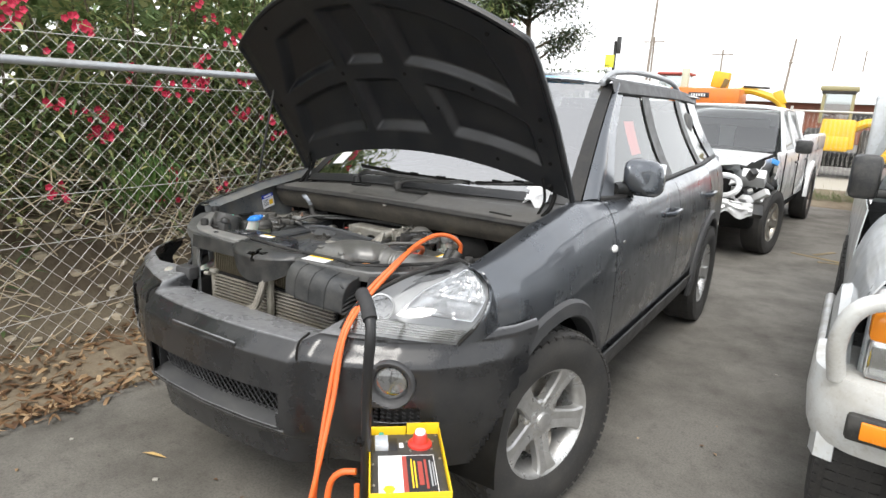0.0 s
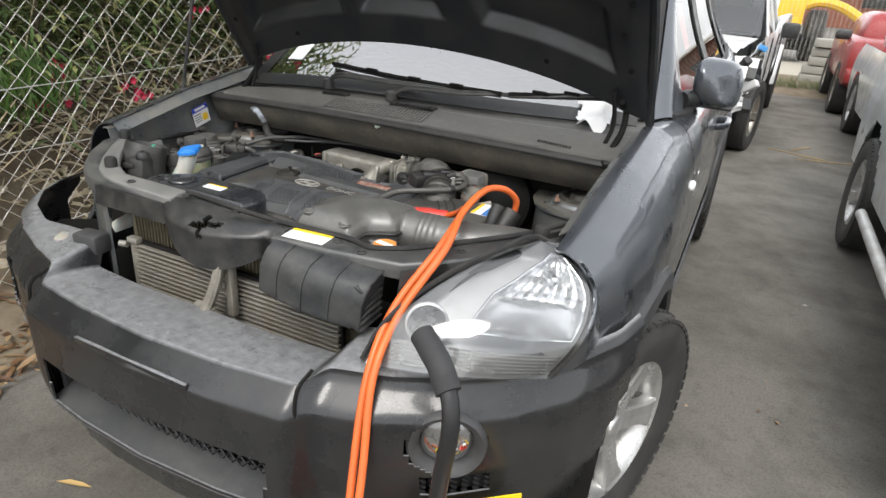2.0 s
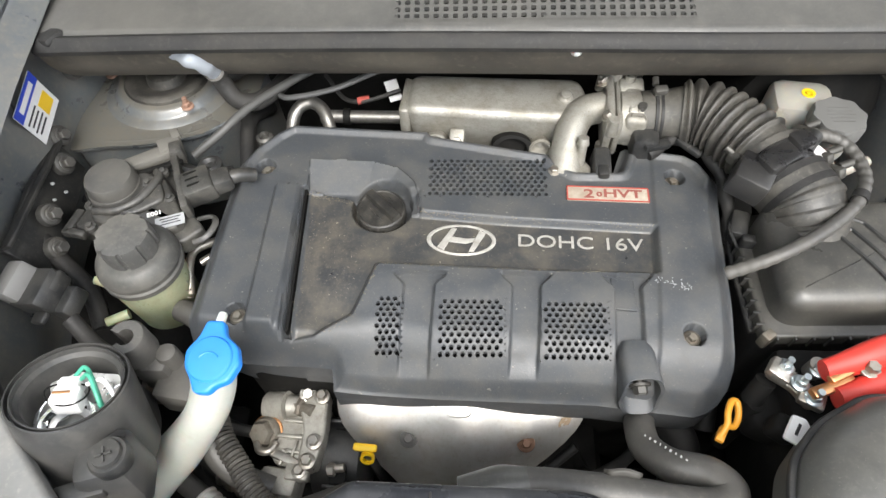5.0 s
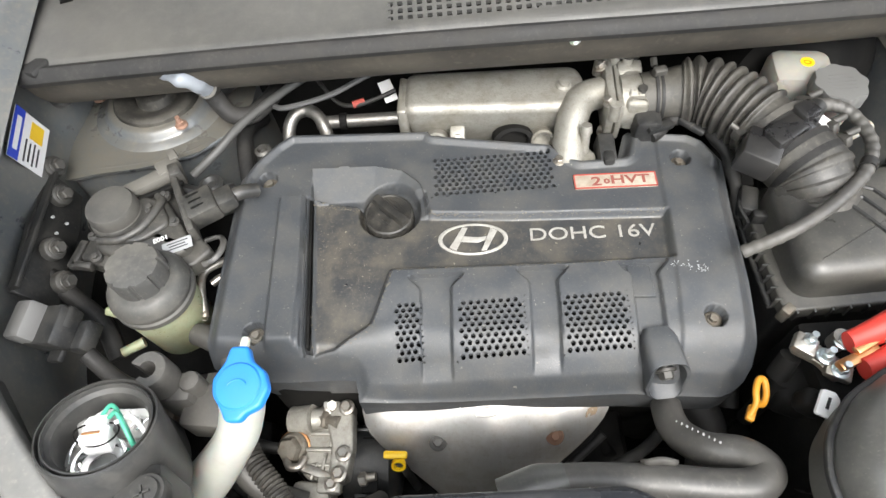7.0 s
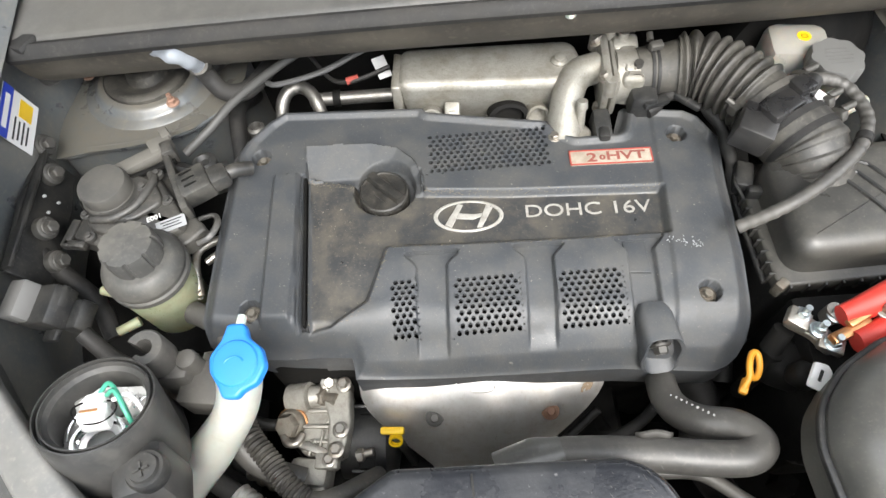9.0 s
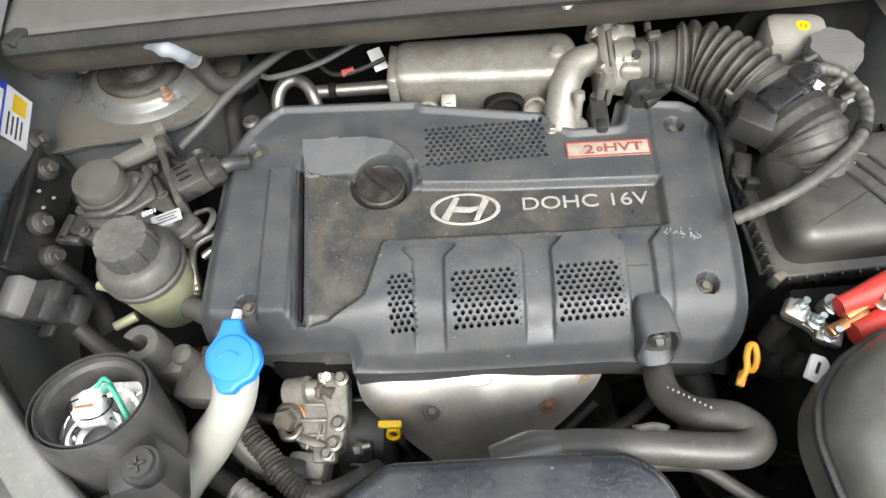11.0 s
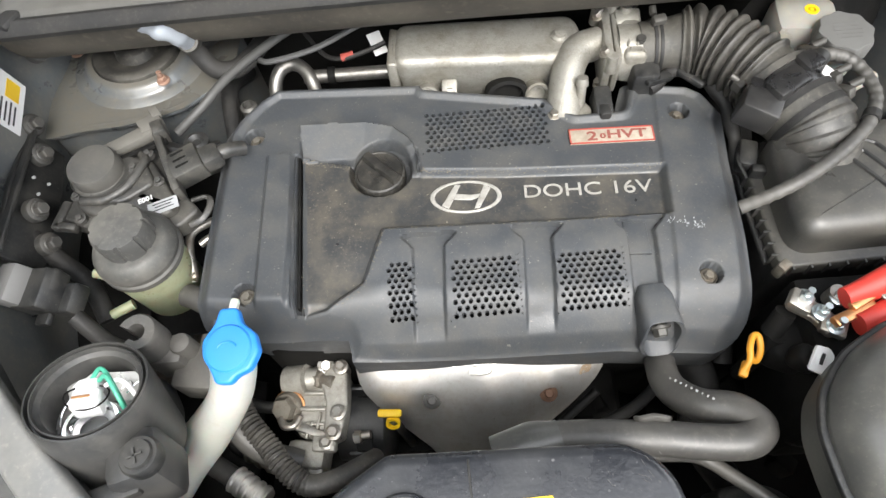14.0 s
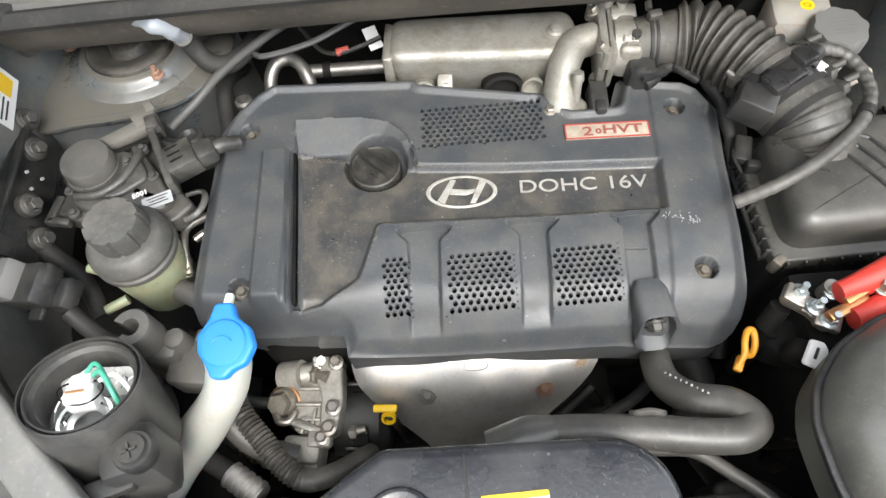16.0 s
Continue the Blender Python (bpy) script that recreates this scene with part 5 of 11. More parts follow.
def perforated(x0, x1, y0, y1, nx, ny, rad, height, depth=0.004, square=False, stagger=True, keep=None):
    """A plate with real holes; height(x, y) gives its surface."""
    f = Form()
    dx, dy = (x1 - x0) / nx, (y1 - y0) / ny
    if stagger:
        m = 0.003
        for k in range(40):
            for (xa, ya), (xb, yb), (px, py) in (((x0 - m, y0), (x1 + m, y0), (0, -m)), ((x0 - m, y1), (x1 + m, y1), (0, m)), ((x0, y0), (x0, y1), (-m, 0)), ((x1, y0), (x1, y1), (m, 0))):
                q = [(xa + (xb - xa) * t / 40, ya + (yb - ya) * t / 40) for t in (k, k + 1)]
                q = q + [(q[1][0] + px, q[1][1] + py), (q[0][0] + px, q[0][1] + py)]
                f.add([(x, y, height(x, y)) for x, y in q], [(0, 1, 2, 3)])
        for j in range(ny):
            ya, yb, off = y0 + j * dy, y0 + (j + 1) * dy, dx / 2 if j % 2 else 0.0
            if off:
                for xa, xb in ((x0, x0 + off), (x1 - off, x1)):
                    f.add([(xa, ya, height(xa, ya)), (xb, ya, height(xb, ya)), (xb, yb, height(xb, yb)), (xa, yb, height(xa, yb))], [(0, 1, 2, 3)])
            for i in range(nx - (1 if off else 0)):
                cx, cy = x0 + off + (i + 0.5) * dx, (ya + yb) / 2
                ring = [(cx + rad * math.cos(2 * math.pi * q / 12 + math.pi * 1.25), cy + rad * math.sin(2 * math.pi * q / 12 + math.pi * 1.25)) for q in range(12)]
                out = [(cx + dx / 2 * sx, cy + dy / 2 * sy) for sx, sy in ((-1, -1), (-0.33, -1), (0.33, -1), (1, -1), (1, -0.33), (1, 0.33), (1, 1), (0.33, 1), (-0.33, 1), (-1, 1), (-1, 0.33), (-1, -0.33))]
                v = [(x, y, height(x, y)) for x, y in out] + [(x, y, height(x, y)) for x, y in ring] + [(x, y, height(x, y) - depth) for x, y in ring]
                f.add(v, [(q, (q + 1) % 12, 12 + (q + 1) % 12, 12 + q) for q in range(12)] + [(12 + q, 12 + (q + 1) % 12, 24 + (q + 1) % 12, 24 + q) for q in range(12)])
        return f
    for i in range(nx):
        for j in range(ny):
            cx, cy = x0 + (i + 0.5) * dx, y0 + (j + 0.5) * dy
            out = [(cx - dx / 2, cy - dy / 2), (cx, cy - dy / 2), (cx + dx / 2, cy - dy / 2), (cx + dx / 2, cy), (cx + dx / 2, cy + dy / 2), (cx, cy + dy / 2), (cx - dx / 2, cy + dy / 2), (cx - dx / 2, cy)]
            if (stagger and (i + j) % 2) or (keep and not keep(cx, cy)):
                f.add([(x, y, height(x, y)) for x, y in out], [tuple(range(8))])
                continue
            ang = [225, 270, 315, 0, 45, 90, 135, 180]
            k = [1.25, 1, 1.25, 1, 1.25, 1, 1.25, 1] if square else [1] * 8
            hole = [(cx + rad * k[q] * math.cos(radians(a)), cy + rad * k[q] * math.sin(radians(a))) for q, a in enumerate(ang)]
            v = [(x, y, height(x, y)) for x, y in out] + [(x, y, height(x, y)) for x, y in hole] + [(x, y, height(x, y) - depth) for x, y in hole]
            fc = []
            for q in range(8):
                r = (q + 1) % 8
                fc += [(q, r, 8 + r, 8 + q), (8 + q, 8 + r, 16 + r, 16 + q)]
            f.add(v, fc)
    return f


def cowl_z(x, y):
    u = x / 1.4 + 0.5
    y0, y1 = cowl_at(u, 0)[1], cowl_at(u, 1)[1]
    return cowl_at(u, (y - y0) / (y1 - y0))[2]


part("cowl_vent", perforated(VENT[0] - 0.004, VENT[1] + 0.004, VENT[2] - 0.004, VENT[3] + 0.004, 31, 7, 0.0034, lambda x, y: cowl_z(x, y) + 0.0015, 0.005, True, False), COWL, cowl, "perforated air intake of the cowl", angle=30)
slats = Form()
for k in range(26):
    x = -0.03 + k * 0.0058
    slats.box((x, 1.086, cowl_z(x, 1.086) + 0.004), (0.0022, 0.032, 0.010), 0.0, (0, 0, -8))
for k in range(16):
    x = -0.30 + k * 0.0058
    slats.box((x, 1.100, cowl_z(x, 1.100) + 0.004), (0.0022, 0.026, 0.008), 0.0, (0, 0, -8))
for k in range(12):
    x = 0.47 + k * 0.008
    slats.box((x, 1.030, cowl_z(x, 1.03) + 0.003), (0.003, 0.014, 0.006), 0.0)
tagged(part("cowl_slats", slats, PLASTIC, cowl), "fine black slats over the air intake", kind="stuff")
strip = Form()
strip.tube([(x, cowl_at(x / 1.4 + 0.5, 0)[1] - 0.003, 1.024 - 0.012 * (x / 0.7) ** 2) for x in np.linspace(-0.69, 0.69, 14)], 0.012, n=8, steps=3, flat=0.8)
part("weather_strip", strip, RUBBER, cowl, "grey rubber bonnet seal")
front = Form().sheet(lambda u, v: (0.70 * (2 * u - 1), cowl_at(u, 0)[1] + 0.006 + 0.05 * v ** 2, 1.014 - 0.010 * (2 * u - 1) ** 2 - 0.085 * v), 40, 6)
part("cowl_front", front, FIREWALL, car, "dusty brown steel panel under the cowl", thick=0.003)
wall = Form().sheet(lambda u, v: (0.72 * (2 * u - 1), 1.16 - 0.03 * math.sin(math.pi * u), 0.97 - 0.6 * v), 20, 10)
# the dark behind the engine is put into the bulkhead's colour
part("bulkhead", wall, DARK, car, "near-black bulkhead behind the engine, its shade put into the colour", thick=0.01)
clips = Form()
clips.lathe(pose(-0.018, 0.978, 1.012, 90, 0, 0), [(0.007, -0.004), (0.007, 0.006), (0.003, 0.010)], 10)
part("cowl_clip", clips, WHITEPL, cowl)
for x in (-0.40, -0.03, 0.28, 0.42):
    part("cowl_stud", Form().ball((x, 1.0, 0.985), 0.012, 10, (1, 0.6, 0.7)), FIREWALL, cowl)
for sx in (-1, 1):
    end = Form()
    end.box((sx * 0.690, 1.003, 1.014), (0.075, 0.030, 0.012), 0.005, (0, sx * 12, sx * 28))
    part("seal_end", end, RUBBER, cowl)

# insulated pipe end hanging under the cowl
PALESLEEVE = material("pale_foil_sleeve", (0.30, 0.33, 0.37), (0.42, 0.45, 0.49), rough=0.4, metal=0.3, scale=80, patch=20, bump=0.2)
bp = part("bulkhead_pipe", Form().tube([(-0.490, 1.014, 0.950), (-0.484, 1.012, 0.925), (-0.470, 1.005, 0.905), (-0.448, 1.012, 0.895), (-0.430, 1.04, 0.89), (-0.42, 1.08, 0.88)], 0.0125, n=14), RUBBER, car, "black bulkhead hose with a pale foil sleeve")
part("foil_sleeve", Form().tube([(-0.530, 1.006, 0.996), (-0.513, 0.998, 0.993), (-0.496, 0.992, 0.982), (-0.488, 1.000, 0.962), (-0.489, 1.014, 0.944)], lambda q: 0.0150 - 0.0045 * smooth(0.03, 0.05, q) + 0.001 * math.sin(q * 260), n=14, flat=0.75), PALESLEEVE, bp, "pale blue-grey foil sleeve")
part("band", Form().tube([(-0.4885, 1.008, 0.953), (-0.489, 1.016, 0.942)], 0.0140, n=16, steps=3), DARKZINC, bp)

# wipers
for nm, pts, blade in (("wiper", [(-0.06, 1.125, 1.083), (0.0, 1.13, 1.108), (0.18, 1.12, 1.118), (0.30, 1.128, 1.13)], ((-0.36, 1.225, 1.135), (0.0, 1.165, 1.128), (0.31, 1.125, 1.132))),
                       ("wiper", [(-0.32, 1.145, 1.085), (-0.26, 1.14, 1.115), (-0.02, 1.135, 1.118), (0.33, 1.165, 1.125), (0.57, 1.212, 1.150)], ((0.32, 1.16, 1.128), (0.5, 1.20, 1.142), (0.66, 1.25, 1.150)))):
    a = Form().tube(pts, lambda s: 0.013 - 0.006 * min(1, s * 2.2), n=10, flat=0.55)
    a.lathe(pose(*pts[0]), [(0.020, -0.02), (0.020, 0.004), (0.014, 0.010)], 16)
    w = part(nm, a, PLASTIC, car, "black wiper arm lying on the cowl")
    b = Form().tube(blade, 0.0065, n=8, flat=0.7)
    for t in (0.25, 0.5, 0.75):
        p = spline(blade, 12)[int(t * 24)]
        b.box((p.x, p.y - 0.004, p.z + 0.006), (0.05, 0.010, 0.010), 0.004, (20, 0, -8))
    part("blade", b, DARK, w)
    part("wiper_rubber", Form().tube([(p[0], p[1] + 0.004, p[2] - 0.009) for p in blade], 0.004, n=5), RUBBER, w)

# inner wings with their flanges and bolts
for mk in (lambda f: f, lambda f: f.mirrored()):
    ap = Form()
    ap.sheet(lambda u, v: (0.728 - 0.03 * smooth(0.4, 0.0, u) + 0.014 * noise.noise((u * 6, v * 4, 2)) - 0.02 * v, 0.58 + 0.58 * u, (0.965 + 0.07 * smooth(0, 0.8, u)) - (0.42 * v)), 60, 30)
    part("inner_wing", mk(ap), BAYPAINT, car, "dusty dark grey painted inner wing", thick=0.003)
    fl = Form()
    fl.sheet(lambda u, v: (0.722 + 0.028 * v - 0.03 * smooth(0.4, 0.0, u), 0.58 + 0.58 * u, 0.968 + 0.07 * smooth(0, 0.8, u) + 0.004 * math.sin(v * math.pi)), 40, 4)
    part("wing_rail", mk(fl), BAYPAINT, car, thick=0.004)
    for y in (0.66, 0.78, 0.90, 1.02):
        part("rail_bolt", mk(hexbolt(Form(), (0.735, y, 0.972 + 0.07 * smooth(0.58, 1.04, y)), 0.007, 0.010)), STEEL, car)
    tw = Form()
    cx, cy = 0.600, 1.075
    tw.lathe(pose(cx, cy, 0) @ Matrix.Diagonal((1, 0.95, 1, 1)), [(0.100, 0.80), (0.100, 0.864), (0.096, 0.868), (0.084, 0.871), (0.080, 0.874), (0.077, 0.880), (0.071, 0.8835), (0.064, 0.884), (0.060, 0.874)], 48)
    tower = part("strut_tower", mk(tw), BAYPAINT, car, "dusty painted strut tower")
    cap = Form()
    cap.lathe(pose(cx, cy, 0), [(0.062, 0.878), (0.0605, 0.889), (0.056, 0.8915), (0.044, 0.890), (0.038, 0.885), (0.030, 0.8845), (0.0285, 0.890), (0.0265, 0.8975), (0.022, 0.8995), (0.014, 0.8985)], 32)
    part("strut_mount", mk(cap), RIBRUBBER, tower, "dusty rubber strut mount")
    for a in (2, 118, 234):
        c = (cx + 0.085 * math.cos(radians(a)), cy + 0.08 * math.sin(radians(a)), 0.886)
        part("stud", mk(hexbolt(Form(), c, 0.006, 0.009).cyl(c, (c[0], c[1], c[2] + 0.017), 0.0035, n=8)), material("rusty_stud", (0.30, 0.13, 0.08), (0.38, 0.30, 0.24), rough=0.6, metal=0.4, patch=60), tower, "rusty stud and nut")
    top = Form().prism([(0.748, 0.985), (0.748, 1.15), (0.470, 1.15), (0.474, 1.07), (0.486, 1.038), (0.500, 1.016), (0.532, 0.988), (0.570, 0.973), (0.617, 0.965), (0.664, 0.962), (0.706, 0.955)][::-1], 0.66, 0.867, 0.012, seg=5, low=1.6)
    part("tower_deck", mk(top), BAYPAINT, tower, "dusty painted deck round the strut mount")
    part("deck_lip", mk(Form().tube([(0.735, 0.955, 0.862), (0.700, 0.954, 0.860), (0.664, 0.960, 0.861), (0.617, 0.963, 0.861), (0.570, 0.971, 0.861), (0.530, 0.986, 0.861), (0.498, 1.014, 0.860), (0.484, 1.036, 0.859), (0.472, 1.07, 0.858)], 0.0065, n=10)), BAYPAINT, tower)
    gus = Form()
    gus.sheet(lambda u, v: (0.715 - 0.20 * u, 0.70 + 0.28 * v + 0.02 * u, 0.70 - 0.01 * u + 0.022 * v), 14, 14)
    # near-black sheet stands for the shaded gap below the deck
    part("apron_shade_sheet", mk(gus), DARK, car, thick=0.004)
bracket = Form()
bracket.prism([(-0.03, -0.10), (0.03, -0.10), (0.034, 0.02), (0.026, 0.075), (-0.026, 0.085), (-0.034, 0.0)], -0.003, 0.003, 0.002, pose(-0.697, 0.850, 0.872, 0, 68, 4))
bracket.prism([(-0.034, -0.098), (-0.028, -0.098), (-0.020, 0.08), (-0.026, 0.083)], 0.0, 0.014, 0.002, pose(-0.697, 0.850, 0.872, 0, 68, 4))
wingb = part("wing_bracket", bracket, PLASTIC, car, "black steel bracket with large flanged bolts")
BIGBOLT = material("grey_flange_bolt", (0.060, 0.060, 0.058), (0.095, 0.094, 0.09), rough=0.5, metal=0.4, scale=200, patch=40, dirt=(0.12, 0.11, 0.095), dirt_amount=0.5)
for x, y, z in ((-0.690, 0.902, 0.886), (-0.676, 0.818, 0.884), (-0.668, 0.784, 0.858), (-0.703, 0.94, 0.90), (-0.700, 1.035, 0.935)):
    bf = Form().lathe(Matrix.Translation((x, y, z)) @ Vector((1, -0.1, 0.45)).to_track_quat("Z", "Y").to_matrix().to_4x4(), [(0.0150, -0.010), (0.0150, -0.004), (0.0140, 0.0), (0.0115, 0.0015)], 22)
    part("flange_bolt", hexbolt(bf, (x, y, z), 0.0082, 0.012, (1, -0.1, 0.45), washer=1.3), BIGBOLT, wingb)
for y, z in ((0.868, 0.866), (0.845, 0.878), (0.86, 0.893)):
    part("bracket_hole", Form().lathe(Matrix.Translation((-0.688, y, z)) @ Vector((1, 0, 0.4)).to_track_quat("Z", "Y").to_matrix().to_4x4(), [(0.0020, 0), (0.0020, 0.003), (0.001, 0.003)], 10), LABELGREY, wingb)
# parts label on the inner wing
lm = pose(-0.7075, 0.940, 0.949, 0, 92, 0) @ pose(0, 0, 0, 0, 0, 14) @ Matrix.Scale(0.9, 4)
st = part("parts_sticker", Form().box((0, 0, 0), (0.074, 0.076, 0.0012), 0), PAPER, car, "white and blue parts sticker with a yellow square")
st.matrix_basis = lm
blue = part("printed_band", Form().box((-0.027, 0, 0.001), (0.020, 0.076, 0.001), 0), LABELBLUE, st)
part("printed_patch", Form().box((0.012, 0.018, 0.001), (0.026, 0.026, 0.001), 0), LABELYEL, st)
for k in range(4):
    part("print_bar", Form().box((-0.006 + 0.009 * k, -0.016, 0.001), (0.0025, 0.034 - 0.006 * (k % 2), 0.001), 0), INK, st)
part("print_bar", Form().box((-0.027, 0, 0.0018), (0.009, 0.05, 0.0008), 0), PAPER, st)

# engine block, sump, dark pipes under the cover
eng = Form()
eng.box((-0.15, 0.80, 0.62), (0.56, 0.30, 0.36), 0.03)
# block and fittings carry the bay's deep shade in their colour
block = part("engine_block", eng, DARK, car, "near-black engine block, grime and deep shade in its colour")
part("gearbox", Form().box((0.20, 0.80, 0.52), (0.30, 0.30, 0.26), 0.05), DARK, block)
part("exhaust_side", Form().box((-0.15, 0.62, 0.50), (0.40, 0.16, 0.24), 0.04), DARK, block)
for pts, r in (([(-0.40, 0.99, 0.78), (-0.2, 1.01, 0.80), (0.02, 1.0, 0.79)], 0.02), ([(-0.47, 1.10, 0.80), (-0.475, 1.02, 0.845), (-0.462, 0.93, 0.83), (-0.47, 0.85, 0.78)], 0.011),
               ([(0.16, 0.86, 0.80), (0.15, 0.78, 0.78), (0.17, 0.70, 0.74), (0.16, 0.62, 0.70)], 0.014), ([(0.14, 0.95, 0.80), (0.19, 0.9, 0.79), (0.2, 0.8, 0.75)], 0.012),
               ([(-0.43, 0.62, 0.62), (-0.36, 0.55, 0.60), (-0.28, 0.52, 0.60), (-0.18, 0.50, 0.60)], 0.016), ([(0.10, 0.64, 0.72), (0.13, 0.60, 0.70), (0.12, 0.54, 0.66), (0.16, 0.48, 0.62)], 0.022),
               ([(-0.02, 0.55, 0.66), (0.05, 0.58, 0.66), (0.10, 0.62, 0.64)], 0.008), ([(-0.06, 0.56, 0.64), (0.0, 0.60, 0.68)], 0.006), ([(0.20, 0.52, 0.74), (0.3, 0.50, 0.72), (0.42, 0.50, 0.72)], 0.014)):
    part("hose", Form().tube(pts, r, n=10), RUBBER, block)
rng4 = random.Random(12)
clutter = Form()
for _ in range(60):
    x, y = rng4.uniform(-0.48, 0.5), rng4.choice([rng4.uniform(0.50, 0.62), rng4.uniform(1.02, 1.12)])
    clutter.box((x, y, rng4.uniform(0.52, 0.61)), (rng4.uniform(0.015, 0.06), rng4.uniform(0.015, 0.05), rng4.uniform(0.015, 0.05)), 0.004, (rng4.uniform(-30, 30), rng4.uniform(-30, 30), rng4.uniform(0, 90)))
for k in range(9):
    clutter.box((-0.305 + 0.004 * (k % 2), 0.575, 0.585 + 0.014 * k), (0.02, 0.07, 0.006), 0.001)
tagged(part("dark_clutter", clutter, DARK, block), "near-black grimy fittings low in the bay, shade put into their colour", kind="stuff")

# the engine cover: a moulded shell
COVER = [(-0.478, 0.672), (-0.415, 0.655), (-0.384, 0.652), (-0.306, 0.648), (-0.304, 0.626), (-0.176, 0.620), (0.009, 0.616), (0.092, 0.608), (0.119, 0.606), (0.133, 0.610), (0.146, 0.619), (0.155, 0.632), (0.160, 0.65), (0.163, 0.68),
         (0.176, 0.83), (0.186, 0.905), (0.172, 0.938), (0.150, 0.955), (0.073, 0.968), (0.066, 0.963), (0.052, 0.925), (0.0, 0.925), (-0.014, 0.935), (-0.034, 0.956), (-0.192, 0.988), (-0.198, 0.997), (-0.402, 1.010), (-0.428, 0.990), (-0.452, 0.962), (-0.468, 0.930), (-0.474, 0.81)]
RECESS = [(-0.352, 0.664), (-0.322, 0.669), (-0.280, 0.700), (-0.255, 0.767), (-0.06, 0.760), (0.088, 0.757), (0.095, 0.829), (-0.10, 0.840), (-0.205, 0.850), (-0.21, 0.884), (-0.364, 0.886)]
CHANNELS = ((-0.205, 0.020), (-0.076, 0.018), (0.044, 0.017))
GRILLES = [(-0.200, -0.040, 0.874, 0.936, 18, 9), (-0.254, -0.224, 0.660, 0.722, 4, 10), (-0.179, -0.102, 0.656, 0.719, 9, 10), (-0.056, 0.018, 0.654, 0.717, 9, 10)]


SCOOP = [(-0.366, 0.932), (-0.320, 0.931), (-0.276, 0.928), (-0.240, 0.917), (-0.219, 0.896), (-0.209, 0.868), (-0.211, 0.845), (-0.240, 0.850), (-0.285, 0.868), (-0.330, 0.879), (-0.362, 0.885)]


def cover_z(x, y):
    d = edge_distance(COVER, x, y)
    z = 0.860 - 0.012 * (1 - smooth(0, 0.018, d))
    fy = y - table([(-0.48, 0.668), (-0.30, 0.640), (-0.17, 0.620), (0.13, 0.604)], x)
    wf = table([(-0.48, 0.030), (-0.32, 0.040), (-0.25, 0.075), (0.13, 0.075)], x)
    z -= 0.052 * (1 - smooth(-0.01, wf, fy)) ** 1.3 + 0.010 * (1 - smooth(0.05, 0.13, fy)) * smooth(-0.36, -0.25, x)
    if inside(RECESS, x, y):
        z -= 0.011 * smooth(-0.001, 0.0075, edge_distance(RECESS, x, y))
    # raised rim round the back
    z += 0.006 * smooth(0.006, 0.014, d) * (1 - smooth(0.018, 0.026, d)) * smooth(0.885, 0.90, y)
    # slope above the filler cap
    if inside(SCOOP, x, y):
        z += 0.006 - 0.022 * min(1.0, line_distance(SCOOP[:7], x, y) / 0.046)
    # filler cap well
    z -= 0.020 * (1 - smooth(0.0385, 0.041, math.hypot(x + 0.2595, y - 0.861)))
    # left block with two grooves
    if 0.668 < y < 0.888:
        z += 0.006 * smooth(-0.407, -0.402, x) * (1 - smooth(-0.372, -0.369, x)) * smooth(0.672, 0.684, y)
        for g, w, dp in ((-0.3670, 0.0024, 0.005), (-0.3590, 0.0034, 0.016)):
            z -= dp * (1 - smooth(w * 0.6, w, abs(x - g - 0.03 * (y - 0.78) * -1.6)))
    # channels between the front pads
    if y < 0.757:
        for c, w in CHANNELS:
            q = abs(x - c - 0.05 * (y - 0.7))
            flare = 0.014 * smooth(0.737, 0.757, y)
            z -= 0.008 * (1 - smooth(w - 0.003 + flare, w + flare, q)) * smooth(0.632, 0.66, y)
    # right shoulder
    z += 0.003 * smooth(0.088, 0.094, x - 0.10 * (y - 0.83)) * smooth(0.012, 0.02, d)
    for bx, by in BOLTS:
        z -= 0.015 * (1 - smooth(0.0115, 0.0130, math.hypot(x - bx, y - by)))
    return z


BOLTS = [(-0.425, 0.922), (0.127, 0.905), (0.114, 0.680), (-0.418, 0.695)]


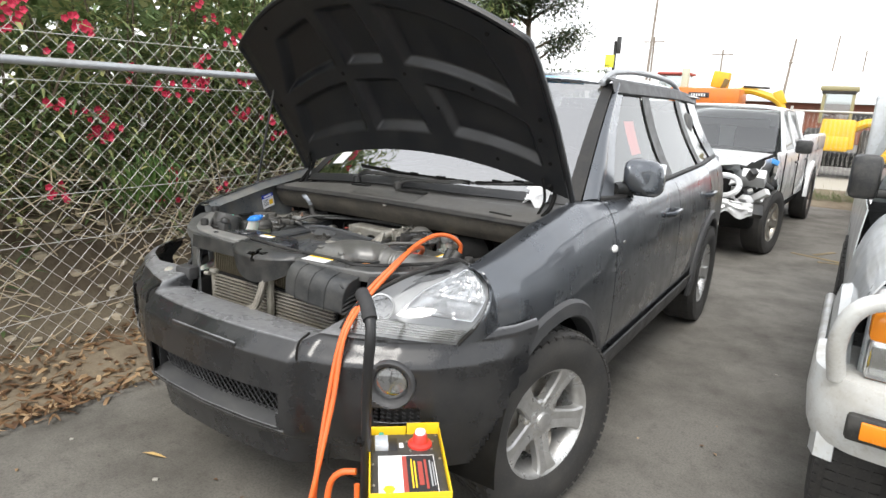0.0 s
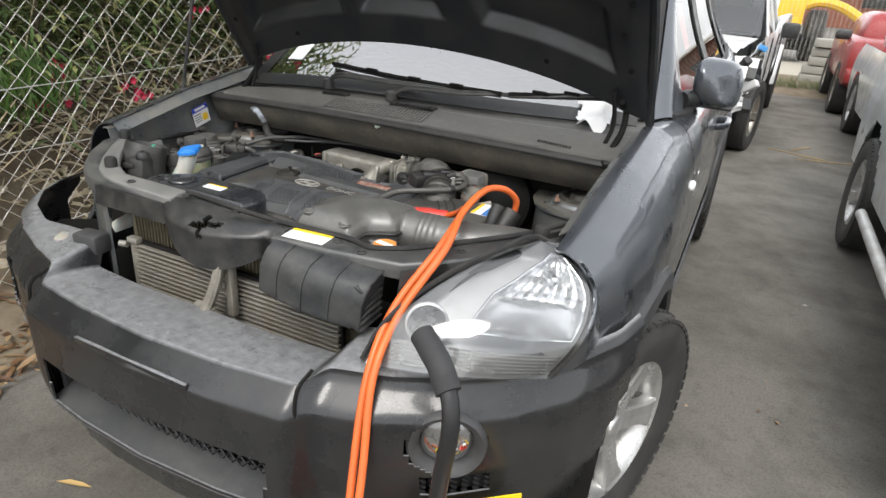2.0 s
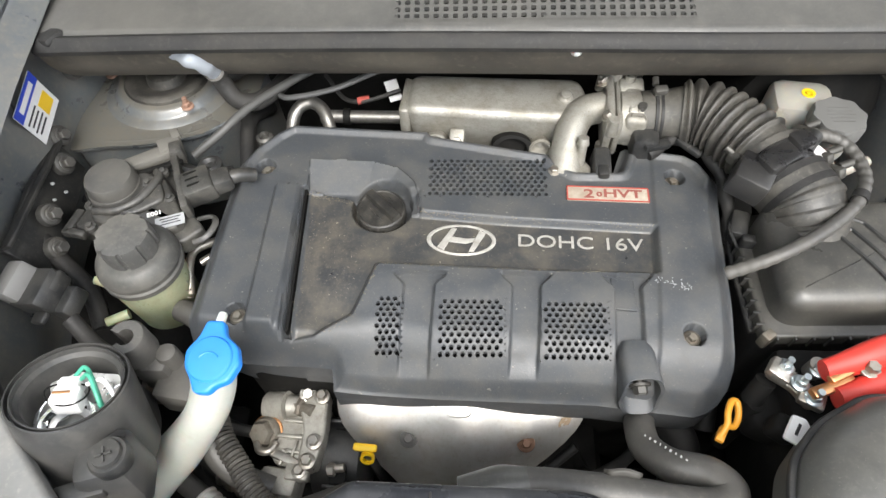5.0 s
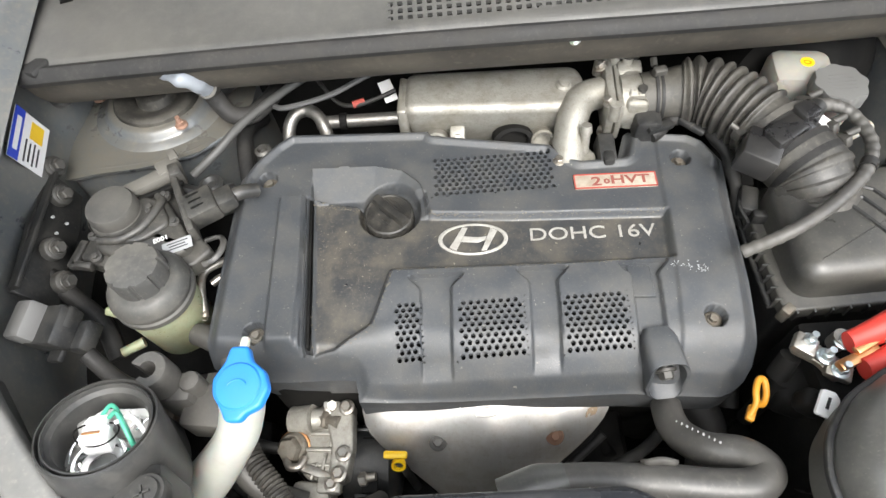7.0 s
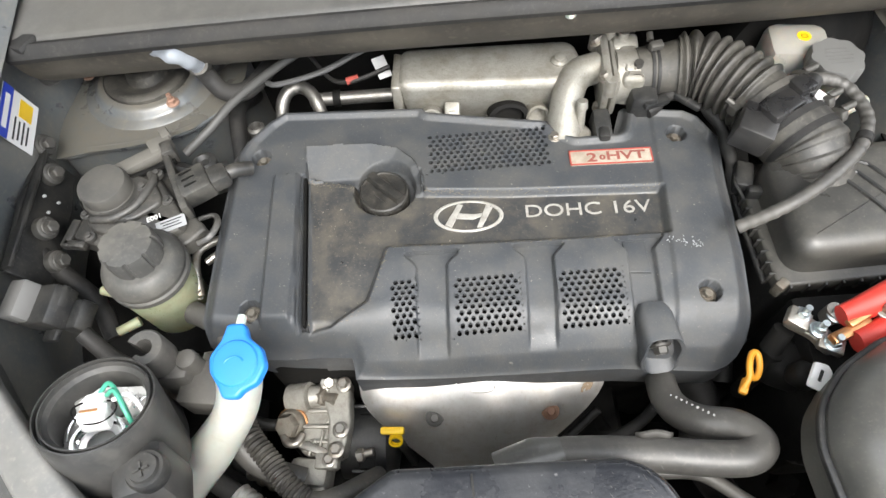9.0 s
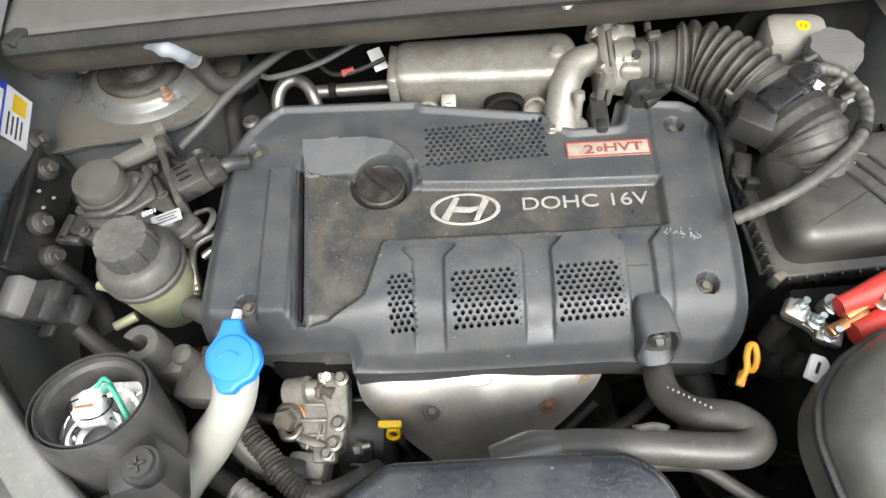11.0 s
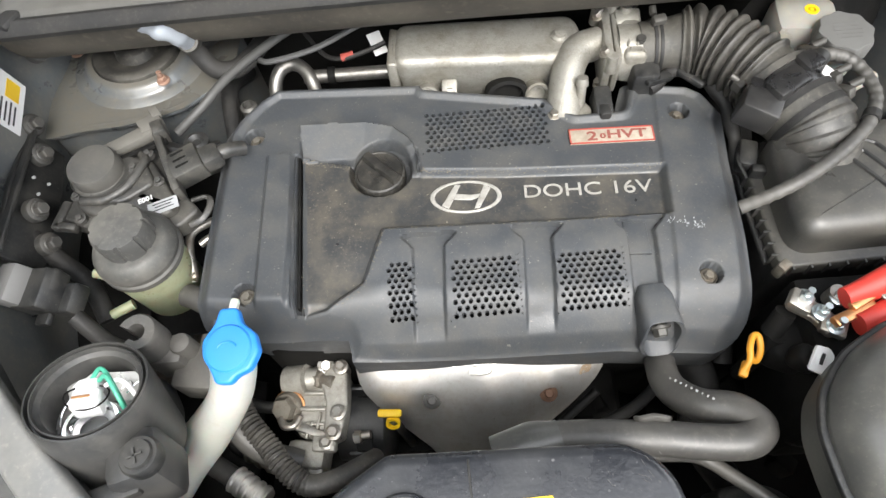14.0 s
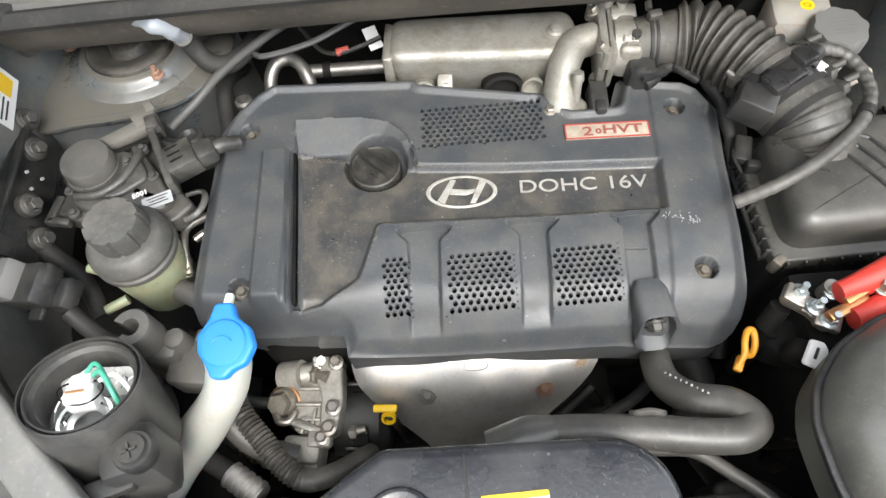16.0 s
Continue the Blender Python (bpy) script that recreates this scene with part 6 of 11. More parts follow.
def build_cover():
    step = 0.0017
    x0, x1, y0, y1 = -0.500, 0.206, 0.575, 1.030

    def spot(i, j):
        x, y = x0 + i * step, y0 + j * step
        return x - 0.050 * (y - 0.78), y - 0.045 * (x + 0.15)

    nx, ny = int((x1 - x0) / step), int((y1 - y0) / step)
    idx, v, f = {}, [], []

    def vert(i, j):
        if (i, j) not in idx:
            x, y = spot(i, j)
            idx[i, j] = len(v)
            v.append((x, y, cover_z(x, y)))
        return idx[i, j]
    cells = set()
    for i in range(nx):
        for j in range(ny):
            x, y = spot(i + 0.5, j + 0.5)
            if inside(COVER, x, y) and not any(a - 0.0015 < x < b + 0.0015 and c - 0.0015 < y < d + 0.0015 for a, b, c, d, _, _ in GRILLES):
                cells.add((i, j))
    for i, j in sorted(cells):
        f.append((vert(i, j), vert(i + 1, j), vert(i + 1, j + 1), vert(i, j + 1)))
    edge = {}
    for i, j in cells:
        for q in ((i, j), (i + 1, j), (i + 1, j + 1), (i, j + 1)):
            edge[q] = edge.get(q, 0) + 1
    for q, count in edge.items():
        x, y, z = v[idx[q]]
        if count < 4 and not any(a - 0.004 < x < b + 0.004 and c - 0.004 < y < d + 0.004 for a, b, c, d, _, _ in GRILLES):
            best = None
            for s in range(len(COVER)):
                a, b = Vector(COVER[s - 1]), Vector(COVER[s])
                p = Vector((x, y))
                t = max(0.0, min(1.0, (p - a).dot(b - a) / (b - a).length_squared))
                n = a + (b - a) * t
                if best is None or (n - p).length < best[0]:
                    best = ((n - p).length, n)
            v[idx[q]] = (best[1].x, best[1].y, cover_z(best[1].x, best[1].y))
    form = Form().add(v, f)
    # skirt along the outline
    rings = []
    k = len(COVER)
    fine = []
    for q in range(k):
        a, b = Vector(COVER[q]), Vector(COVER[(q + 1) % k])
        n = max(1, int((b - a).length / 0.01))
        fine += [a + (b - a) * (s / n) for s in range(n)]
    fine.append(fine[0])
    for drop in (-0.0005, 0.004, 0.045):
        rings.append([(p.x, p.y, cover_z(p.x, p.y) - drop) for p in fine])
    form.rings(rings, cap=False, closed=False)
    return form


cover = part("engine_cover", build_cover(), [COVERMAT, RECESSMAT], car, "dusty dark grey plastic engine cover with vents and lettering", angle=70)
for face in cover.data.polygons:
    x, y = face.center.x, face.center.y
    if inside(RECESS, x, y) and edge_distance(RECESS, x, y) > 0.006 and not inside(SCOOP, x, y):
        face.material_index = 1
for a, b, c, d, nx, ny in GRILLES:
    part("vent_grille", perforated(a - 0.001, b + 0.001, c - 0.001, d + 0.001, nx, ny, 0.00305 if nx == 18 else 0.00275, lambda x, y: cover_z(x, y) + 0.0002, 0.006), COVERMAT, cover, angle=30, clean=True)
BOLTMAT = material("weathered_bolt", (0.17, 0.16, 0.14), (0.27, 0.25, 0.21), rough=0.55, metal=0.5, scale=300, patch=60, dirt=(0.12, 0.09, 0.06), dirt_amount=0.6)
gap_z = cover_z(-0.359, 0.78)
# solid black strip draws the shade inside the slot
part("slot_shade", Form().box((-0.359, 0.778, gap_z + 0.0085), (0.0034, 0.212, 0.010), 0.001, (0, 0, 2.75)), DARK, cover, "black strip laid in the slot beside the raised block for its shade")
for bx, by in BOLTS:
    bf = Form().lathe(pose(bx, by, cover_z(bx, by)), [(0.0105, -0.002), (0.0105, 0.003), (0.009, 0.0045), (0.0085, 0.003)], 20)
    hexbolt(bf, (bx, by, cover_z(bx, by) + 0.002), 0.0052, 0.008, washer=1.35)
    part("cover_bolt", bf, BOLTMAT, cover, "rusty cover bolt in a rubber seat")
cm = pose(-0.2606, 0.8555, 0.843)
CAPMAT = material("grimy_black_cap", (0.014, 0.014, 0.0138), (0.022, 0.0215, 0.020), rough=0.5, scale=260, patch=40, bump=0.12, dirt=(0.10, 0.09, 0.072), dirt_amount=0.45, spec=0.6, specks=(0.26, 0.23, 0.18))
oil = Form().rings([[cm @ Vector((r * (1 + rim * 0.012 * math.cos(24 * a)) * math.cos(a), r * (1 + rim * 0.012 * math.cos(24 * a)) * math.sin(a), z)) for a in np.linspace(0, 2 * math.pi, 145)[:-1]]
                    for r, z, rim in ((0.0325, -0.010, 1), (0.0330, 0.006, 1), (0.0318, 0.0100, 0.5), (0.0300, 0.0112, 0), (0.0285, 0.0096, 0), (0.001, 0.0090, 0))])
ocap = part("oil_filler_cap", oil, CAPMAT, cover, "round grimy black oil filler cap with a grip bar")
gm = cm @ pose(0.003, 0.003, 0.009, 0, 0, -46)
grip = Form().rings([[gm @ Vector((x, y * k, z)) for x, y, z in ((-0.029, -0.007, 0), (0.029, -0.007, 0), (0.0305, 0.0, 0), (0.029, 0.007, 0), (-0.029, 0.007, 0), (-0.0305, 0.0, 0))] for k in (1.0,)] +
                    [[gm @ Vector((x * 0.96, y * k, z)) for x, y in ((-0.029, -0.007), (0.029, -0.007), (0.0305, 0.0), (0.029, 0.007), (-0.029, 0.007), (-0.0305, 0.0))] for k, z in ((0.9, 0.0075), (0.7, 0.0095))])
part("grip", grip, CAPMAT, ocap)
for x, y, w in ((-0.008, 0.0125, 0.020), (-0.004, 0.0165, 0.014), (0.004, -0.0145, 0.022)):
    part("embossed_mark", Form().box(tuple(gm @ Vector((x, y, 0.0006))), (w, 0.0018, 0.0016), 0.0005, (0, 0, -46)), CAPMAT, ocap)
ex, ey = -0.1535, 0.809
ell = Form().lathe(pose(ex, ey, cover_z(ex, ey), 0, 0, -2) @ Matrix.Diagonal((1.36, 0.72, 1, 1)), [(0.0325, 0.0), (0.0325, 0.0020), (0.0312, 0.0026), (0.0292, 0.0024), (0.0285, 0.001)], 56, cap=False)
emblem = part("emblem", ell, SILVERLET, cover, "oval silver emblem")
em = pose(ex, ey, cover_z(ex, ey) + 0.0006, 0, 0, -2)
part("emblem_ground", Form().lathe(em @ Matrix.Diagonal((1.36, 0.72, 1, 1)), [(0.029, -0.0008), (0.029, 0.0002), (0.001, 0.0004)], 40), RECESSMAT, emblem)
bar = Form()
bar.prism([(-0.0300, -0.0120), (-0.0215, -0.0165), (-0.0065, 0.0170), (-0.0130, 0.0185)], 0, 0.0018, 0.0006, em)
bar.prism([(0.0100, -0.0175), (0.0165, -0.0172), (0.0310, 0.0115), (0.0230, 0.0160)], 0, 0.0018, 0.0006, em)
bar.prism([(-0.0150, -0.0035), (-0.006, -0.0045), (0.006, -0.0055), (0.0155, -0.0020), (0.0175, 0.0035), (0.008, 0.0020), (-0.004, 0.0035), (-0.0125, 0.0045)], 0.0, 0.0016, 0.0005, em)
part("emblem_bar", bar, SILVERLET, emblem)
part("lettering", lettering("DOHC 16V", 0.0262, pose(-0.004, 0.8065, cover_z(-0.02, 0.80) + 0.0004, 0, 0, -2), 0.0006, wide=1.24), SILVERLET, cover, "silver raised lettering DOHC 16V")
bz = cover_z(0.036, 0.874) + 0.0012
plate = Form().box((0.0365, 0.8765, bz), (0.106, 0.0235, 0.0024), 0.0008, (0, 0, -2))
badge2 = part("badge_plate", plate, LABELPALE, cover, "worn cream badge with a red border")
for dx, dy, sx, sy in ((0, 0.0108, 0.106, 0.0018), (0, -0.0108, 0.106, 0.0018), (-0.0521, 0, 0.0018, 0.0225), (0.0521, 0, 0.0018, 0.0225)):
    part("badge_border", Form().box((0.0365 + dx + dy * 0.035, 0.8765 + dy - dx * 0.035, bz + 0.0013), (sx, sy, 0.001), 0, (0, 0, -2)), LABELRED, badge2)
REDINK = material("dark_red_letters", (0.20, 0.05, 0.04), (0.28, 0.10, 0.08), rough=0.5, patch=80)
for text, size, dx, dy in (("2", 0.0195, -0.0245, -0.0012), ("0", 0.0105, -0.0110, -0.0015), ("HVT", 0.0185, 0.0190, 0.0004)):
    part("badge_lettering", lettering(text, size, pose(0.0365 + dx, 0.8765 + dy - dx * 0.035, bz + 0.0014, 0, 0, -2), 0.0003, wide=1.42, bold=0.0004), REDINK, badge2)
# hood over the front bolt: a tube of rounded-square section, open towards the front
la, lb2 = Vector((0.0475, 0.668, 0.838)), Vector((0.0525, 0.616, 0.824))
ld = (lb2 - la).normalized()
lu = Vector((1, 0.05, 0)).normalized()
lv = lu.cross(ld).normalized() * -1


def hood_ring(t, w, h, lean=0.0):
    c = la.lerp(lb2, t)
    return [c - ld * (lean * math.sin(a)) + lu * (w * math.copysign(abs(math.cos(a)) ** 0.5, math.cos(a))) + lv * (h * math.copysign(abs(math.sin(a)) ** 0.5, math.sin(a))) for a in np.linspace(0, 2 * math.pi, 33)[:-1]]


lug = Form().rings([hood_ring(t, w, h, 0.017 * smooth(0.3, 1.0, t)) for t, w, h in ((-0.15, 0.014, 0.012), (0.0, 0.0185, 0.017), (0.12, 0.0205, 0.0195), (0.5, 0.0220, 0.0225), (0.94, 0.0235, 0.0255), (1.0, 0.0233, 0.0257), (1.0, 0.0195, 0.0215), (0.45, 0.018, 0.019), (0.40, 0.001, 0.001))], cap=True)
lugp = part("lifting_lug", lug, COVERMAT, cover, "moulded hood over a bolt at the front of the cover", angle=50)
part("lug_bolt", hexbolt(Form().cyl(la.lerp(lb2, 0.45), la.lerp(lb2, 0.95), 0.0065, n=14), tuple(la.lerp(lb2, 0.72)), 0.0085, 0.012, tuple(ld)), DARKZINC, lugp)
part("shallow_step", Form().prism([(0.026, 0.712), (0.054, 0.710), (0.055, 0.752), (0.028, 0.754)], cover_z(0.04, 0.73) - 0.002, cover_z(0.04, 0.73) + 0.002, 0.0015), COVERMAT, cover)
crust = Form()
for line_, share, spread in (([(-0.205, 0.848), (-0.10, 0.838), (0.095, 0.8275)], 130, 0.0014), ([(-0.253, 0.767), (-0.06, 0.760), (0.088, 0.757)], 80, 0.0012), ([(-0.352, 0.664), (-0.345, 0.884)], 24, 0.003), ([(-0.255, 0.767), (-0.280, 0.700), (-0.322, 0.669)], 40, 0.0014),
                             ([(-0.36, 0.880), (-0.29, 0.866)], 45, 0.0018)):
    path = spline([(*p, 0) for p in line_], 8) if len(line_) > 2 else [Vector((*p, 0)) for p in line_]
    for _ in range(share):
        t = rng4.random() ** 1.3 * (len(path) - 1.001)
        p = path[int(t)].lerp(path[int(t) + 1], t % 1)
        x, y = p.x + rng4.gauss(0, spread), p.y + rng4.gauss(0, spread)
        crust.box((x, y, cover_z(x, y) + 0.0002), (rng4.uniform(0.0006, 0.0028), rng4.uniform(0.0004, 0.0011), 0.0005), 0, (0, 0, rng4.uniform(-25, 25)))
tagged(part("dust_crust", crust, material("tan_dust_crust", (0.115, 0.102, 0.080), (0.19, 0.168, 0.130), rough=0.9, scale=400, patch=90), cover), "crumbs of dry tan dust along the edges", kind="stuff")
scuff = Form()
for _ in range(34):
    x = 0.078 + rng4.uniform(0, 0.04)
    y = 0.748 - 0.3 * (x - 0.078) + rng4.gauss(0, 0.0035)
    scuff.box((x, y, cover_z(x, y) + 0.0003), (rng4.uniform(0.0006, 0.0035), rng4.uniform(0.0004, 0.0011), 0.0004), 0, (0, 0, rng4.uniform(0, 180)))
tagged(part("paint_flecks", scuff, LABELGREY, cover), "white scuff marks", kind="stuff")

# intake manifold and throttle body
PLENUM = softened([(-0.238, 1.000), (-0.010, 0.983), (0.022, 1.020), (0.014, 1.066), (-0.232, 1.076)], 0.020, 6)
man = Form().prism(PLENUM, 0.800, 0.894, 0.013, seg=5, low=1.9)
man.prism(softened([(-0.246, 1.002), (-0.232, 1.000), (-0.226, 1.066), (-0.240, 1.072)], 0.005, 3), 0.80, 0.889, 0.004)
plenum = part("intake_plenum", man, CAST, car, "dusty cast aluminium intake plenum")
for x, y, r, h in ((-0.193, 0.985, 0.0165, 0.02), (-0.045, 0.975, 0.017, 0.015)):
    part("boss", Form().lathe(pose(x, y, 0.842, 56, 0, 0), [(r, -0.03), (r, 0.018), (r * 0.86, 0.020), (r * 0.74, 0.019), (r * 0.72, 0.002), (0.001, 0.001)], 22), CAST, plenum)
part("square_boss", Form().box((-0.163, 0.984, 0.852), (0.022, 0.026, 0.020), 0.004, (35, 0, -4)).lathe(pose(-0.163, 0.972, 0.858, 55, 0, 0), [(0.007, -0.002), (0.007, 0.004), (0.004, 0.005)], 6), CAST, plenum)
part("port", Form().lathe(pose(-0.085, 0.975, 0.846, 58, 0, 0) @ Matrix.Diagonal((1.5, 1, 1, 1)), [(0.019, -0.02), (0.019, 0.012), (0.014, 0.013), (0.013, 0.0), (0.001, -0.001)], 24), DARK, plenum, "dark oval intake port")
part("boss", Form().lathe(pose(-0.0115, 1.0225, 0.893), [(0.0125, -0.01), (0.0120, 0.003), (0.008, 0.005), (0.0075, 0.009), (0.004, 0.010)], 18), CAST, plenum)
elb = Form()
elb.tube([(-0.014, 0.925, 0.845), (-0.012, 0.948, 0.864), (-0.004, 0.978, 0.880), (0.012, 1.002, 0.886), (0.040, 1.012, 0.886)], lambda q: 0.0235 - 0.002 * smooth(0.0, 0.05, q), n=22, steps=7)
elb.prism(softened([(-0.042, 0.905), (0.012, 0.902), (0.022, 0.925), (0.010, 0.944), (-0.036, 0.940)], 0.006, 4), 0.82, 0.860, 0.006)
elb.cyl((0.004, 0.928, 0.85), (0.006, 0.940, 0.888), 0.0075, 0.0060, n=12)
elb.cyl((0.006, 0.940, 0.888), (0.006, 0.943, 0.898), 0.0085, 0.007, n=12)
elbow = part("idle_air_elbow", elb, CAST, car, "cast aluminium elbow beside the throttle body")
part("elbow_plug", Form().box((0.034, 0.930, 0.856), (0.024, 0.044, 0.034), 0.006, (12, 0, 0)).box((0.034, 0.912, 0.862), (0.016, 0.02, 0.02), 0.004), PLASTIC, elbow)
part("base_bolt", hexbolt(Form(), (-0.030, 0.918, 0.858), 0.006, 0.008), STEEL, elbow)
tb = Form()
tb.box((0.046, 1.006, 0.878), (0.012, 0.092, 0.070), 0.005, (0, 0, -5))
tb.box((0.058, 1.004, 0.876), (0.009, 0.086, 0.064), 0.004, (0, 0, -5))
tb.lathe(pose(0.060, 1.000, 0.878, 0, 90, -5), [(0.036, 0.0), (0.036, 0.030), (0.033, 0.033), (0.033, 0.040)], 32)
tb.prism(softened([(0.062, 0.966), (0.092, 0.962), (0.096, 1.030), (0.066, 1.036)], 0.008, 4), 0.86, 0.908, 0.008)
tb.box((0.078, 1.036, 0.898), (0.034, 0.022, 0.026), 0.004, (20, 0, 0))
for x, y, z, r in ((0.040, 1.046, 0.910, 0.0085), (0.060, 1.050, 0.912, 0.010), (0.076, 1.040, 0.914, 0.008), (0.046, 0.962, 0.906, 0.008)):
    tb.cyl((x, y, z - 0.02), (x, y, z + 0.006), r, r * 0.9, n=14)
for q in range(4):
    tb.box((0.070 + 0.006 * q, 0.9875 + 0.004 * (q % 2), 0.9095), (0.003, 0.018 - 0.003 * (q % 2), 0.005), 0.001, (0, 0, -12))
thr = part("throttle_body", tb, CAST, car, "cast aluminium throttle body")
for y, z in ((0.972, 0.906), (1.038, 0.906), (0.972, 0.850), (1.042, 0.850)):
    part("flange_screw", hexbolt(Form(), (0.040, y, z), 0.006, 0.010, (-0.5, 0, 1)), STEEL, thr)
part("sensor", Form().box((0.092, 0.962, 0.872), (0.036, 0.045, 0.040), 0.008, (0, 0, -5)).cyl((0.085, 0.985, 0.90), (0.085, 0.985, 0.916), 0.006, n=12), PLASTIC, thr, "black throttle position sensor")
lever = Form().tube([(0.052, 1.062, 0.905), (0.062, 1.075, 0.915), (0.085, 1.072, 0.912), (0.092, 1.052, 0.905)], 0.005, n=8)
lever.lathe(pose(0.068, 1.066, 0.905, 0, 80, 0), [(0.020, 0), (0.020, 0.006), (0.004, 0.007)], 20)
part("throttle_lever", lever, STEEL, thr)

# intake pipe: clamp, ribbed bellows, flow meter, collar
pipe = part("intake_hose", Form().tube([(0.092, 0.998, 0.882), (0.118, 0.997, 0.886), (0.150, 0.994, 0.891)], lambda q: 0.0345 + 0.003 * smooth(0.03, 0.055, q), n=30, steps=8), RIBRUBBER, car, "short dusty rubber intake hose")
for x in (0.106, 0.113):
    part("clamp", Form().lathe(pose(x, 0.9975, 0.884, 0, 88, -3), [(0.0355, -0.0022), (0.0368, -0.0020), (0.0368, 0.0020), (0.0355, 0.0022)], 32, cap=False), RUBBER, pipe)
part("clamp_screw", Form().box((0.109, 1.004, 0.922), (0.018, 0.012, 0.016), 0.003, (10, 0, 8)).cyl((0.103, 1.012, 0.926), (0.103, 1.022, 0.930), 0.0045, n=10), DARKZINC, pipe)
BEL = [(0.143, 0.995, 0.891), (0.168, 0.989, 0.895), (0.188, 0.973, 0.897), (0.203, 0.955, 0.898), (0.218, 0.936, 0.898), (0.232, 0.914, 0.897)]
bell = Form().tube(BEL, lambda q: 0.0412 + 0.0058 * (abs(math.sin(math.pi * q / 0.0128)) ** 0.7 * 2 - 1) * smooth(0.0, 0.010, q) * (1 - smooth(0.108, 0.114, q)), n=32, steps=26)
bellows = part("intake_bellows", bell, RIBRUBBER, pipe, "ribbed rubber intake bellows", angle=180)
axis_a, axis_b = Vector((0.234, 0.912, 0.897)), Vector((0.264, 0.845, 0.889))
ad = (axis_b - axis_a).normalized()
aq = ad.to_track_quat("Z", "Y").to_matrix().to_4x4()


def along(t):
    return Matrix.Translation(axis_a.lerp(axis_b, t)) @ aq


METERMAT = material("smooth_black_meter", (0.012, 0.012, 0.013), (0.018, 0.018, 0.019), rough=0.32, patch=20, bump=0.03, dirt=(0.07, 0.066, 0.058), dirt_amount=0.3, spec=0.7)
maf = Form().lathe(along(0.0), [(0.0435, 0.0), (0.0445, 0.002), (0.0445, 0.040), (0.0435, 0.042)], 36, cap=False)
maf.box((0.1955, 0.860, 0.916), (0.044, 0.048, 0.036), 0.004, (0, 8, -30))
maf.box((0.226, 0.876, 0.930), (0.052, 0.030, 0.022), 0.005, (0, 0, 30))
maf.box((0.256, 0.900, 0.936), (0.028, 0.026, 0.022), 0.005, (0, 0, 24))
meter = part("air_flow_meter", maf, METERMAT, car, "smooth black air flow meter with plug")
col = Form().tube([axis_a.lerp(axis_b, 0.55), (0.262, 0.852, 0.889), (0.267, 0.838, 0.883), (0.271, 0.826, 0.868), (0.273, 0.818, 0.845)], lambda q: 0.0470 + 0.0018 * smooth(0.030, 0.033, q) - 0.0028 * (0.036 < q < 0.041) - 0.0028 * (0.049 < q < 0.053) + 0.0022 * smooth(0.056, 0.062, q), n=34, steps=22)
part("collar", col, RIBRUBBER, meter, "dusty rubber collar into the air box", angle=60)
for k, t in enumerate((0.02, 0.60, 0.90)):
    m = along(t)
    band = part("band", Form().lathe(m, [(0.0455, -0.0045), (0.0478, -0.0045), (0.0478, 0.0045), (0.0455, 0.0045)], 34, cap=False), RUBBER if k else RIBRUBBER, meter)
    side_p = axis_a.lerp(axis_b, t) + Vector((0.034, 0.016, 0.030))
    part("clip_screw", Form().box(tuple(side_p), (0.022, 0.012, 0.014), 0.003, (0, -30, -60)).cyl(tuple(side_p + Vector((0.004, 0.004, 0.004))), tuple(side_p + Vector((0.020, 0.010, 0.006))), 0.0048, n=10).tube([side_p + Vector((0.018, 0.010, 0.006)), side_p + Vector((0.024, 0.014, 0.004)), side_p + Vector((0.022, 0.018, -0.004))], 0.003, n=8), DARKZINC, band)
part("lower_clip", Form().box((0.188, 0.902, 0.905), (0.014, 0.014, 0.014), 0.003, (0, 0, 30)).cyl((0.186, 0.906, 0.91), (0.178, 0.912, 0.914), 0.0045, n=10), DARKZINC, meter)
wire = Form().tube([(0.268, 0.904, 0.930), (0.2765, 0.9145, 0.932), (0.3005, 0.914, 0.930), (0.320, 0.897, 0.926), (0.3265, 0.8625, 0.922), (0.315, 0.8335, 0.920), (0.2925, 0.8075, 0.920), (0.2465, 0.7735, 0.918), (0.196, 0.7485, 0.912), (0.150, 0.741, 0.888)], lambda q: 0.0076 + 0.0005 * math.sin(q * 520) + 0.0022 * (1 - smooth(0.012, 0.026, q)), n=14, steps=16)
part("wiring_conduit", wire, HOSEGREY, meter, "taped grey wiring conduit")
part("conduit_boot", Form().tube([(0.262, 0.896, 0.928), (0.268, 0.904, 0.932), (0.2765, 0.9135, 0.933)], 0.0115, n=14), PLASTIC, meter)
part("conduit_tape", Form().tube([(0.3145, 0.8335, 0.920), (0.308, 0.824, 0.920)], 0.0095, n=14), RUBBER, meter)
part("wiring_plug", Form().box((0.279, 0.893, 0.920), (0.020, 0.024, 0.016), 0.003, (0, 0, 30)), PAPER, meter)
loom_b = Form().tube([(0.095, 0.940, 0.868), (0.130, 0.962, 0.874), (0.160, 0.958, 0.872), (0.186, 0.925, 0.862), (0.196, 0.880, 0.845), (0.196, 0.83, 0.82)], lambda q: 0.009 + 0.0015 * math.sin(q * 130), n=12, steps=10)
part("engine_loom", loom_b, RUBBER, car, "taped black wiring loom beside the cover")
for p, rz in (((0.106, 0.946, 0.880), 20), ((0.150, 0.948, 0.876), -40)):
    part("loom_clip", Form().box(p, (0.040, 0.014, 0.010), 0.004, (0, 8, rz)), PLASTIC, car)

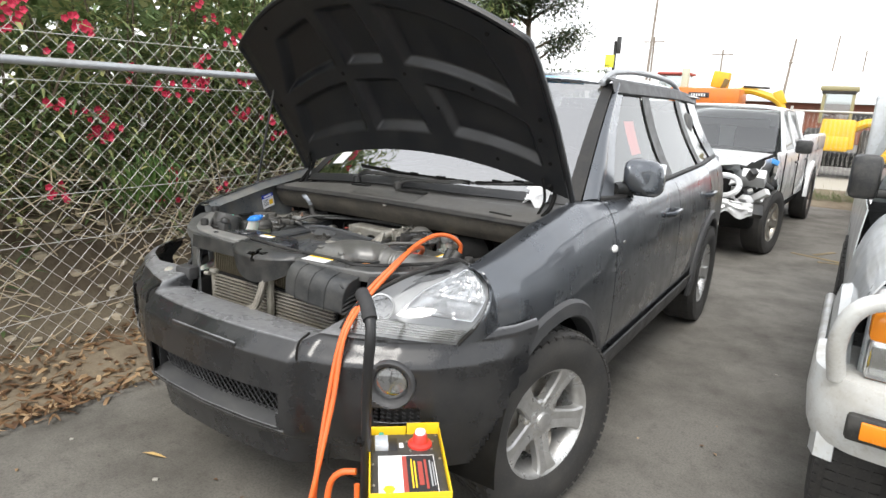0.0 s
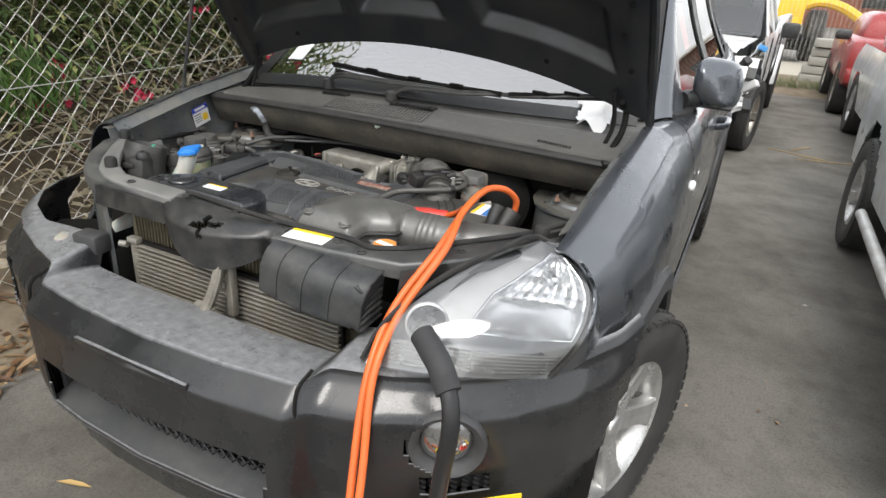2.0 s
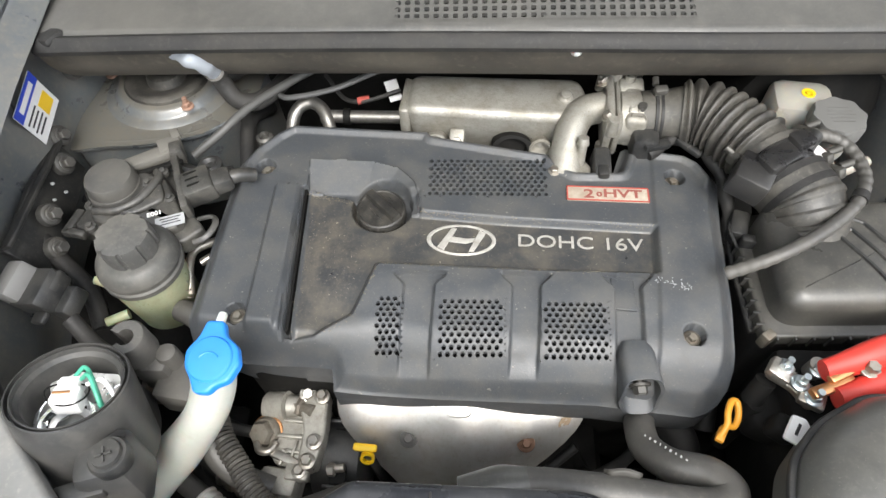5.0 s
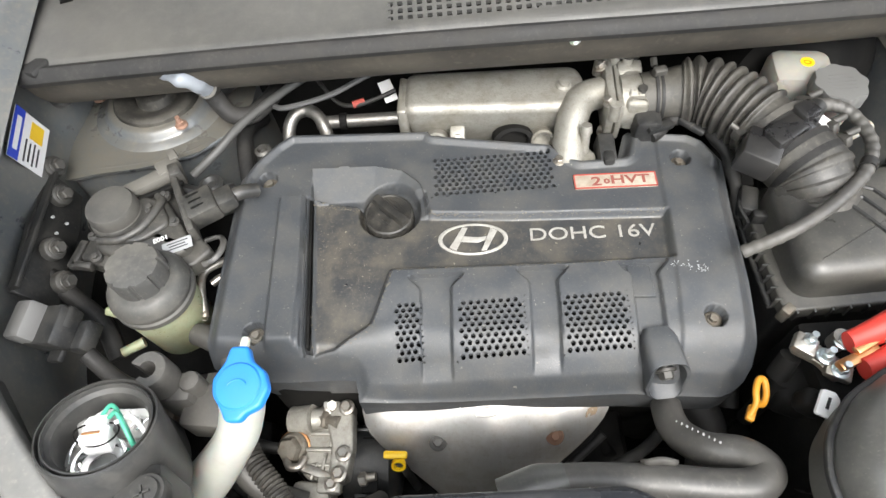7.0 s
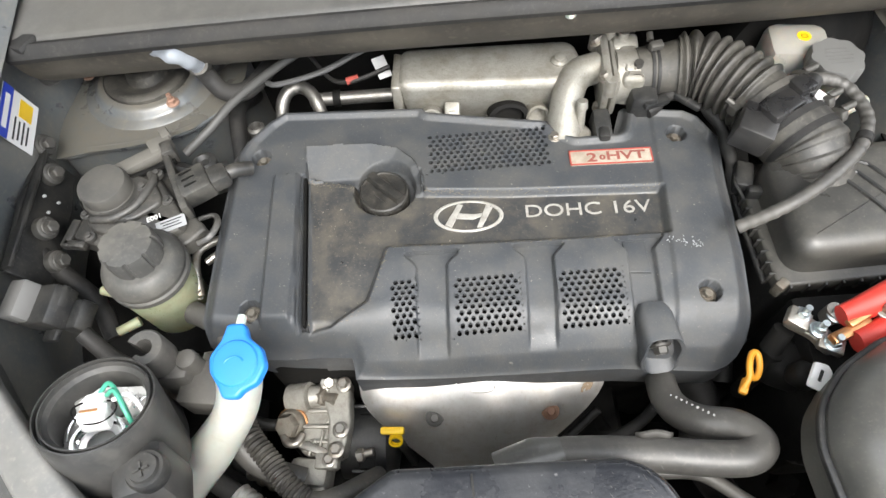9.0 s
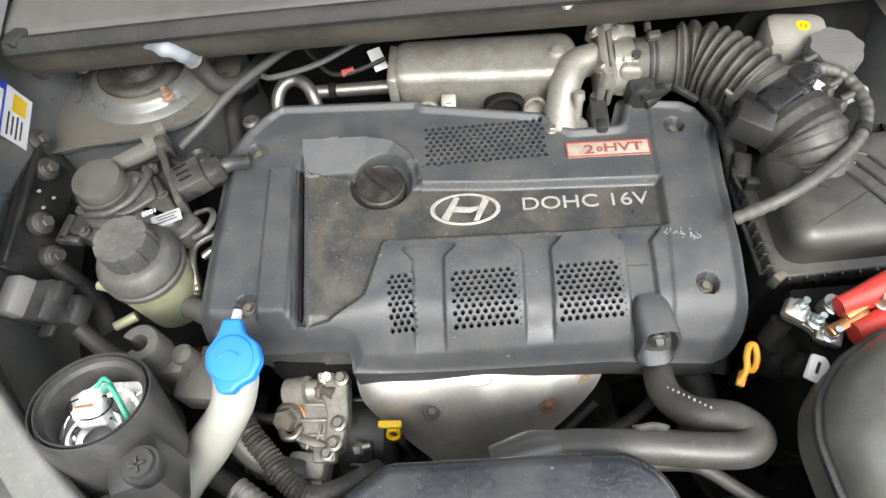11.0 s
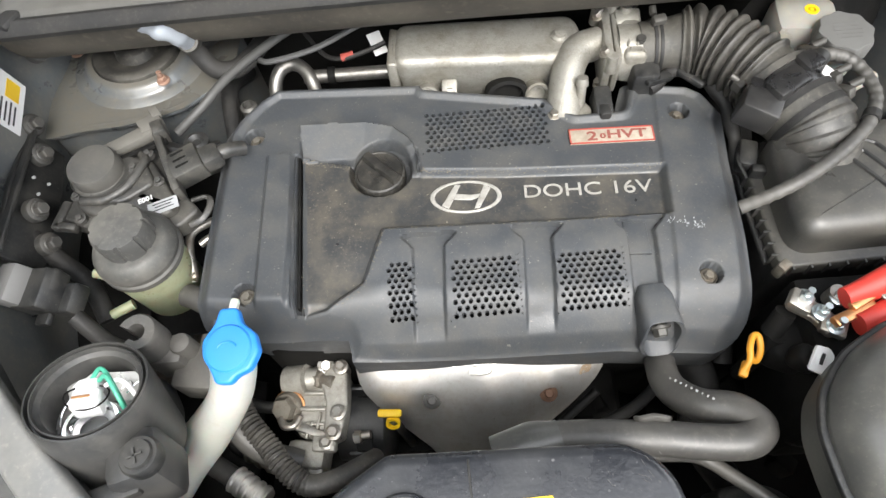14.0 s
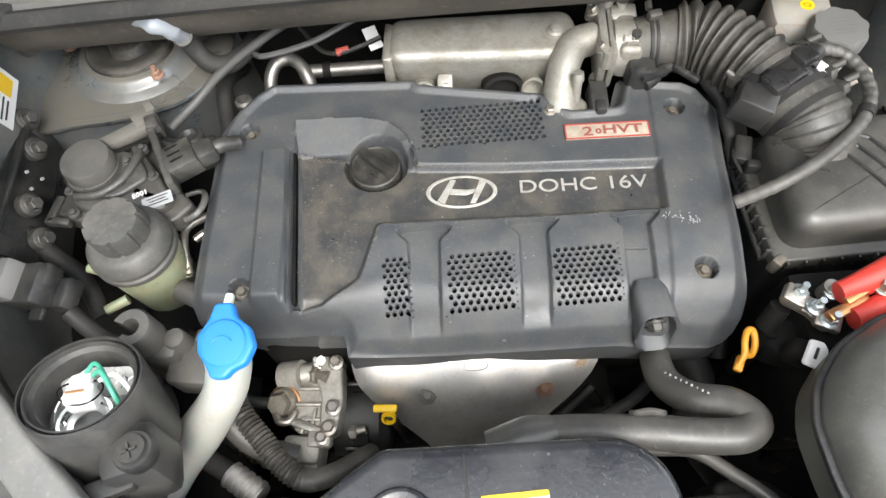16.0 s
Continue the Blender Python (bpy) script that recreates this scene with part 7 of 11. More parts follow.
# air box
LIDMAT = material("dusty_black_lid_plastic", (0.034, 0.034, 0.032), (0.048, 0.047, 0.044), rough=0.40, scale=300, patch=14, bump=0.04, dirt=(0.125, 0.117, 0.098), dirt_amount=0.45, spec=0.8, specks=(0.24, 0.22, 0.18), speck_share=0.3)
abx = Form()
abx.prism(softened([(0.206, 0.692), (0.478, 0.700), (0.478, 0.862), (0.23, 0.855), (0.204, 0.835)], 0.016, 4), 0.60, 0.822, 0.01)
airbox = part("air_box", abx, PLASTIC, car, "black plastic air filter box with ribbed lid")
lidf = Form()
LID = softened([(0.209, 0.699), (0.468, 0.706), (0.468, 0.856), (0.213, 0.850)], 0.030, 7)
lidf.prism(softened([(0.198, 0.684), (0.484, 0.692), (0.484, 0.872), (0.218, 0.862), (0.197, 0.842)], 0.016, 5), 0.824, 0.842, 0.004)
lidf.prism(LID, 0.838, 0.894, 0.022, seg=7)
lid = part("lid", lidf, LIDMAT, airbox, "dusty black lid", angle=50)
for k in range(3):
    x = 0.288 + 0.0165 * k
    y = 0.790 + 0.0105 * k
    part("lid_rib", Form().tube([(x - 0.010, y + 0.006, 0.8935), (x, y, 0.8945), (x + 0.003, y - 0.003, 0.8945), (x + 0.024, y - 0.036, 0.8945), (x + 0.036, y - 0.062, 0.8935), (x + 0.040, y - 0.080, 0.886)], 0.0026, n=6, steps=3), PLASTIC, lid)
for k in range(13):
    part("edge_rib", Form().box((0.213 + 0.0205 * k, 0.688 + 0.0006 * k, 0.831), (0.003, 0.013, 0.020), 0.001), PLASTIC, lid)
for k in range(9):
    part("edge_rib", Form().box((0.2, 0.702 + 0.0155 * k, 0.831), (0.015, 0.003, 0.022), 0.001), PLASTIC, lid)
part("lid_rail", Form().tube([(0.194, 0.700, 0.822), (0.193, 0.77, 0.822), (0.194, 0.832, 0.822)], 0.004, n=8), PLASTIC, lid)
part("lid_clip", Form().box((0.204, 0.688, 0.832), (0.016, 0.012, 0.024), 0.003, (0, 0, 35)), BOLTMAT, lid)
clip = Form().box((0.200, 0.838, 0.846), (0.022, 0.040, 0.022), 0.004, (0, 0, -20)).box((0.206, 0.812, 0.850), (0.020, 0.012, 0.018), 0.003, (0, 0, -10)).tube([(0.190, 0.842, 0.85), (0.184, 0.825, 0.856), (0.190, 0.806, 0.85)], 0.002, n=6)
part("lid_clip", clip, PLASTIC, lid)
part("inlet_block", Form().prism(softened([(0.214, 0.796), (0.266, 0.790), (0.276, 0.848), (0.226, 0.852)], 0.012, 5), 0.84, 0.884, 0.010, seg=4), LIDMAT, lid, "raised block under the rubber collar")
fl_ = part("filter_label", Form().box((0.428, 0.800, 0.8949), (0.060, 0.082, 0.0008), 0.0), PAPER, lid, "white label with yellow and blue stripes")
part("label_band", Form().box((0.402, 0.800, 0.8955), (0.009, 0.080, 0.0006), 0), LABELYEL, fl_)
part("label_band", Form().box((0.436, 0.800, 0.8955), (0.018, 0.080, 0.0006), 0), material("label_mid_blue", (0.05, 0.17, 0.45), rough=0.5), fl_)

# battery, terminals, cable ends
bat = Form().box((0.315, 0.585, 0.76), (0.24, 0.16, 0.20), 0.01)
battery = part("battery", bat, DARK, car, "black car battery partly under the intake duct")
trm = Form()
trm.prism(softened([(0.172, 0.626), (0.194, 0.610), (0.204, 0.590), (0.222, 0.592), (0.218, 0.612), (0.198, 0.634), (0.180, 0.640)], 0.005, 3), 0.868, 0.876, 0.002)
trm.box((0.184, 0.628, 0.880), (0.024, 0.022, 0.012), 0.003, (0, 8, -35))
trm.box((0.208, 0.598, 0.879), (0.026, 0.020, 0.010), 0.003, (0, 0, -30))
terminal = part("battery_terminal", trm, STEEL, battery, "silver battery terminal clamp")
ZINC = material("zinc_nut", (0.45, 0.5, 0.52), rough=0.3, metal=0.9)
for x, y in ((0.188, 0.631), (0.199, 0.613), (0.208, 0.597), (0.222, 0.628)):
    part("terminal_nut", hexbolt(Form().cyl((x, y, 0.88), (x, y, 0.902), 0.0036, n=10), (x, y, 0.882), 0.0062, 0.010), ZINC, terminal)
part("terminal_post", Form().cyl((0.222, 0.632, 0.868), (0.222, 0.632, 0.888), 0.0095, 0.009, n=18), STEEL, terminal)
fuse = Form()
fuse.box((0.190, 0.600, 0.815), (0.046, 0.050, 0.05), 0.012, (0, 0, -25), seg=3)
fuse.box((0.183, 0.574, 0.855), (0.030, 0.024, 0.03), 0.008, (0, 12, -30), seg=3)
fuse.cyl((0.168, 0.612, 0.835), (0.176, 0.624, 0.862), 0.012, 0.011, n=16)
fuse.tube([(0.170, 0.606, 0.840), (0.166, 0.600, 0.80), (0.17, 0.60, 0.72)], 0.010, n=12)
fuse.tube([(0.188, 0.580, 0.868), (0.196, 0.565, 0.866), (0.21, 0.55, 0.84)], 0.008, n=10)
part("fuse_holder", fuse, DARK, battery, "black fuse holder and taped leads")
tagf = Form().prism(softened([(-0.009, -0.014), (0.009, -0.014), (0.011, 0.008), (0.004, 0.014), (-0.009, 0.012)], 0.003, 3), 0, 0.004, 0.001, pose(0.181, 0.564, 0.884, 14, 10, -28))
wt = part("wire_tag", tagf, PAPER, battery, "white plastic wire tag")
part("tag_slot", Form().box((0.181, 0.563, 0.8888), (0.003, 0.012, 0.0008), 0, (14, 10, -28)), INK, wt)
ydip = Form().tube([(0.1240, 0.5690, 0.838), (0.1315, 0.5800, 0.846), (0.1335, 0.5920, 0.850), (0.1400, 0.6040, 0.850), (0.1465, 0.6035, 0.848), (0.1460, 0.5900, 0.844), (0.1400, 0.5800, 0.842), (0.1320, 0.5795, 0.845)], 0.0036, n=10).box((0.1265, 0.572, 0.838), (0.009, 0.018, 0.007), 0.002, (0, 0, -30))
part("gearbox_dipstick", ydip, AMBERPL, car, "amber loop of the gearbox dipstick")

# heat shield, dipstick, pump and hoses below the cover
HS = [(0.0, -0.307, 0.004), (0.18, -0.309, 0.004), (0.30, -0.306, 0.001), (0.40, -0.300, -0.008), (0.50, -0.288, -0.022), (0.60, -0.272, -0.040), (0.70, -0.254, -0.062), (0.85, -0.226, -0.096), (1.0, -0.205, -0.130)]


def shield(u, v):
    l, r = table([(a, b) for a, b, _ in HS], v), table([(a, c) for a, _, c in HS], v)
    x = l + (r - l) * u
    y = 0.655 - 0.125 * v
    z = 0.775 - 0.03 * v - 0.080 * v ** 2.4 - 0.030 * (abs(2 * u - 1)) ** 3
    z += 0.006 * math.cos((x + 0.15) * 42) - 0.006 * smooth(0.45, 0.6, v) * math.exp(-((x + 0.225) / 0.02) ** 2) - 0.006 * smooth(0.45, 0.6, v) * math.exp(-((x + 0.064) / 0.02) ** 2)
    return (x, y, z)


hs = part("heat_shield", Form().sheet(shield, 50, 36), SHIELD, car, "dented bare aluminium exhaust heat shield", thick=0.002, angle=60)
for u, v, col in ((0.27, 0.52, BIGBOLT), (0.83, 0.52, material("rusty_bolt", (0.10, 0.06, 0.04), (0.2, 0.11, 0.07), rough=0.7, metal=0.5, patch=80))):
    p = shield(u, v)
    part("shield_bolt", hexbolt(Form().lathe(pose(*p, 25), [(0.011, -0.001), (0.0115, 0.002), (0.009, 0.003)], 20), (p[0], p[1], p[2] + 0.001), 0.006, 0.009, (0, -0.4, 1), washer=1.2), col, hs)
for k, mark in enumerate((((0.40, 0.20), (0.40, 0.30), (0.47, 0.30)), ((0.49, 0.19), (0.44, 0.20), (0.44, 0.25), (0.50, 0.25)), ((0.55, 0.17), (0.56, 0.29)))):
    part("stamp", Form().tube([Vector(shield(u, v)) + Vector((0, 0, 0.0006)) for u, v in mark], 0.0013, n=6, steps=3), SHIELD, hs)
part("rust_patch", Form().sheet(lambda u, v: tuple(Vector(shield(0.90 + 0.07 * u, 0.28 + 0.12 * v)) + Vector((0, 0, 0.0010))), 40, 36, lambda u, v: (u - 0.5) ** 2 + (v - 0.5) ** 2 + 0.16 * noise.noise((u * 5, v * 5, 5)) < 0.10), material("rusty_scab", (0.20, 0.13, 0.075), (0.34, 0.27, 0.19), rough=0.8, scale=300, patch=90, bump=0.4), hs)
part("stamp", Form().tube([Vector(shield(u, v)) + Vector((0, 0, 0.0004)) for u, v in ((0.46, 0.30), (0.54, 0.30), (0.54, 0.37), (0.46, 0.37), (0.46, 0.30))], 0.0009, n=6, steps=3), SHIELD, hs)
dip = Form()
dip.box((-0.268, 0.576, 0.735), (0.030, 0.010, 0.009), 0.003, (10, 0, -4))
dip.lathe(pose(-0.265, 0.566, 0.727, 60, 0, 0), [(0.009, -0.003), (0.009, 0.003), (0.0062, 0.003), (0.0062, -0.003)], 20, cap=False)
dipstick = part("oil_dipstick", dip, YELLOWPL, car, "yellow engine oil dipstick handle")
part("dipstick_tube", Form().cyl((-0.264, 0.570, 0.728), (-0.25, 0.56, 0.58), 0.006, n=10), PLASTIC, dipstick)

PUMPMAT = material("oily_cast_aluminium", (0.38, 0.365, 0.325), (0.48, 0.465, 0.42), rough=0.5, metal=0.45, scale=350, patch=40, bump=0.25, dirt=(0.14, 0.125, 0.096), dirt_amount=0.5)
pmp = Form()
pmp.prism(softened([(-0.388, 0.560), (-0.345, 0.552), (-0.330, 0.580), (-0.330, 0.648), (-0.374, 0.652), (-0.392, 0.606)], 0.010, 4), 0.64, 0.716, 0.006)
pmp.cyl((-0.405, 0.634, 0.706), (-0.376, 0.632, 0.716), 0.0205, 0.0205, n=22)
pmp.cyl((-0.376, 0.632, 0.716), (-0.362, 0.632, 0.718), 0.015, 0.013, n=18)
pump = part("steering_pump", pmp, PUMPMAT, car, "oily cast aluminium power steering pump")
flange = Form().prism(softened([(-0.352, 0.558), (-0.330, 0.552), (-0.322, 0.590), (-0.324, 0.642), (-0.346, 0.652), (-0.358, 0.624), (-0.350, 0.598)], 0.006, 4), 0.700, 0.730, 0.004)
part("pump_flange", flange, PUMPMAT, pump)
for x, y in ((-0.331, 0.640), (-0.333, 0.582), (-0.338, 0.558)):
    part("pump_bolt", hexbolt(Form().cyl((x, y, 0.71), (x, y, 0.733), 0.0095, n=16), (x, y, 0.732), 0.0068, 0.011), STEEL, pump)
for k, (y, w) in enumerate(((0.592, 0.034), (0.612, 0.030), (0.573, 0.026), (0.634, 0.018))):
    part("casting_rib", Form().box((-0.368 + 0.002 * k, y, 0.7175), (w, 0.0045, 0.008), 0.002, (0, 0, -4)), PUMPMAT, pump)
for x, y, rz in ((-0.360, 0.576, 80), (-0.352, 0.605, 86), (-0.372, 0.566, 70)):
    part("casting_rib", Form().box((x, y, 0.7185), (0.022, 0.004, 0.008), 0.002, (0, 0, rz)), PUMPMAT, pump)
fitm = pose(-0.372, 0.634, 0.716, 20, 70, 0)
part("pump_union", Form().lathe(fitm, [(0.0125, 0.0), (0.0125, 0.016), (0.010, 0.018)], 6).lathe(fitm, [(0.0085, 0.016), (0.0085, 0.036)], 18), BOLTMAT, pump)
part("union_bolt", hexbolt(Form().cyl((-0.352, 0.646, 0.712), (-0.352, 0.646, 0.728), 0.009, n=14), (-0.352, 0.646, 0.726), 0.0075, 0.010, (0.2, -0.3, 1)), STEEL, pump)
hm2 = pose(-0.402, 0.598, 0.712, 22, -14, 0)
part("banjo_bolt", Form().lathe(hm2, [(0.0195, -0.016), (0.0205, 0.002), (0.0195, 0.006), (0.0175, 0.008)], 26).lathe(hm2, [(0.0158, 0.006), (0.0158, 0.015), (0.0135, 0.0185), (0.002, 0.019)], 6), BOLTMAT, pump, "large dark hexagonal banjo bolt")
part("banjo_washer", Form().lathe(hm2, [(0.0225, -0.004), (0.0225, -0.001), (0.018, 0.0)], 26), COPPER, pump)
fork = Form()
fork.tube([(-0.408, 0.582, 0.722), (-0.402, 0.572, 0.724), (-0.390, 0.572, 0.724), (-0.384, 0.583, 0.722)], 0.0052, n=10)
fork.prism([(-0.396, 0.574), (-0.388, 0.566), (-0.352, 0.552), (-0.346, 0.560), (-0.376, 0.574)], 0.716, 0.723, 0.002)
part("pump_fork", fork, STEEL, pump, "bright steel fork holding the banjo pipe")
foot = Form().box((-0.352, 0.548, 0.716), (0.030, 0.020, 0.018), 0.004, (0, 0, -4)).box((-0.376, 0.538, 0.694), (0.050, 0.034, 0.05), 0.008, (0, 0, -8)).box((-0.366, 0.520, 0.688), (0.018, 0.036, 0.045), 0.004, (0, 0, 14))
part("pump_foot", foot, PUMPMAT, pump)
part("foot_bolt", hexbolt(Form(), (-0.348, 0.548, 0.724), 0.0062, 0.010), STEEL, pump)
part("pump_pipe", Form().tube([(-0.420, 0.602, 0.700), (-0.440, 0.604, 0.702), (-0.462, 0.612, 0.705), (-0.480, 0.63, 0.70)], 0.0078, n=12), PLASTIC, pump)
for k in range(7):
    part("alternator_fin", Form().box((-0.314 + 0.002 * (k % 2), 0.622 - 0.0135 * k, 0.690 - 0.002 * k), (0.026, 0.0045, 0.016), 0.001, (10, 0, -3)), PLASTIC, pump)
part("alternator_case", Form().lathe(pose(-0.300, 0.585, 0.655, 0, 90, -4), [(0.05, -0.04), (0.05, 0.02), (0.04, 0.03), (0.02, 0.034)], 30), PLASTIC, pump, "dark slotted alternator casing")
part("alternator_stud", Form().cyl((-0.318, 0.556, 0.705), (-0.296, 0.558, 0.708), 0.0055, n=12).lathe(pose(-0.316, 0.556, 0.705, 0, 84, 0), [(0.009, 0), (0.009, 0.007), (0.007, 0.009)], 6), STEEL, pump)

HOSEPRINT = material("worn_hose_print", (0.16, 0.16, 0.155), (0.24, 0.24, 0.23), rough=0.6, patch=90)
for nm, pts, r, mt, lb in (
        ("radiator_hose", [(0.0765, 0.6397, 0.735), (0.059, 0.5991, 0.775), (0.0563, 0.5641, 0.805), (0.0721, 0.5399, 0.832), (0.1027, 0.528, 0.848), (0.1159, 0.5087, 0.857), (0.0988, 0.4956, 0.86), (0.0596, 0.4972, 0.86), (0.0112, 0.5038, 0.86), (-0.0717, 0.5095, 0.86), (-0.1252, 0.5075, 0.855)], 0.0178, HOSEGREY, "thick grey radiator hose bent back on itself"),
        ("corrugated_hose", [(-0.470, 0.632, 0.74), (-0.4526, 0.6051, 0.760), (-0.4355, 0.5731, 0.762), (-0.4089, 0.5417, 0.760), (-0.387, 0.5149, 0.760), (-0.3596, 0.4955, 0.758), (-0.3305, 0.499, 0.755), (-0.310, 0.512, 0.735), (-0.29, 0.530, 0.70)], lambda s: 0.0128 + 0.0017 * math.sin(s * 1100) * smooth(0.02, 0.05, s) * (1 - smooth(0.17, 0.19, s)), RIBRUBBER, "ribbed grey conduit"),
        ("steering_hose", [(-0.503, 0.716, 0.822), (-0.483, 0.706, 0.826), (-0.460, 0.690, 0.824), (-0.449, 0.660, 0.815), (-0.452, 0.625, 0.80), (-0.458, 0.59, 0.78), (-0.445, 0.56, 0.755), (-0.42, 0.540, 0.74), (-0.38, 0.528, 0.72)], 0.0145, HOSEGREY, "black power steering hose"),
        ("fitting_hose", [(-0.510, 0.560, 0.72), (-0.487, 0.5339, 0.740), (-0.4640, 0.5185, 0.742), (-0.4480, 0.508, 0.742)], 0.0125, RUBBER, "hose with a crimped metal end"),
        ("overflow_hose", [(-0.040, 0.500, 0.798), (-0.004, 0.4990, 0.80), (0.0334, 0.4966, 0.80), (0.0711, 0.4912, 0.80), (0.1059, 0.4661, 0.80), (0.1339, 0.4423, 0.80), (0.165, 0.41, 0.79)], 0.0075, HOSEGREY, "thin overflow hose")):
    hose = part(nm, Form().tube(pts, r, n=16, steps=26 if nm == "corrugated_hose" else 8), mt, car, lb)
    if nm == "radiator_hose":
        part("hose_clip", Form().tube([(-0.0050, 0.5220, 0.8665), (-0.0009, 0.5205, 0.8715), (0.0115, 0.5215, 0.873), (0.0230, 0.5190, 0.8715), (0.0265, 0.5195, 0.8665)], 0.0028, n=8, flat=1.7), DARKZINC, hose)
        for k in range(9):
            part("print_bar", Form().box((0.0430 + 0.00439 * k, 0.5653 + -0.00331 * k + 0.000000 * k * k, 0.8495 + 0.0012 * k), (0.0013 + 0.0005 * (k % 3), 0.0020 + 0.0006 * (k % 2), 0.0004), 0, (12, 10, -30)), HOSEPRINT, hose)
        part("sleeve", Form().tube([(-0.0800, 0.5100, 0.860), (-0.1050, 0.5050, 0.857), (-0.1440, 0.4940, 0.850)], lambda s: 0.0185 + 0.0065 * smooth(0.0, 0.03, s), n=20), DUCTMAT, hose)
    if nm == "fitting_hose":
        part("crimp", Form().tube([(-0.452, 0.511, 0.742), (-0.440, 0.5025, 0.742), (-0.428, 0.494, 0.742), (-0.412, 0.483, 0.742)], lambda q: 0.0142 + 0.0020 * (math.sin(q * 620) > 0), n=20, steps=10), SHIELD, hose, "crimped silver hose end")

for a, b in (((-0.455, 0.553, 0.690), (-0.396, 0.523, 0.696)),):
    a, b = Vector(a), Vector(b)
    fit = part("hose_coupling", Form().tube([a, a.lerp(b, 0.33), a.lerp(b, 0.66), b], lambda s: 0.0135 + 0.0022 * (math.sin(s * 380) > 0.1) - 0.005 * smooth(0.055, 0.06, s), n=16, steps=10), STEEL, car, "ribbed silver hose coupling")
    part("coupling_hose", Form().tube([a + (a - b) * 0.9 + Vector((0, 0.02, -0.03)), a + (a - b) * 0.3, a], 0.0125, n=12), RUBBER, fit)

# power steering tank
pr = Form().lathe(pose(-0.542, 0.750, 0), [(0.036, 0.772), (0.041, 0.780), (0.0445, 0.845), (0.0445, 0.870)], 36)
ps = part("steering_fluid_tank", pr, CREAMPL, car, "translucent green power steering tank with grey cap")
part("collar", Form().lathe(pose(-0.542, 0.752, 0), [(0.0455, 0.866), (0.0495, 0.869), (0.0495, 0.876), (0.0470, 0.878), (0.0470, 0.884), (0.0490, 0.886), (0.0475, 0.892), (0.041, 0.902), (0.034, 0.905)], 40), material("grey_tank_top", (0.048, 0.048, 0.046), (0.068, 0.068, 0.065), rough=0.5, patch=20, dirt=(0.17, 0.16, 0.14), dirt_amount=0.5), ps, "grey moulded tank top")
capf = Form()
capf.rings([[(-0.541 + r * (1.03 - 0.07 * smooth(0.75, 0.9, math.sin(8 * a))) * math.cos(a), 0.754 + r * (1.03 - 0.07 * smooth(0.75, 0.9, math.sin(8 * a))) * math.sin(a), z) for a in np.linspace(0, 2 * math.pi, 129)[:-1]] for r, z in ((0.031, 0.902), (0.031, 0.928), (0.029, 0.9335), (0.020, 0.9355), (0.002, 0.936))])
part("cap", capf, material("grey_cap", (0.052, 0.052, 0.050), (0.075, 0.074, 0.071), rough=0.55, patch=24, dirt=(0.18, 0.17, 0.15), dirt_amount=0.5), ps, "ribbed grey screw cap", angle=30)
for p, q in (((-0.575, 0.735, 0.842), (-0.612, 0.745, 0.845)), ((-0.575, 0.715, 0.812), (-0.600, 0.702, 0.812)), ((-0.515, 0.722, 0.815), (-0.497, 0.705, 0.817))):
    part("nipple", Form().cyl(p, q, 0.0065, 0.006, n=14), CREAMPL, ps)
part("pipe_loop", Form().tube([(-0.450, 0.832, 0.82), (-0.485, 0.812, 0.832), (-0.503, 0.795, 0.836), (-0.503, 0.770, 0.834), (-0.498, 0.74, 0.82)], 0.0055, n=10), STEEL, ps)
part("pipe_loop", Form().tube([(-0.450, 0.805, 0.82), (-0.480, 0.795, 0.826), (-0.495, 0.785, 0.825)], 0.005, n=10), STEEL, ps)
sp = Form()
sp.tube([(-0.500 + 0.004 * math.cos(a), 0.745 + 0.004 * math.sin(a) - 0.0016 * k * 0.2, 0.842 - 0.0013 * k) for k, a in enumerate(np.linspace(0, 12 * math.pi, 60))], 0.0009, n=5, steps=1)
part("hose_spring", sp, STEEL, ps)

# cruise control actuator
ACTMAT = material("dusty_black_actuator", (0.020, 0.020, 0.0195), (0.030, 0.0295, 0.028), rough=0.5, scale=260, patch=18, bump=0.08, dirt=(0.135, 0.125, 0.105), dirt_amount=0.5, spec=0.8, specks=(0.24, 0.22, 0.18), speck_share=0.4)
sv = Form()
sv.prism(softened([(-0.648, 0.806), (-0.575, 0.775), (-0.500, 0.783), (-0.478, 0.806), (-0.508, 0.838), (-0.540, 0.900), (-0.570, 0.902), (-0.636, 0.858)], 0.008, 4), 0.852, 0.876, 0.004)
sv.prism(softened([(-0.625, 0.812), (-0.570, 0.785), (-0.508, 0.795), (-0.500, 0.810), (-0.520, 0.842), (-0.545, 0.880), (-0.580, 0.892), (-0.632, 0.856)], 0.012, 5), 0.872, 0.888, 0.005)
sv.prism(softened([(-0.612, 0.818), (-0.565, 0.812), (-0.530, 0.838), (-0.548, 0.872), (-0.575, 0.885), (-0.605, 0.882)], 0.012, 5), 0.884, 0.894, 0.004)
servo = part("cruise_actuator", sv, ACTMAT, car, "dusty black cruise control actuator with round lid")
part("lid", Form().lathe(pose(-0.604, 0.859, 0.882), [(0.0345, 0.0), (0.0345, 0.010), (0.0325, 0.012), (0.0315, 0.013), (0.0310, 0.026), (0.0290, 0.030), (0.020, 0.0312), (0.001, 0.0316)], 44), material("dusty_black_lid", (0.045, 0.045, 0.043), (0.068, 0.066, 0.062), rough=0.55, patch=24, dirt=(0.12, 0.113, 0.098), dirt_amount=0.5), servo, "round dusty lid")
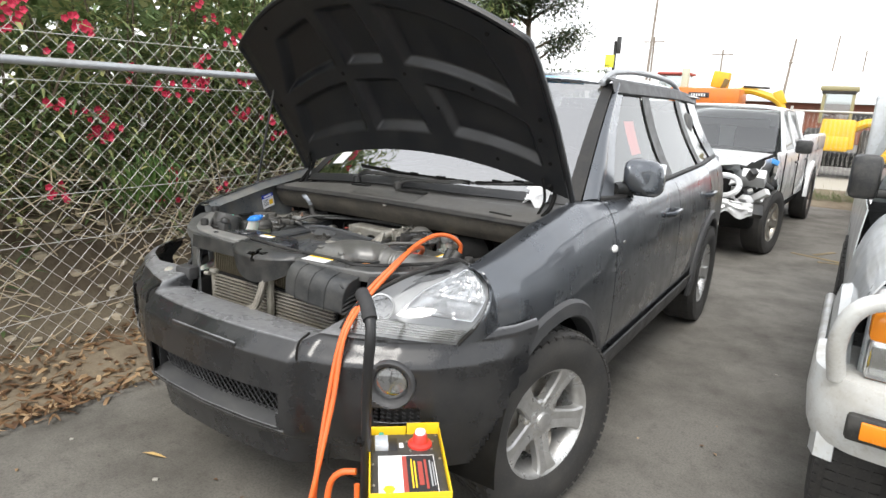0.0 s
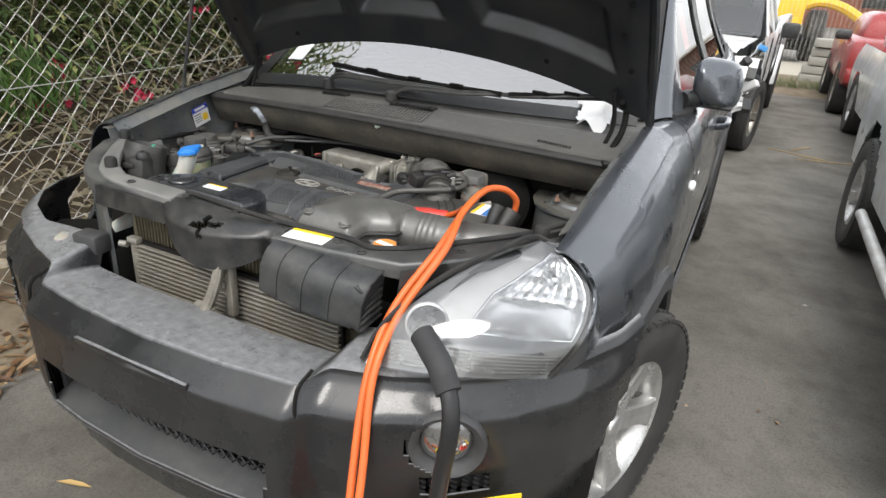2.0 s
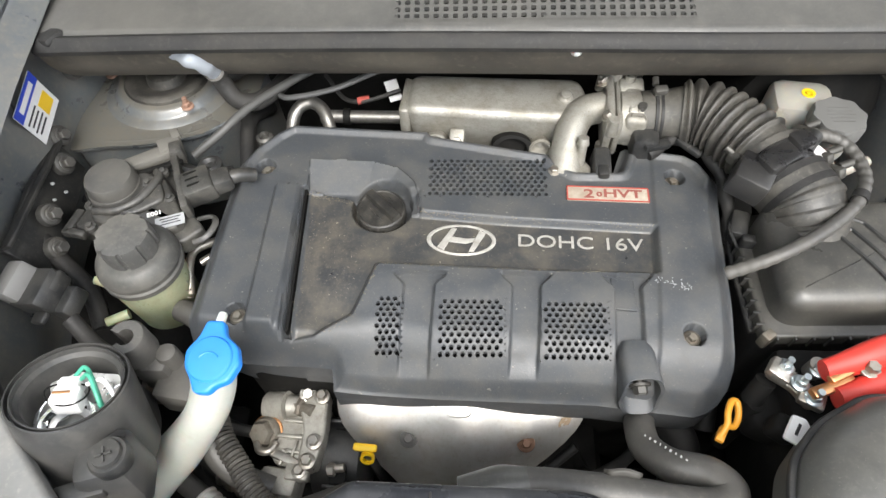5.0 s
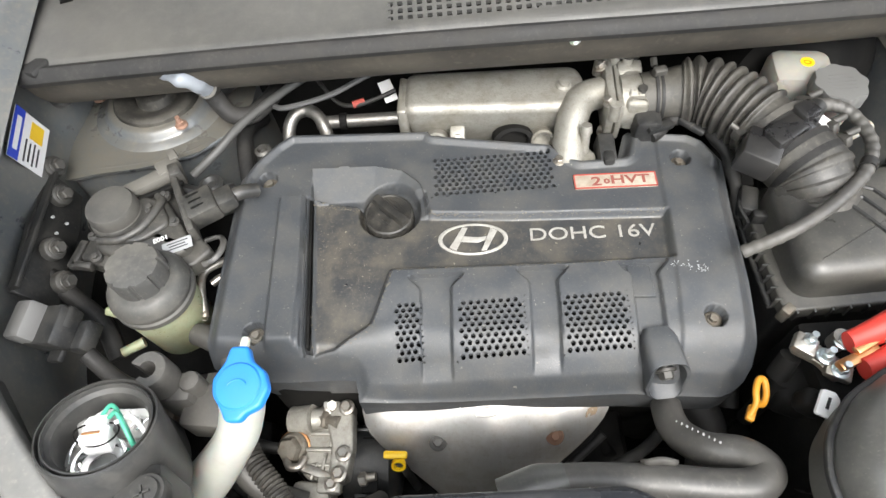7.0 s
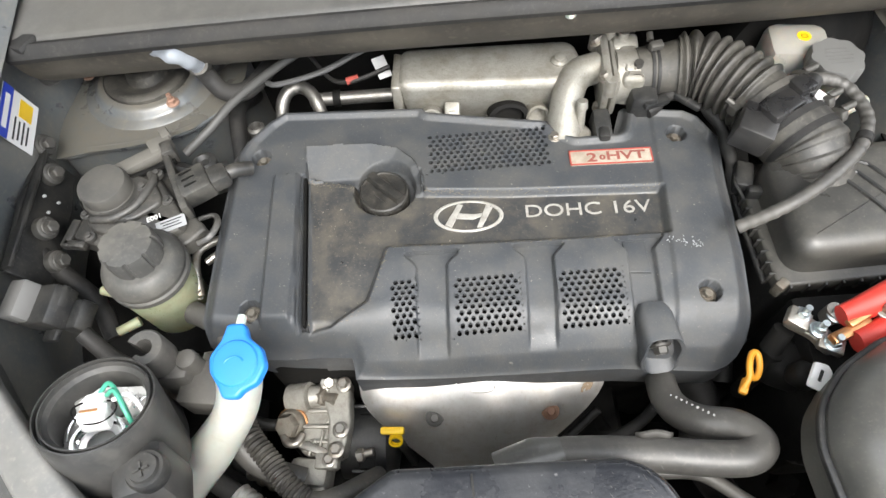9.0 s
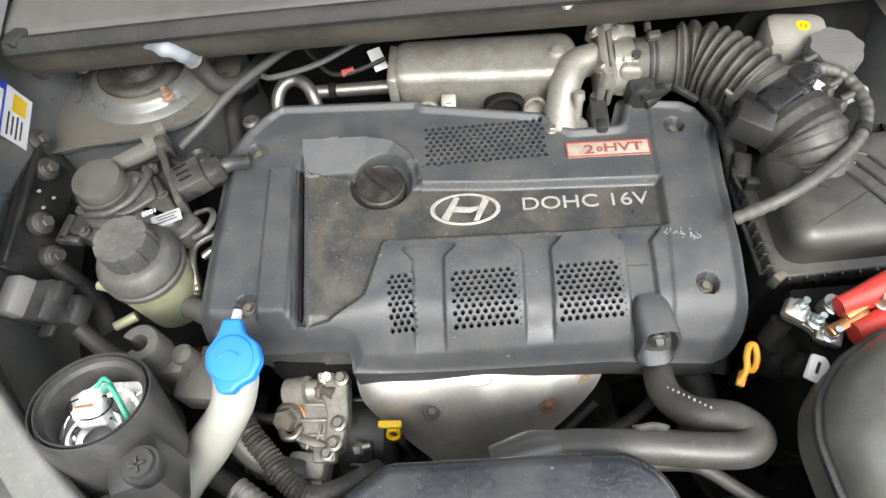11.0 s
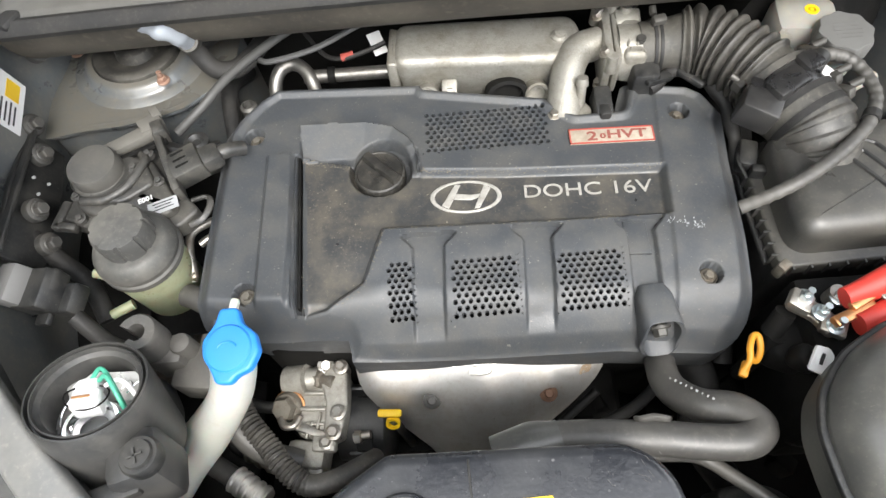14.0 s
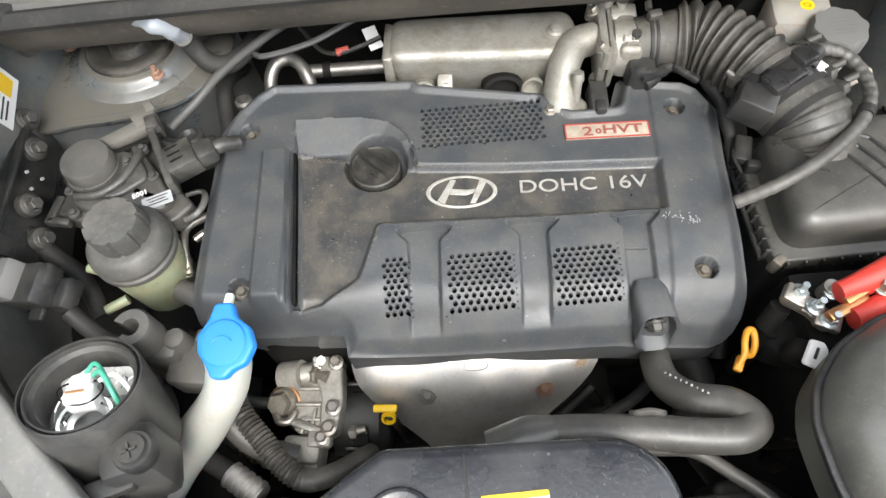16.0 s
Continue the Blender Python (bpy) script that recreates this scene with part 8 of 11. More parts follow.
part("lid_ring", Form().lathe(pose(-0.604, 0.859, 0.890), [(0.0352, 0.0), (0.0362, 0.001), (0.0362, 0.003), (0.0352, 0.004)], 44, cap=False), ACTMAT, servo)
part("moulded_ridge", Form().tube([(-0.618, 0.820, 0.890), (-0.590, 0.818, 0.893), (-0.566, 0.830, 0.895), (-0.553, 0.852, 0.896), (-0.548, 0.872, 0.894), (-0.556, 0.884, 0.890)], 0.0055, n=10), ACTMAT, servo)
part("top_rail", Form().box((-0.578, 0.900, 0.893), (0.082, 0.020, 0.016), 0.004, (0, 0, 30)).box((-0.548, 0.926, 0.896), (0.030, 0.024, 0.014), 0.003, (0, 0, 32)).box((-0.544, 0.942, 0.900), (0.012, 0.018, 0.008), 0.002, (0, 0, 32)), material("dust_covered_rail", (0.10, 0.096, 0.085), (0.15, 0.142, 0.125), rough=0.7, patch=40), servo, "mounting rail thick with dust")
part("long_slot", Form().box((-0.553, 0.890, 0.892), (0.060, 0.006, 0.006), 0.001, (0, 0, 22)), DARK, servo)
part("cross_plate", Form().box((-0.520, 0.868, 0.886), (0.010, 0.105, 0.030), 0.003, (0, 0, 24)).box((-0.536, 0.916, 0.892), (0.016, 0.022, 0.028), 0.003, (0, 0, 24)), ACTMAT, servo)
con2 = Form().box((-0.496, 0.862, 0.888), (0.042, 0.042, 0.028), 0.004, (0, -4, 27)).box((-0.468, 0.872, 0.888), (0.030, 0.030, 0.024), 0.007, (0, 0, 27))
con2.tube([(-0.458, 0.877, 0.888), (-0.446, 0.884, 0.886), (-0.432, 0.893, 0.876)], 0.0095, n=12)
part("connector", con2, ACTMAT, servo)
for k in range(3):
    part("connector_slot", Form().box((-0.503 + 0.005 * k, 0.874 - 0.009 * k, 0.9018), (0.022, 0.0030, 0.0012), 0.0004, (0, 0, 27)), DARK, servo)
lb_ = part("type_label", Form().box((-0.517, 0.806, 0.8886), (0.036, 0.018, 0.0006), 0, (0, 0, 20)), LABELGREY, servo, "grey printed type label")
for k in range(3):
    part("print_bar", Form().box((-0.516 - 0.001 * k, 0.8025 + 0.0042 * k, 0.8891), (0.026 - 0.006 * (k % 2), 0.0013, 0.0004), 0, (0, 0, 20)), INK, lb_)
part("type_code", lettering("E001", 0.0095, pose(-0.540, 0.8165, 0.8890, 0, 0, 22), 0.0003, bold=0.0002), PAPER, servo, "white printed code E001")
for x, y, z in ((-0.637, 0.838, 0.876), (-0.560, 0.862, 0.894), (-0.528, 0.842, 0.888), (-0.622, 0.802, 0.880), (-0.548, 0.884, 0.890)):
    part("screw", hexbolt(Form().lathe(pose(x, y, z), [(0.0075, -0.004), (0.0072, 0.0015), (0.005, 0.002)], 18), (x, y, z + 0.001), 0.0042, 0.005, washer=1.2), BIGBOLT, servo)
part("end_hook", Form().box((-0.650, 0.812, 0.873), (0.012, 0.040, 0.012), 0.003, (0, 0, -12)).box((-0.642, 0.796, 0.873), (0.030, 0.010, 0.012), 0.003, (0, 0, -12)), ACTMAT, servo)
part("side_loop", Form().tube([(-0.490, 0.820, 0.874), (-0.472, 0.824, 0.874), (-0.466, 0.812, 0.874), (-0.474, 0.794, 0.872), (-0.49, 0.788, 0.868)], 0.0030, n=8, flat=1.4, steps=4), ACTMAT, servo)
ar = Form().tube([(-0.60, 0.925, 0.86), (-0.555, 0.912, 0.875), (-0.50, 0.893, 0.878), (-0.465, 0.905, 0.87)], 0.007, n=8, flat=2.0)
ar.lathe(pose(-0.488, 0.896, 0.878), [(0.016, 0), (0.016, 0.014), (0.010, 0.017), (0.006, 0.012)], 22)
part("mount_arm", ar, PLASTIC, servo)
part("throttle_cable", Form().tube([(-0.525, 0.930, 0.872), (-0.490, 0.955, 0.888), (-0.4568, 0.9906, 0.900), (-0.4154, 1.0369, 0.900), (-0.3712, 1.0744, 0.900), (-0.30, 1.105, 0.895), (-0.15, 1.12, 0.90), (0.02, 1.10, 0.90)], lambda s: 0.0062 - 0.0024 * smooth(0.205, 0.215, s), n=12), material("grey_cable", (0.055, 0.055, 0.053), (0.075, 0.075, 0.072), rough=0.5, patch=20), servo, "long grey control cable")
part("second_cable", Form().tube([(-0.418, 1.028, 0.892), (-0.3986, 1.0193, 0.896), (-0.338, 1.033, 0.900), (-0.2768, 1.0716, 0.900), (-0.20, 1.115, 0.895), (-0.05, 1.12, 0.895)], 0.0040, n=8), material("grey_cable_thin", (0.055, 0.055, 0.055), rough=0.5), servo)

# pipes and tag behind the cover
SATIN = material("satin_steel_pipe", (0.22, 0.215, 0.20), (0.30, 0.29, 0.275), rough=0.42, metal=0.8, scale=200, patch=60, bump=0.03, dirt=(0.10, 0.09, 0.075), dirt_amount=0.5)
pb = Form().tube([(-0.414, 0.995, 0.78), (-0.4145, 1.028, 0.828), (-0.406, 1.050, 0.845), (-0.387, 1.060, 0.848), (-0.369, 1.050, 0.845), (-0.358, 1.030, 0.832), (-0.355, 1.005, 0.80)], 0.0095, n=16)
bp = part("coolant_pipe", pb, SATIN, car, "bent bright steel pipe behind the cover")
part("straight_pipe", Form().cyl((-0.372, 1.047, 0.833), (-0.225, 1.0446, 0.833), 0.0098, n=18), SATIN, bp)
part("pipe_clip", Form().lathe(pose(-0.332, 1.0465, 0.833, 0, 90, 0), [(0.0125, -0.005), (0.0125, 0.005), (0.0100, 0.006)], 18), DARK, bp)
part("lead", Form().tube([(-0.37, 1.11, 0.86), (-0.34, 1.075, 0.845), (-0.31, 1.058, 0.853), (-0.275, 1.068, 0.855), (-0.25, 1.075, 0.86)], 0.0035, n=6), RUBBER, bp)
part("red_tape", Form().tube([(-0.315, 1.059, 0.853), (-0.297, 1.063, 0.854)], 0.0055, n=8), LABELRED, bp)
part("paper_tag", Form().box((-0.263, 1.085, 0.850), (0.020, 0.034, 0.0015), 0.0, (25, 0, 22)), PAPER, bp, "small white paper tag on a wire")
part("heater_hose", Form().tube([(-0.482, 1.12, 0.83), (-0.485, 1.06, 0.85), (-0.468, 0.98, 0.83), (-0.47, 0.92, 0.80)], 0.011, n=12), RUBBER, bp)
part("spring_clip", Form().lathe(pose(-0.536, 1.085, 0.915, 60, 0, 30), [(0.016, 0), (0.016, 0.03), (0.012, 0.04)], 16).tube([(-0.556, 1.11, 0.95), (-0.545, 1.09, 0.93), (-0.535, 1.075, 0.912), (-0.51, 1.06, 0.90), (-0.488, 1.075, 0.90), (-0.47, 1.10, 0.905)], 0.013, n=12), RUBBER, bp)
part("grey_lug", Form().box((-0.56, 1.072, 0.955), (0.035, 0.03, 0.02), 0.008, (30, 0, 20)), material("pale_blue_grey", (0.22, 0.25, 0.28), rough=0.5), bp)
part("engine_lift_eye", Form().lathe(pose(-0.438, 0.975, 0.862), [(0.012, -0.03), (0.012, 0.0), (0.008, 0.003), (0.006, -0.005)], 16), DARKZINC, bp)

# brake fluid tank and servo
bs = Form().lathe(pose(0.335, 1.10, 0.82, 78, 0, 8), [(0.03, 0.10), (0.06, 0.08), (0.115, 0.05), (0.12, 0.0), (0.12, -0.03)], 40)
booster = part("brake_servo", bs, DARK, car, "round black brake servo")
bt = Form()
bt.box((0.296, 1.000, 0.890), (0.080, 0.065, 0.066), 0.016, (0, 0, -8))
bt.cyl((0.319, 0.950, 0.835), (0.319, 0.950, 0.880), 0.017, 0.029, n=26)
bt.cyl((0.319, 0.950, 0.880), (0.319, 0.950, 0.915), 0.029, 0.028, n=26)
bt.box((0.315, 0.925, 0.86), (0.03, 0.04, 0.05), 0.01)
tank = part("brake_fluid_tank", bt, BRAKEPL, booster, "off-white brake fluid tank with grey cap")
bc = Form()
bc.rings([[(0.3195 + r * (1 + 0.05 * math.cos(8 * a)) * math.cos(a), 0.949 + r * (1 + 0.05 * math.cos(8 * a)) * math.sin(a), z) for a in np.linspace(0, 2 * math.pi, 65)[:-1]] for r, z in ((0.0325, 0.912), (0.0325, 0.930), (0.031, 0.9345), (0.002, 0.936))])
capb = part("cap", bc, material("faded_cap", (0.115, 0.115, 0.11), (0.15, 0.15, 0.145), rough=0.55, patch=30), booster, "lobed grey brake fluid cap", angle=30)
for k in range(5):
    part("print_bar", Form().box((0.3195, 0.960 - 0.006 * k, 0.9363), (0.034 - 0.004 * abs(k - 2), 0.0010, 0.0004), 0), capb.data.materials[0], booster)
part("warning_disc", Form().lathe(pose(0.300, 1.0, 0.9228), [(0.0088, 0), (0.0088, 0.0012), (0.0050, 0.0012), (0.0048, 0.0002), (0.0028, 0.0002), (0.0028, 0.0010), (0.0005, 0.0011)], 24), YELLOWPL, booster)
part("tank_outlet", Form().cyl((0.34, 0.92, 0.85), (0.385, 0.935, 0.865), 0.007, n=10), BRAKEPL, booster)

# washer bottle neck
WN = [(-0.5649, 0.4698, 0.715), (-0.5337, 0.498, 0.74), (-0.505, 0.5297, 0.762), (-0.4648, 0.555, 0.8), (-0.4228, 0.5722, 0.86), (-0.4036, 0.5865, 0.9), (-0.3905, 0.5940, 0.944)]
neck = part("washer_neck", Form().tube(WN, lambda s: 0.0280 - 0.0056 * smooth(0.10, 0.24, s), n=26, steps=12), WHITEPL, car, "white washer filler neck with bright blue cap")
CAPEDGE = softened([(-0.4055, 0.6210), (-0.4010, 0.6360), (-0.3815, 0.6355), (-0.3765, 0.6200), (-0.3610, 0.6080), (-0.3555, 0.5900), (-0.3640, 0.5725), (-0.3790, 0.5670), (-0.3850, 0.5600), (-0.4010, 0.5610), (-0.4065, 0.5730), (-0.4170, 0.5880), (-0.4185, 0.6040)], 0.0045, 4)[::-1]
CAPEDGE = [(-0.3900 + 0.90 * (x + 0.3900), 0.5975 + 0.96 * (y - 0.5975)) for x, y in CAPEDGE]
cm2 = pose(-0.3895, 0.5960, 0.955, 7, -4, 0) @ pose(0.3895, -0.5960, 0)
wc = Form().prism(CAPEDGE, -0.007, 0.003, 0.0035, cm2, seg=4)
wc.lathe(cm2 @ pose(-0.3885, 0.5945, 0.002), [(0.0225, -0.012), (0.0225, 0.0020), (0.0212, 0.0036), (0.018, 0.0042), (0.001, 0.0045)], 40)
wcap = part("cap", wc, BLUE, neck, "bright blue washer cap")
part("moulded_mark", Form().tube([cm2 @ Vector((-0.3885 + 0.010 * math.cos(a), 0.592 + 0.008 * math.sin(a), 0.0068)) for a in np.linspace(0.4, 2.8, 8)], 0.0009, n=6, steps=3), BLUE, wcap)
part("cap_hinge", Form().box((-0.3885, 0.6350, 0.956), (0.0085, 0.020, 0.009), 0.003, (0, 0, -8)), WHITEPL, neck)
part("bottle_label", Form().sheet(lambda u, v: (-0.4415 + 0.014 * u + 0.004 * v, 0.600 - 0.034 * u + 0.014 * v, 0.868 + 0.004 * u), 3, 3), PAPER, car, "white printed label behind the filler neck", thick=0.0008)
for k in range(4):
    part("print_bar", Form().box((-0.4365 + 0.0034 * k, 0.600 - 0.0078 * k, 0.8705 + 0.001 * k), (0.010, 0.0022, 0.0008), 0, (0, 0, 70)), INK, car)

# right lamp housing, open at the back, with its bulb holder
hm = pose(-0.519, 0.566, 0.955, -18, 4, 0) @ Matrix.Scale(1.09, 4)
hb = Form().lathe(hm, [(0.0530, -0.10), (0.0515, -0.03), (0.0508, -0.012), (0.0505, -0.003), (0.0495, 0.0005), (0.0480, 0.0010), (0.0474, -0.006), (0.0462, -0.006), (0.0452, 0.0), (0.0440, 0.0002), (0.0434, -0.005), (0.0396, -0.008), (0.0388, -0.012), (0.0388, -0.042)], 64, cap=False)
hb.prism(softened([(-0.57, 0.42), (-0.515, 0.405), (-0.492, 0.43), (-0.478, 0.49), (-0.480, 0.57), (-0.50, 0.605), (-0.55, 0.605), (-0.572, 0.52)], 0.012, 4), 0.832, 0.878, 0.014)
hb.box((-0.476, 0.502, 0.900), (0.050, 0.052, 0.080), 0.012, (-10, 0, 15))
house = part("lamp_housing", hb, material("grey_black_housing", (0.028, 0.029, 0.030), (0.040, 0.040, 0.040), rough=0.42, patch=16, bump=0.06, dirt=(0.11, 0.105, 0.095), dirt_amount=0.5), car, "rear of a headlamp housing with its cover missing")
part("bowl", Form().lathe(hm, [(0.0424, -0.038), (0.0405, -0.050), (0.034, -0.060), (0.020, -0.064), (0.012, -0.064)], 48, cap=True), material("dull_chrome", (0.50, 0.50, 0.49), (0.66, 0.66, 0.65), rough=0.3, metal=0.6, patch=30, scale=90), house, "dull chrome bowl")
part("seat_ring", Form().lathe(hm @ pose(0.002, -0.020, -0.034), [(0.0245, 0), (0.0250, 0.008), (0.0225, 0.0125), (0.0195, 0.0125), (0.018, 0.006), (0.012, 0.004)], 36, cap=False), CHROME, house, "bright bulb seat ring")
part("inner_plate", Form().add([tuple(hm @ Vector(p)) for p in ((-0.034, 0.004, -0.040), (0.036, 0.018, -0.036), (0.032, 0.030, -0.020), (-0.012, 0.031, -0.020), (-0.030, 0.020, -0.026))], [(0, 1, 2, 3, 4)]), material("pale_reflector_back", (0.44, 0.44, 0.43), (0.54, 0.54, 0.53), rough=0.35, metal=0.5, patch=40), house, "pale back of the reflector", thick=0.002)
part("spring_wire", Form().tube([tuple(hm @ Vector(p)) for p in ((0.012, 0.018, -0.030), (0.020, 0.024, -0.024), (0.026, 0.016, -0.022), (0.022, 0.010, -0.024), (0.030, 0.020, -0.022), (0.034, 0.012, -0.026), (0.028, 0.0, -0.03))], 0.0011, n=6), CHROME, house)
part("bulb_connector", Form().box(tuple(hm @ Vector((-0.003, -0.004, -0.016))), (0.026, 0.018, 0.022), 0.003, (-18, 4, 6)).box(tuple(hm @ Vector((-0.006, 0.010, -0.014))), (0.020, 0.012, 0.018), 0.003, (-18, 4, 6)).box(tuple(hm @ Vector((-0.016, 0.006, -0.018))), (0.006, 0.020, 0.014), 0.002, (-18, 4, 12)), PAPER, house, "white bulb connector")
part("connector_slot", Form().box(tuple(hm @ Vector((-0.005, -0.0045, -0.0042))), (0.016, 0.0022, 0.0012), 0, (-18, 4, 6)), COPPER, house)
part("rubber_band", Form().tube([tuple(hm @ Vector((-0.003 + 0.019 * math.cos(a), -0.001 + 0.012 * math.sin(a), -0.010 + 0.002 * math.cos(2 * a)))) for a in np.linspace(0, 2 * math.pi, 14)], 0.0009, n=6, steps=3), DARK, house)
part("clip_plate", Form().box(tuple(hm @ Vector((-0.020, 0.022, -0.040))), (0.034, 0.020, 0.03), 0.003, (-18, 20, 30)).box(tuple(hm @ Vector((0.028, 0.018, -0.04))), (0.022, 0.03, 0.03), 0.003, (-18, -10, 0)), material("grey_white_plate", (0.42, 0.42, 0.41), rough=0.4, metal=0.3), house)
for mt, pts in ((INKGREEN, [(0.004, 0.012, -0.006), (0.014, 0.010, 0.002), (0.026, -0.006, -0.010), (0.034, -0.018, -0.04)]), (PAPER, [(0.010, 0.008, -0.008), (0.024, 0.010, -0.004), (0.038, -0.002, -0.014), (0.042, -0.016, -0.04)]), (INKGREEN, [(-0.004, 0.016, -0.008), (0.006, 0.020, 0.0), (0.020, 0.004, -0.008), (0.030, -0.014, -0.045)])):
    part("wire", Form().tube([tuple(hm @ Vector(p)) for p in pts], 0.0022, n=8), mt, house)
part("retaining_wire", Form().tube([tuple(hm @ Vector((0.034 * math.cos(a), 0.034 * math.sin(a) - 0.006, -0.036 + 0.006 * math.sin(3 * a)))) for a in np.linspace(2.6, 6.6, 10)], 0.0012, n=6), CHROME, house)
kb = Form().lathe(pose(-0.462, 0.503, 0.935, -6, 0, 0), [(0.018, 0.0), (0.0185, 0.012), (0.0165, 0.016), (0.0135, 0.016), (0.0125, 0.020), (0.002, 0.021)], 26)
kb.box((-0.462, 0.503, 0.9575), (0.014, 0.002, 0.002), 0, (0, 0, 20)).box((-0.462, 0.503, 0.9575), (0.014, 0.002, 0.002), 0, (0, 0, 110))
part("lamp_screw", kb, PLASTIC, house, "black lamp fixing screw")
part("bracket", Form().box((-0.505, 0.475, 0.918), (0.07, 0.02, 0.012), 0.003, (-8, 0, 18)).box((-0.535, 0.468, 0.92), (0.015, 0.03, 0.014), 0.003), PLASTIC, house)
hk = Form()
hk.rings([[(-0.505 + rr * math.cos(a), 0.634 + rr * math.sin(a), z) for rr, z in ((0.0215, 0.880), (0.0215, 0.914), (0.0195, 0.917), (0.0095, 0.917), (0.0085, 0.914), (0.0085, 0.880))] for a in np.linspace(-2.3, 2.7, 26)], cap=True)
hk.box((-0.492, 0.628, 0.85), (0.04, 0.035, 0.06), 0.008)
part("cable_hook", hk, HOSEGREY, house, "grey plastic cable hook")
part("peg", Form().lathe(pose(-0.474, 0.632, 0.850), [(0.012, 0), (0.012, 0.03), (0.0105, 0.034), (0.002, 0.036)], 20).box((-0.458, 0.612, 0.835), (0.060, 0.050, 0.05), 0.006, (0, 0, -8)), HOSEGREY, house)
rel = Form().box((-0.648, 0.708, 0.880), (0.050, 0.048, 0.030), 0.004, (6, -22, -12)).box((-0.617, 0.700, 0.868), (0.030, 0.036, 0.022), 0.004, (6, -22, -12)).box((-0.628, 0.716, 0.890), (0.010, 0.026, 0.012), 0.002, (6, -22, -12)).box((-0.640, 0.676, 0.872), (0.022, 0.014, 0.008), 0.002, (6, -22, -12))
part("relay", rel, PLASTIC, car, "black relay clipped to the inner wing")
part("relay_lid", Form().box((-0.672, 0.712, 0.892), (0.030, 0.046, 0.030), 0.005, (6, -22, -12)), material("worn_grey_lid", (0.13, 0.13, 0.128), rough=0.5, patch=24), car)
part("loom", Form().tube([(-0.61, 0.68, 0.865), (-0.58, 0.655, 0.84), (-0.55, 0.645, 0.82), (-0.52, 0.65, 0.80)], 0.010, n=10), RUBBER, car, "taped wiring loom")
part("loom", Form().tube([(-0.70, 0.80, 0.86), (-0.665, 0.77, 0.84), (-0.63, 0.74, 0.82), (-0.61, 0.70, 0.80)], 0.012, n=10), RUBBER, car, "taped wiring loom")

# coolant tank behind the radiator
TK = softened([(-0.326, 0.400), (-0.320, 0.388), (0.006, 0.384), (0.014, 0.430), (-0.022, 0.494), (-0.248, 0.497), (-0.284, 0.474), (-0.322, 0.446)], 0.006, 3)
TK = [p for p in TK if not (p[0] > -0.06 and p[1] > 0.43)]
arc_k = max(range(len(TK)), key=lambda q: TK[q][0])
TK = TK[:arc_k + 1] + [(0.014 - 0.060 * (1 - math.cos(a)), 0.434 + 0.060 * math.sin(a)) for a in np.linspace(0.1, math.pi / 2, 10)] + TK[arc_k + 1:]
TANKMAT = material("glossy_black_tank", (0.018, 0.020, 0.024), (0.026, 0.028, 0.033), rough=0.30, patch=12, scale=200, dirt=(0.075, 0.076, 0.078), dirt_amount=0.4, spec=0.7, specks=(0.20, 0.20, 0.20), speck_share=0.6)
tankc = part("coolant_tank", Form().prism(TK, 0.862, 0.920, 0.012, seg=5), TANKMAT, car, "black coolant expansion tank with warning label", angle=45)
part("lower_half", Form().prism([(x * 0.985 - 0.002, y * 0.99 + 0.004) for x, y in TK], 0.79, 0.858, 0.004), material("cloudy_tank_base", (0.20, 0.205, 0.20), (0.27, 0.27, 0.265), rough=0.4, patch=20, dirt=(0.1, 0.095, 0.085), dirt_amount=0.5), tankc, "cloudy plastic lower half of the tank")
part("deck_groove", Form().box((-0.172, 0.440, 0.9204), (0.0022, 0.094, 0.0016), 0.0006, (0, 0, 2)), PLASTIC, tankc)
cp = Form().lathe(pose(-0.232, 0.428, 0.917), [(0.0345, 0), (0.0345, 0.007), (0.0325, 0.0095), (0.030, 0.0100), (0.028, 0.0085), (0.002, 0.0085)], 40)
cp.prism(softened([(-0.304, 0.414), (-0.266, 0.406), (-0.262, 0.438), (-0.300, 0.434)], 0.008, 4), 0.915, 0.924, 0.003)
tcap = part("cap", cp, TANKMAT, tankc, "low black coolant cap")
for x in (-0.014, -0.005, 0.004, 0.013):
    part("embossed_mark", Form().box((-0.232 + x, 0.428 + 0.18 * x, 0.9258), (0.005, 0.010, 0.001), 0.0004, (0, 0, 10)), TANKMAT, tcap)
wl_ = part("warning_label", Form().prism(softened([(-0.160, 0.423), (-0.101, 0.425), (-0.102, 0.452), (-0.161, 0.450)], 0.004, 4), 0.9200, 0.9210, 0), PAPER, tankc, "white warning label with a yellow band")
part("label_band", Form().prism(softened([(-0.161, 0.4448), (-0.1018, 0.4468), (-0.102, 0.452), (-0.161, 0.450)], 0.002, 3), 0.9209, 0.9216, 0), LABELYEL, wl_)
scr = Form()
for _ in range(16):
    x, y = rng4.uniform(-0.06, 0.0), rng4.uniform(0.45, 0.484)
    scr.box((x, y, 0.9200 if y < 0.482 else 0.918), (rng4.uniform(0.001, 0.007), rng4.uniform(0.0002, 0.0005), 0.0005), 0, (0, 0, rng4.uniform(-70, -20)))
tagged(part("scratches", scr, HOSEGREY, tankc), "pale scratches on the tank", kind="stuff")
tankc.matrix_basis = pose(-0.166, 0.395, 1.492) @ Matrix.Scale(0.964, 4) @ pose(0.166, -0.395, -1.492)
stay = Form().prism(softened([(0.012, 0.405), (0.044, 0.402), (0.042, 0.466), (0.018, 0.474)], 0.008, 4), 0.76, 0.796, 0.004)
stayp = part("tank_stay", stay, PLASTIC, car, "black tank bracket with a bolt")
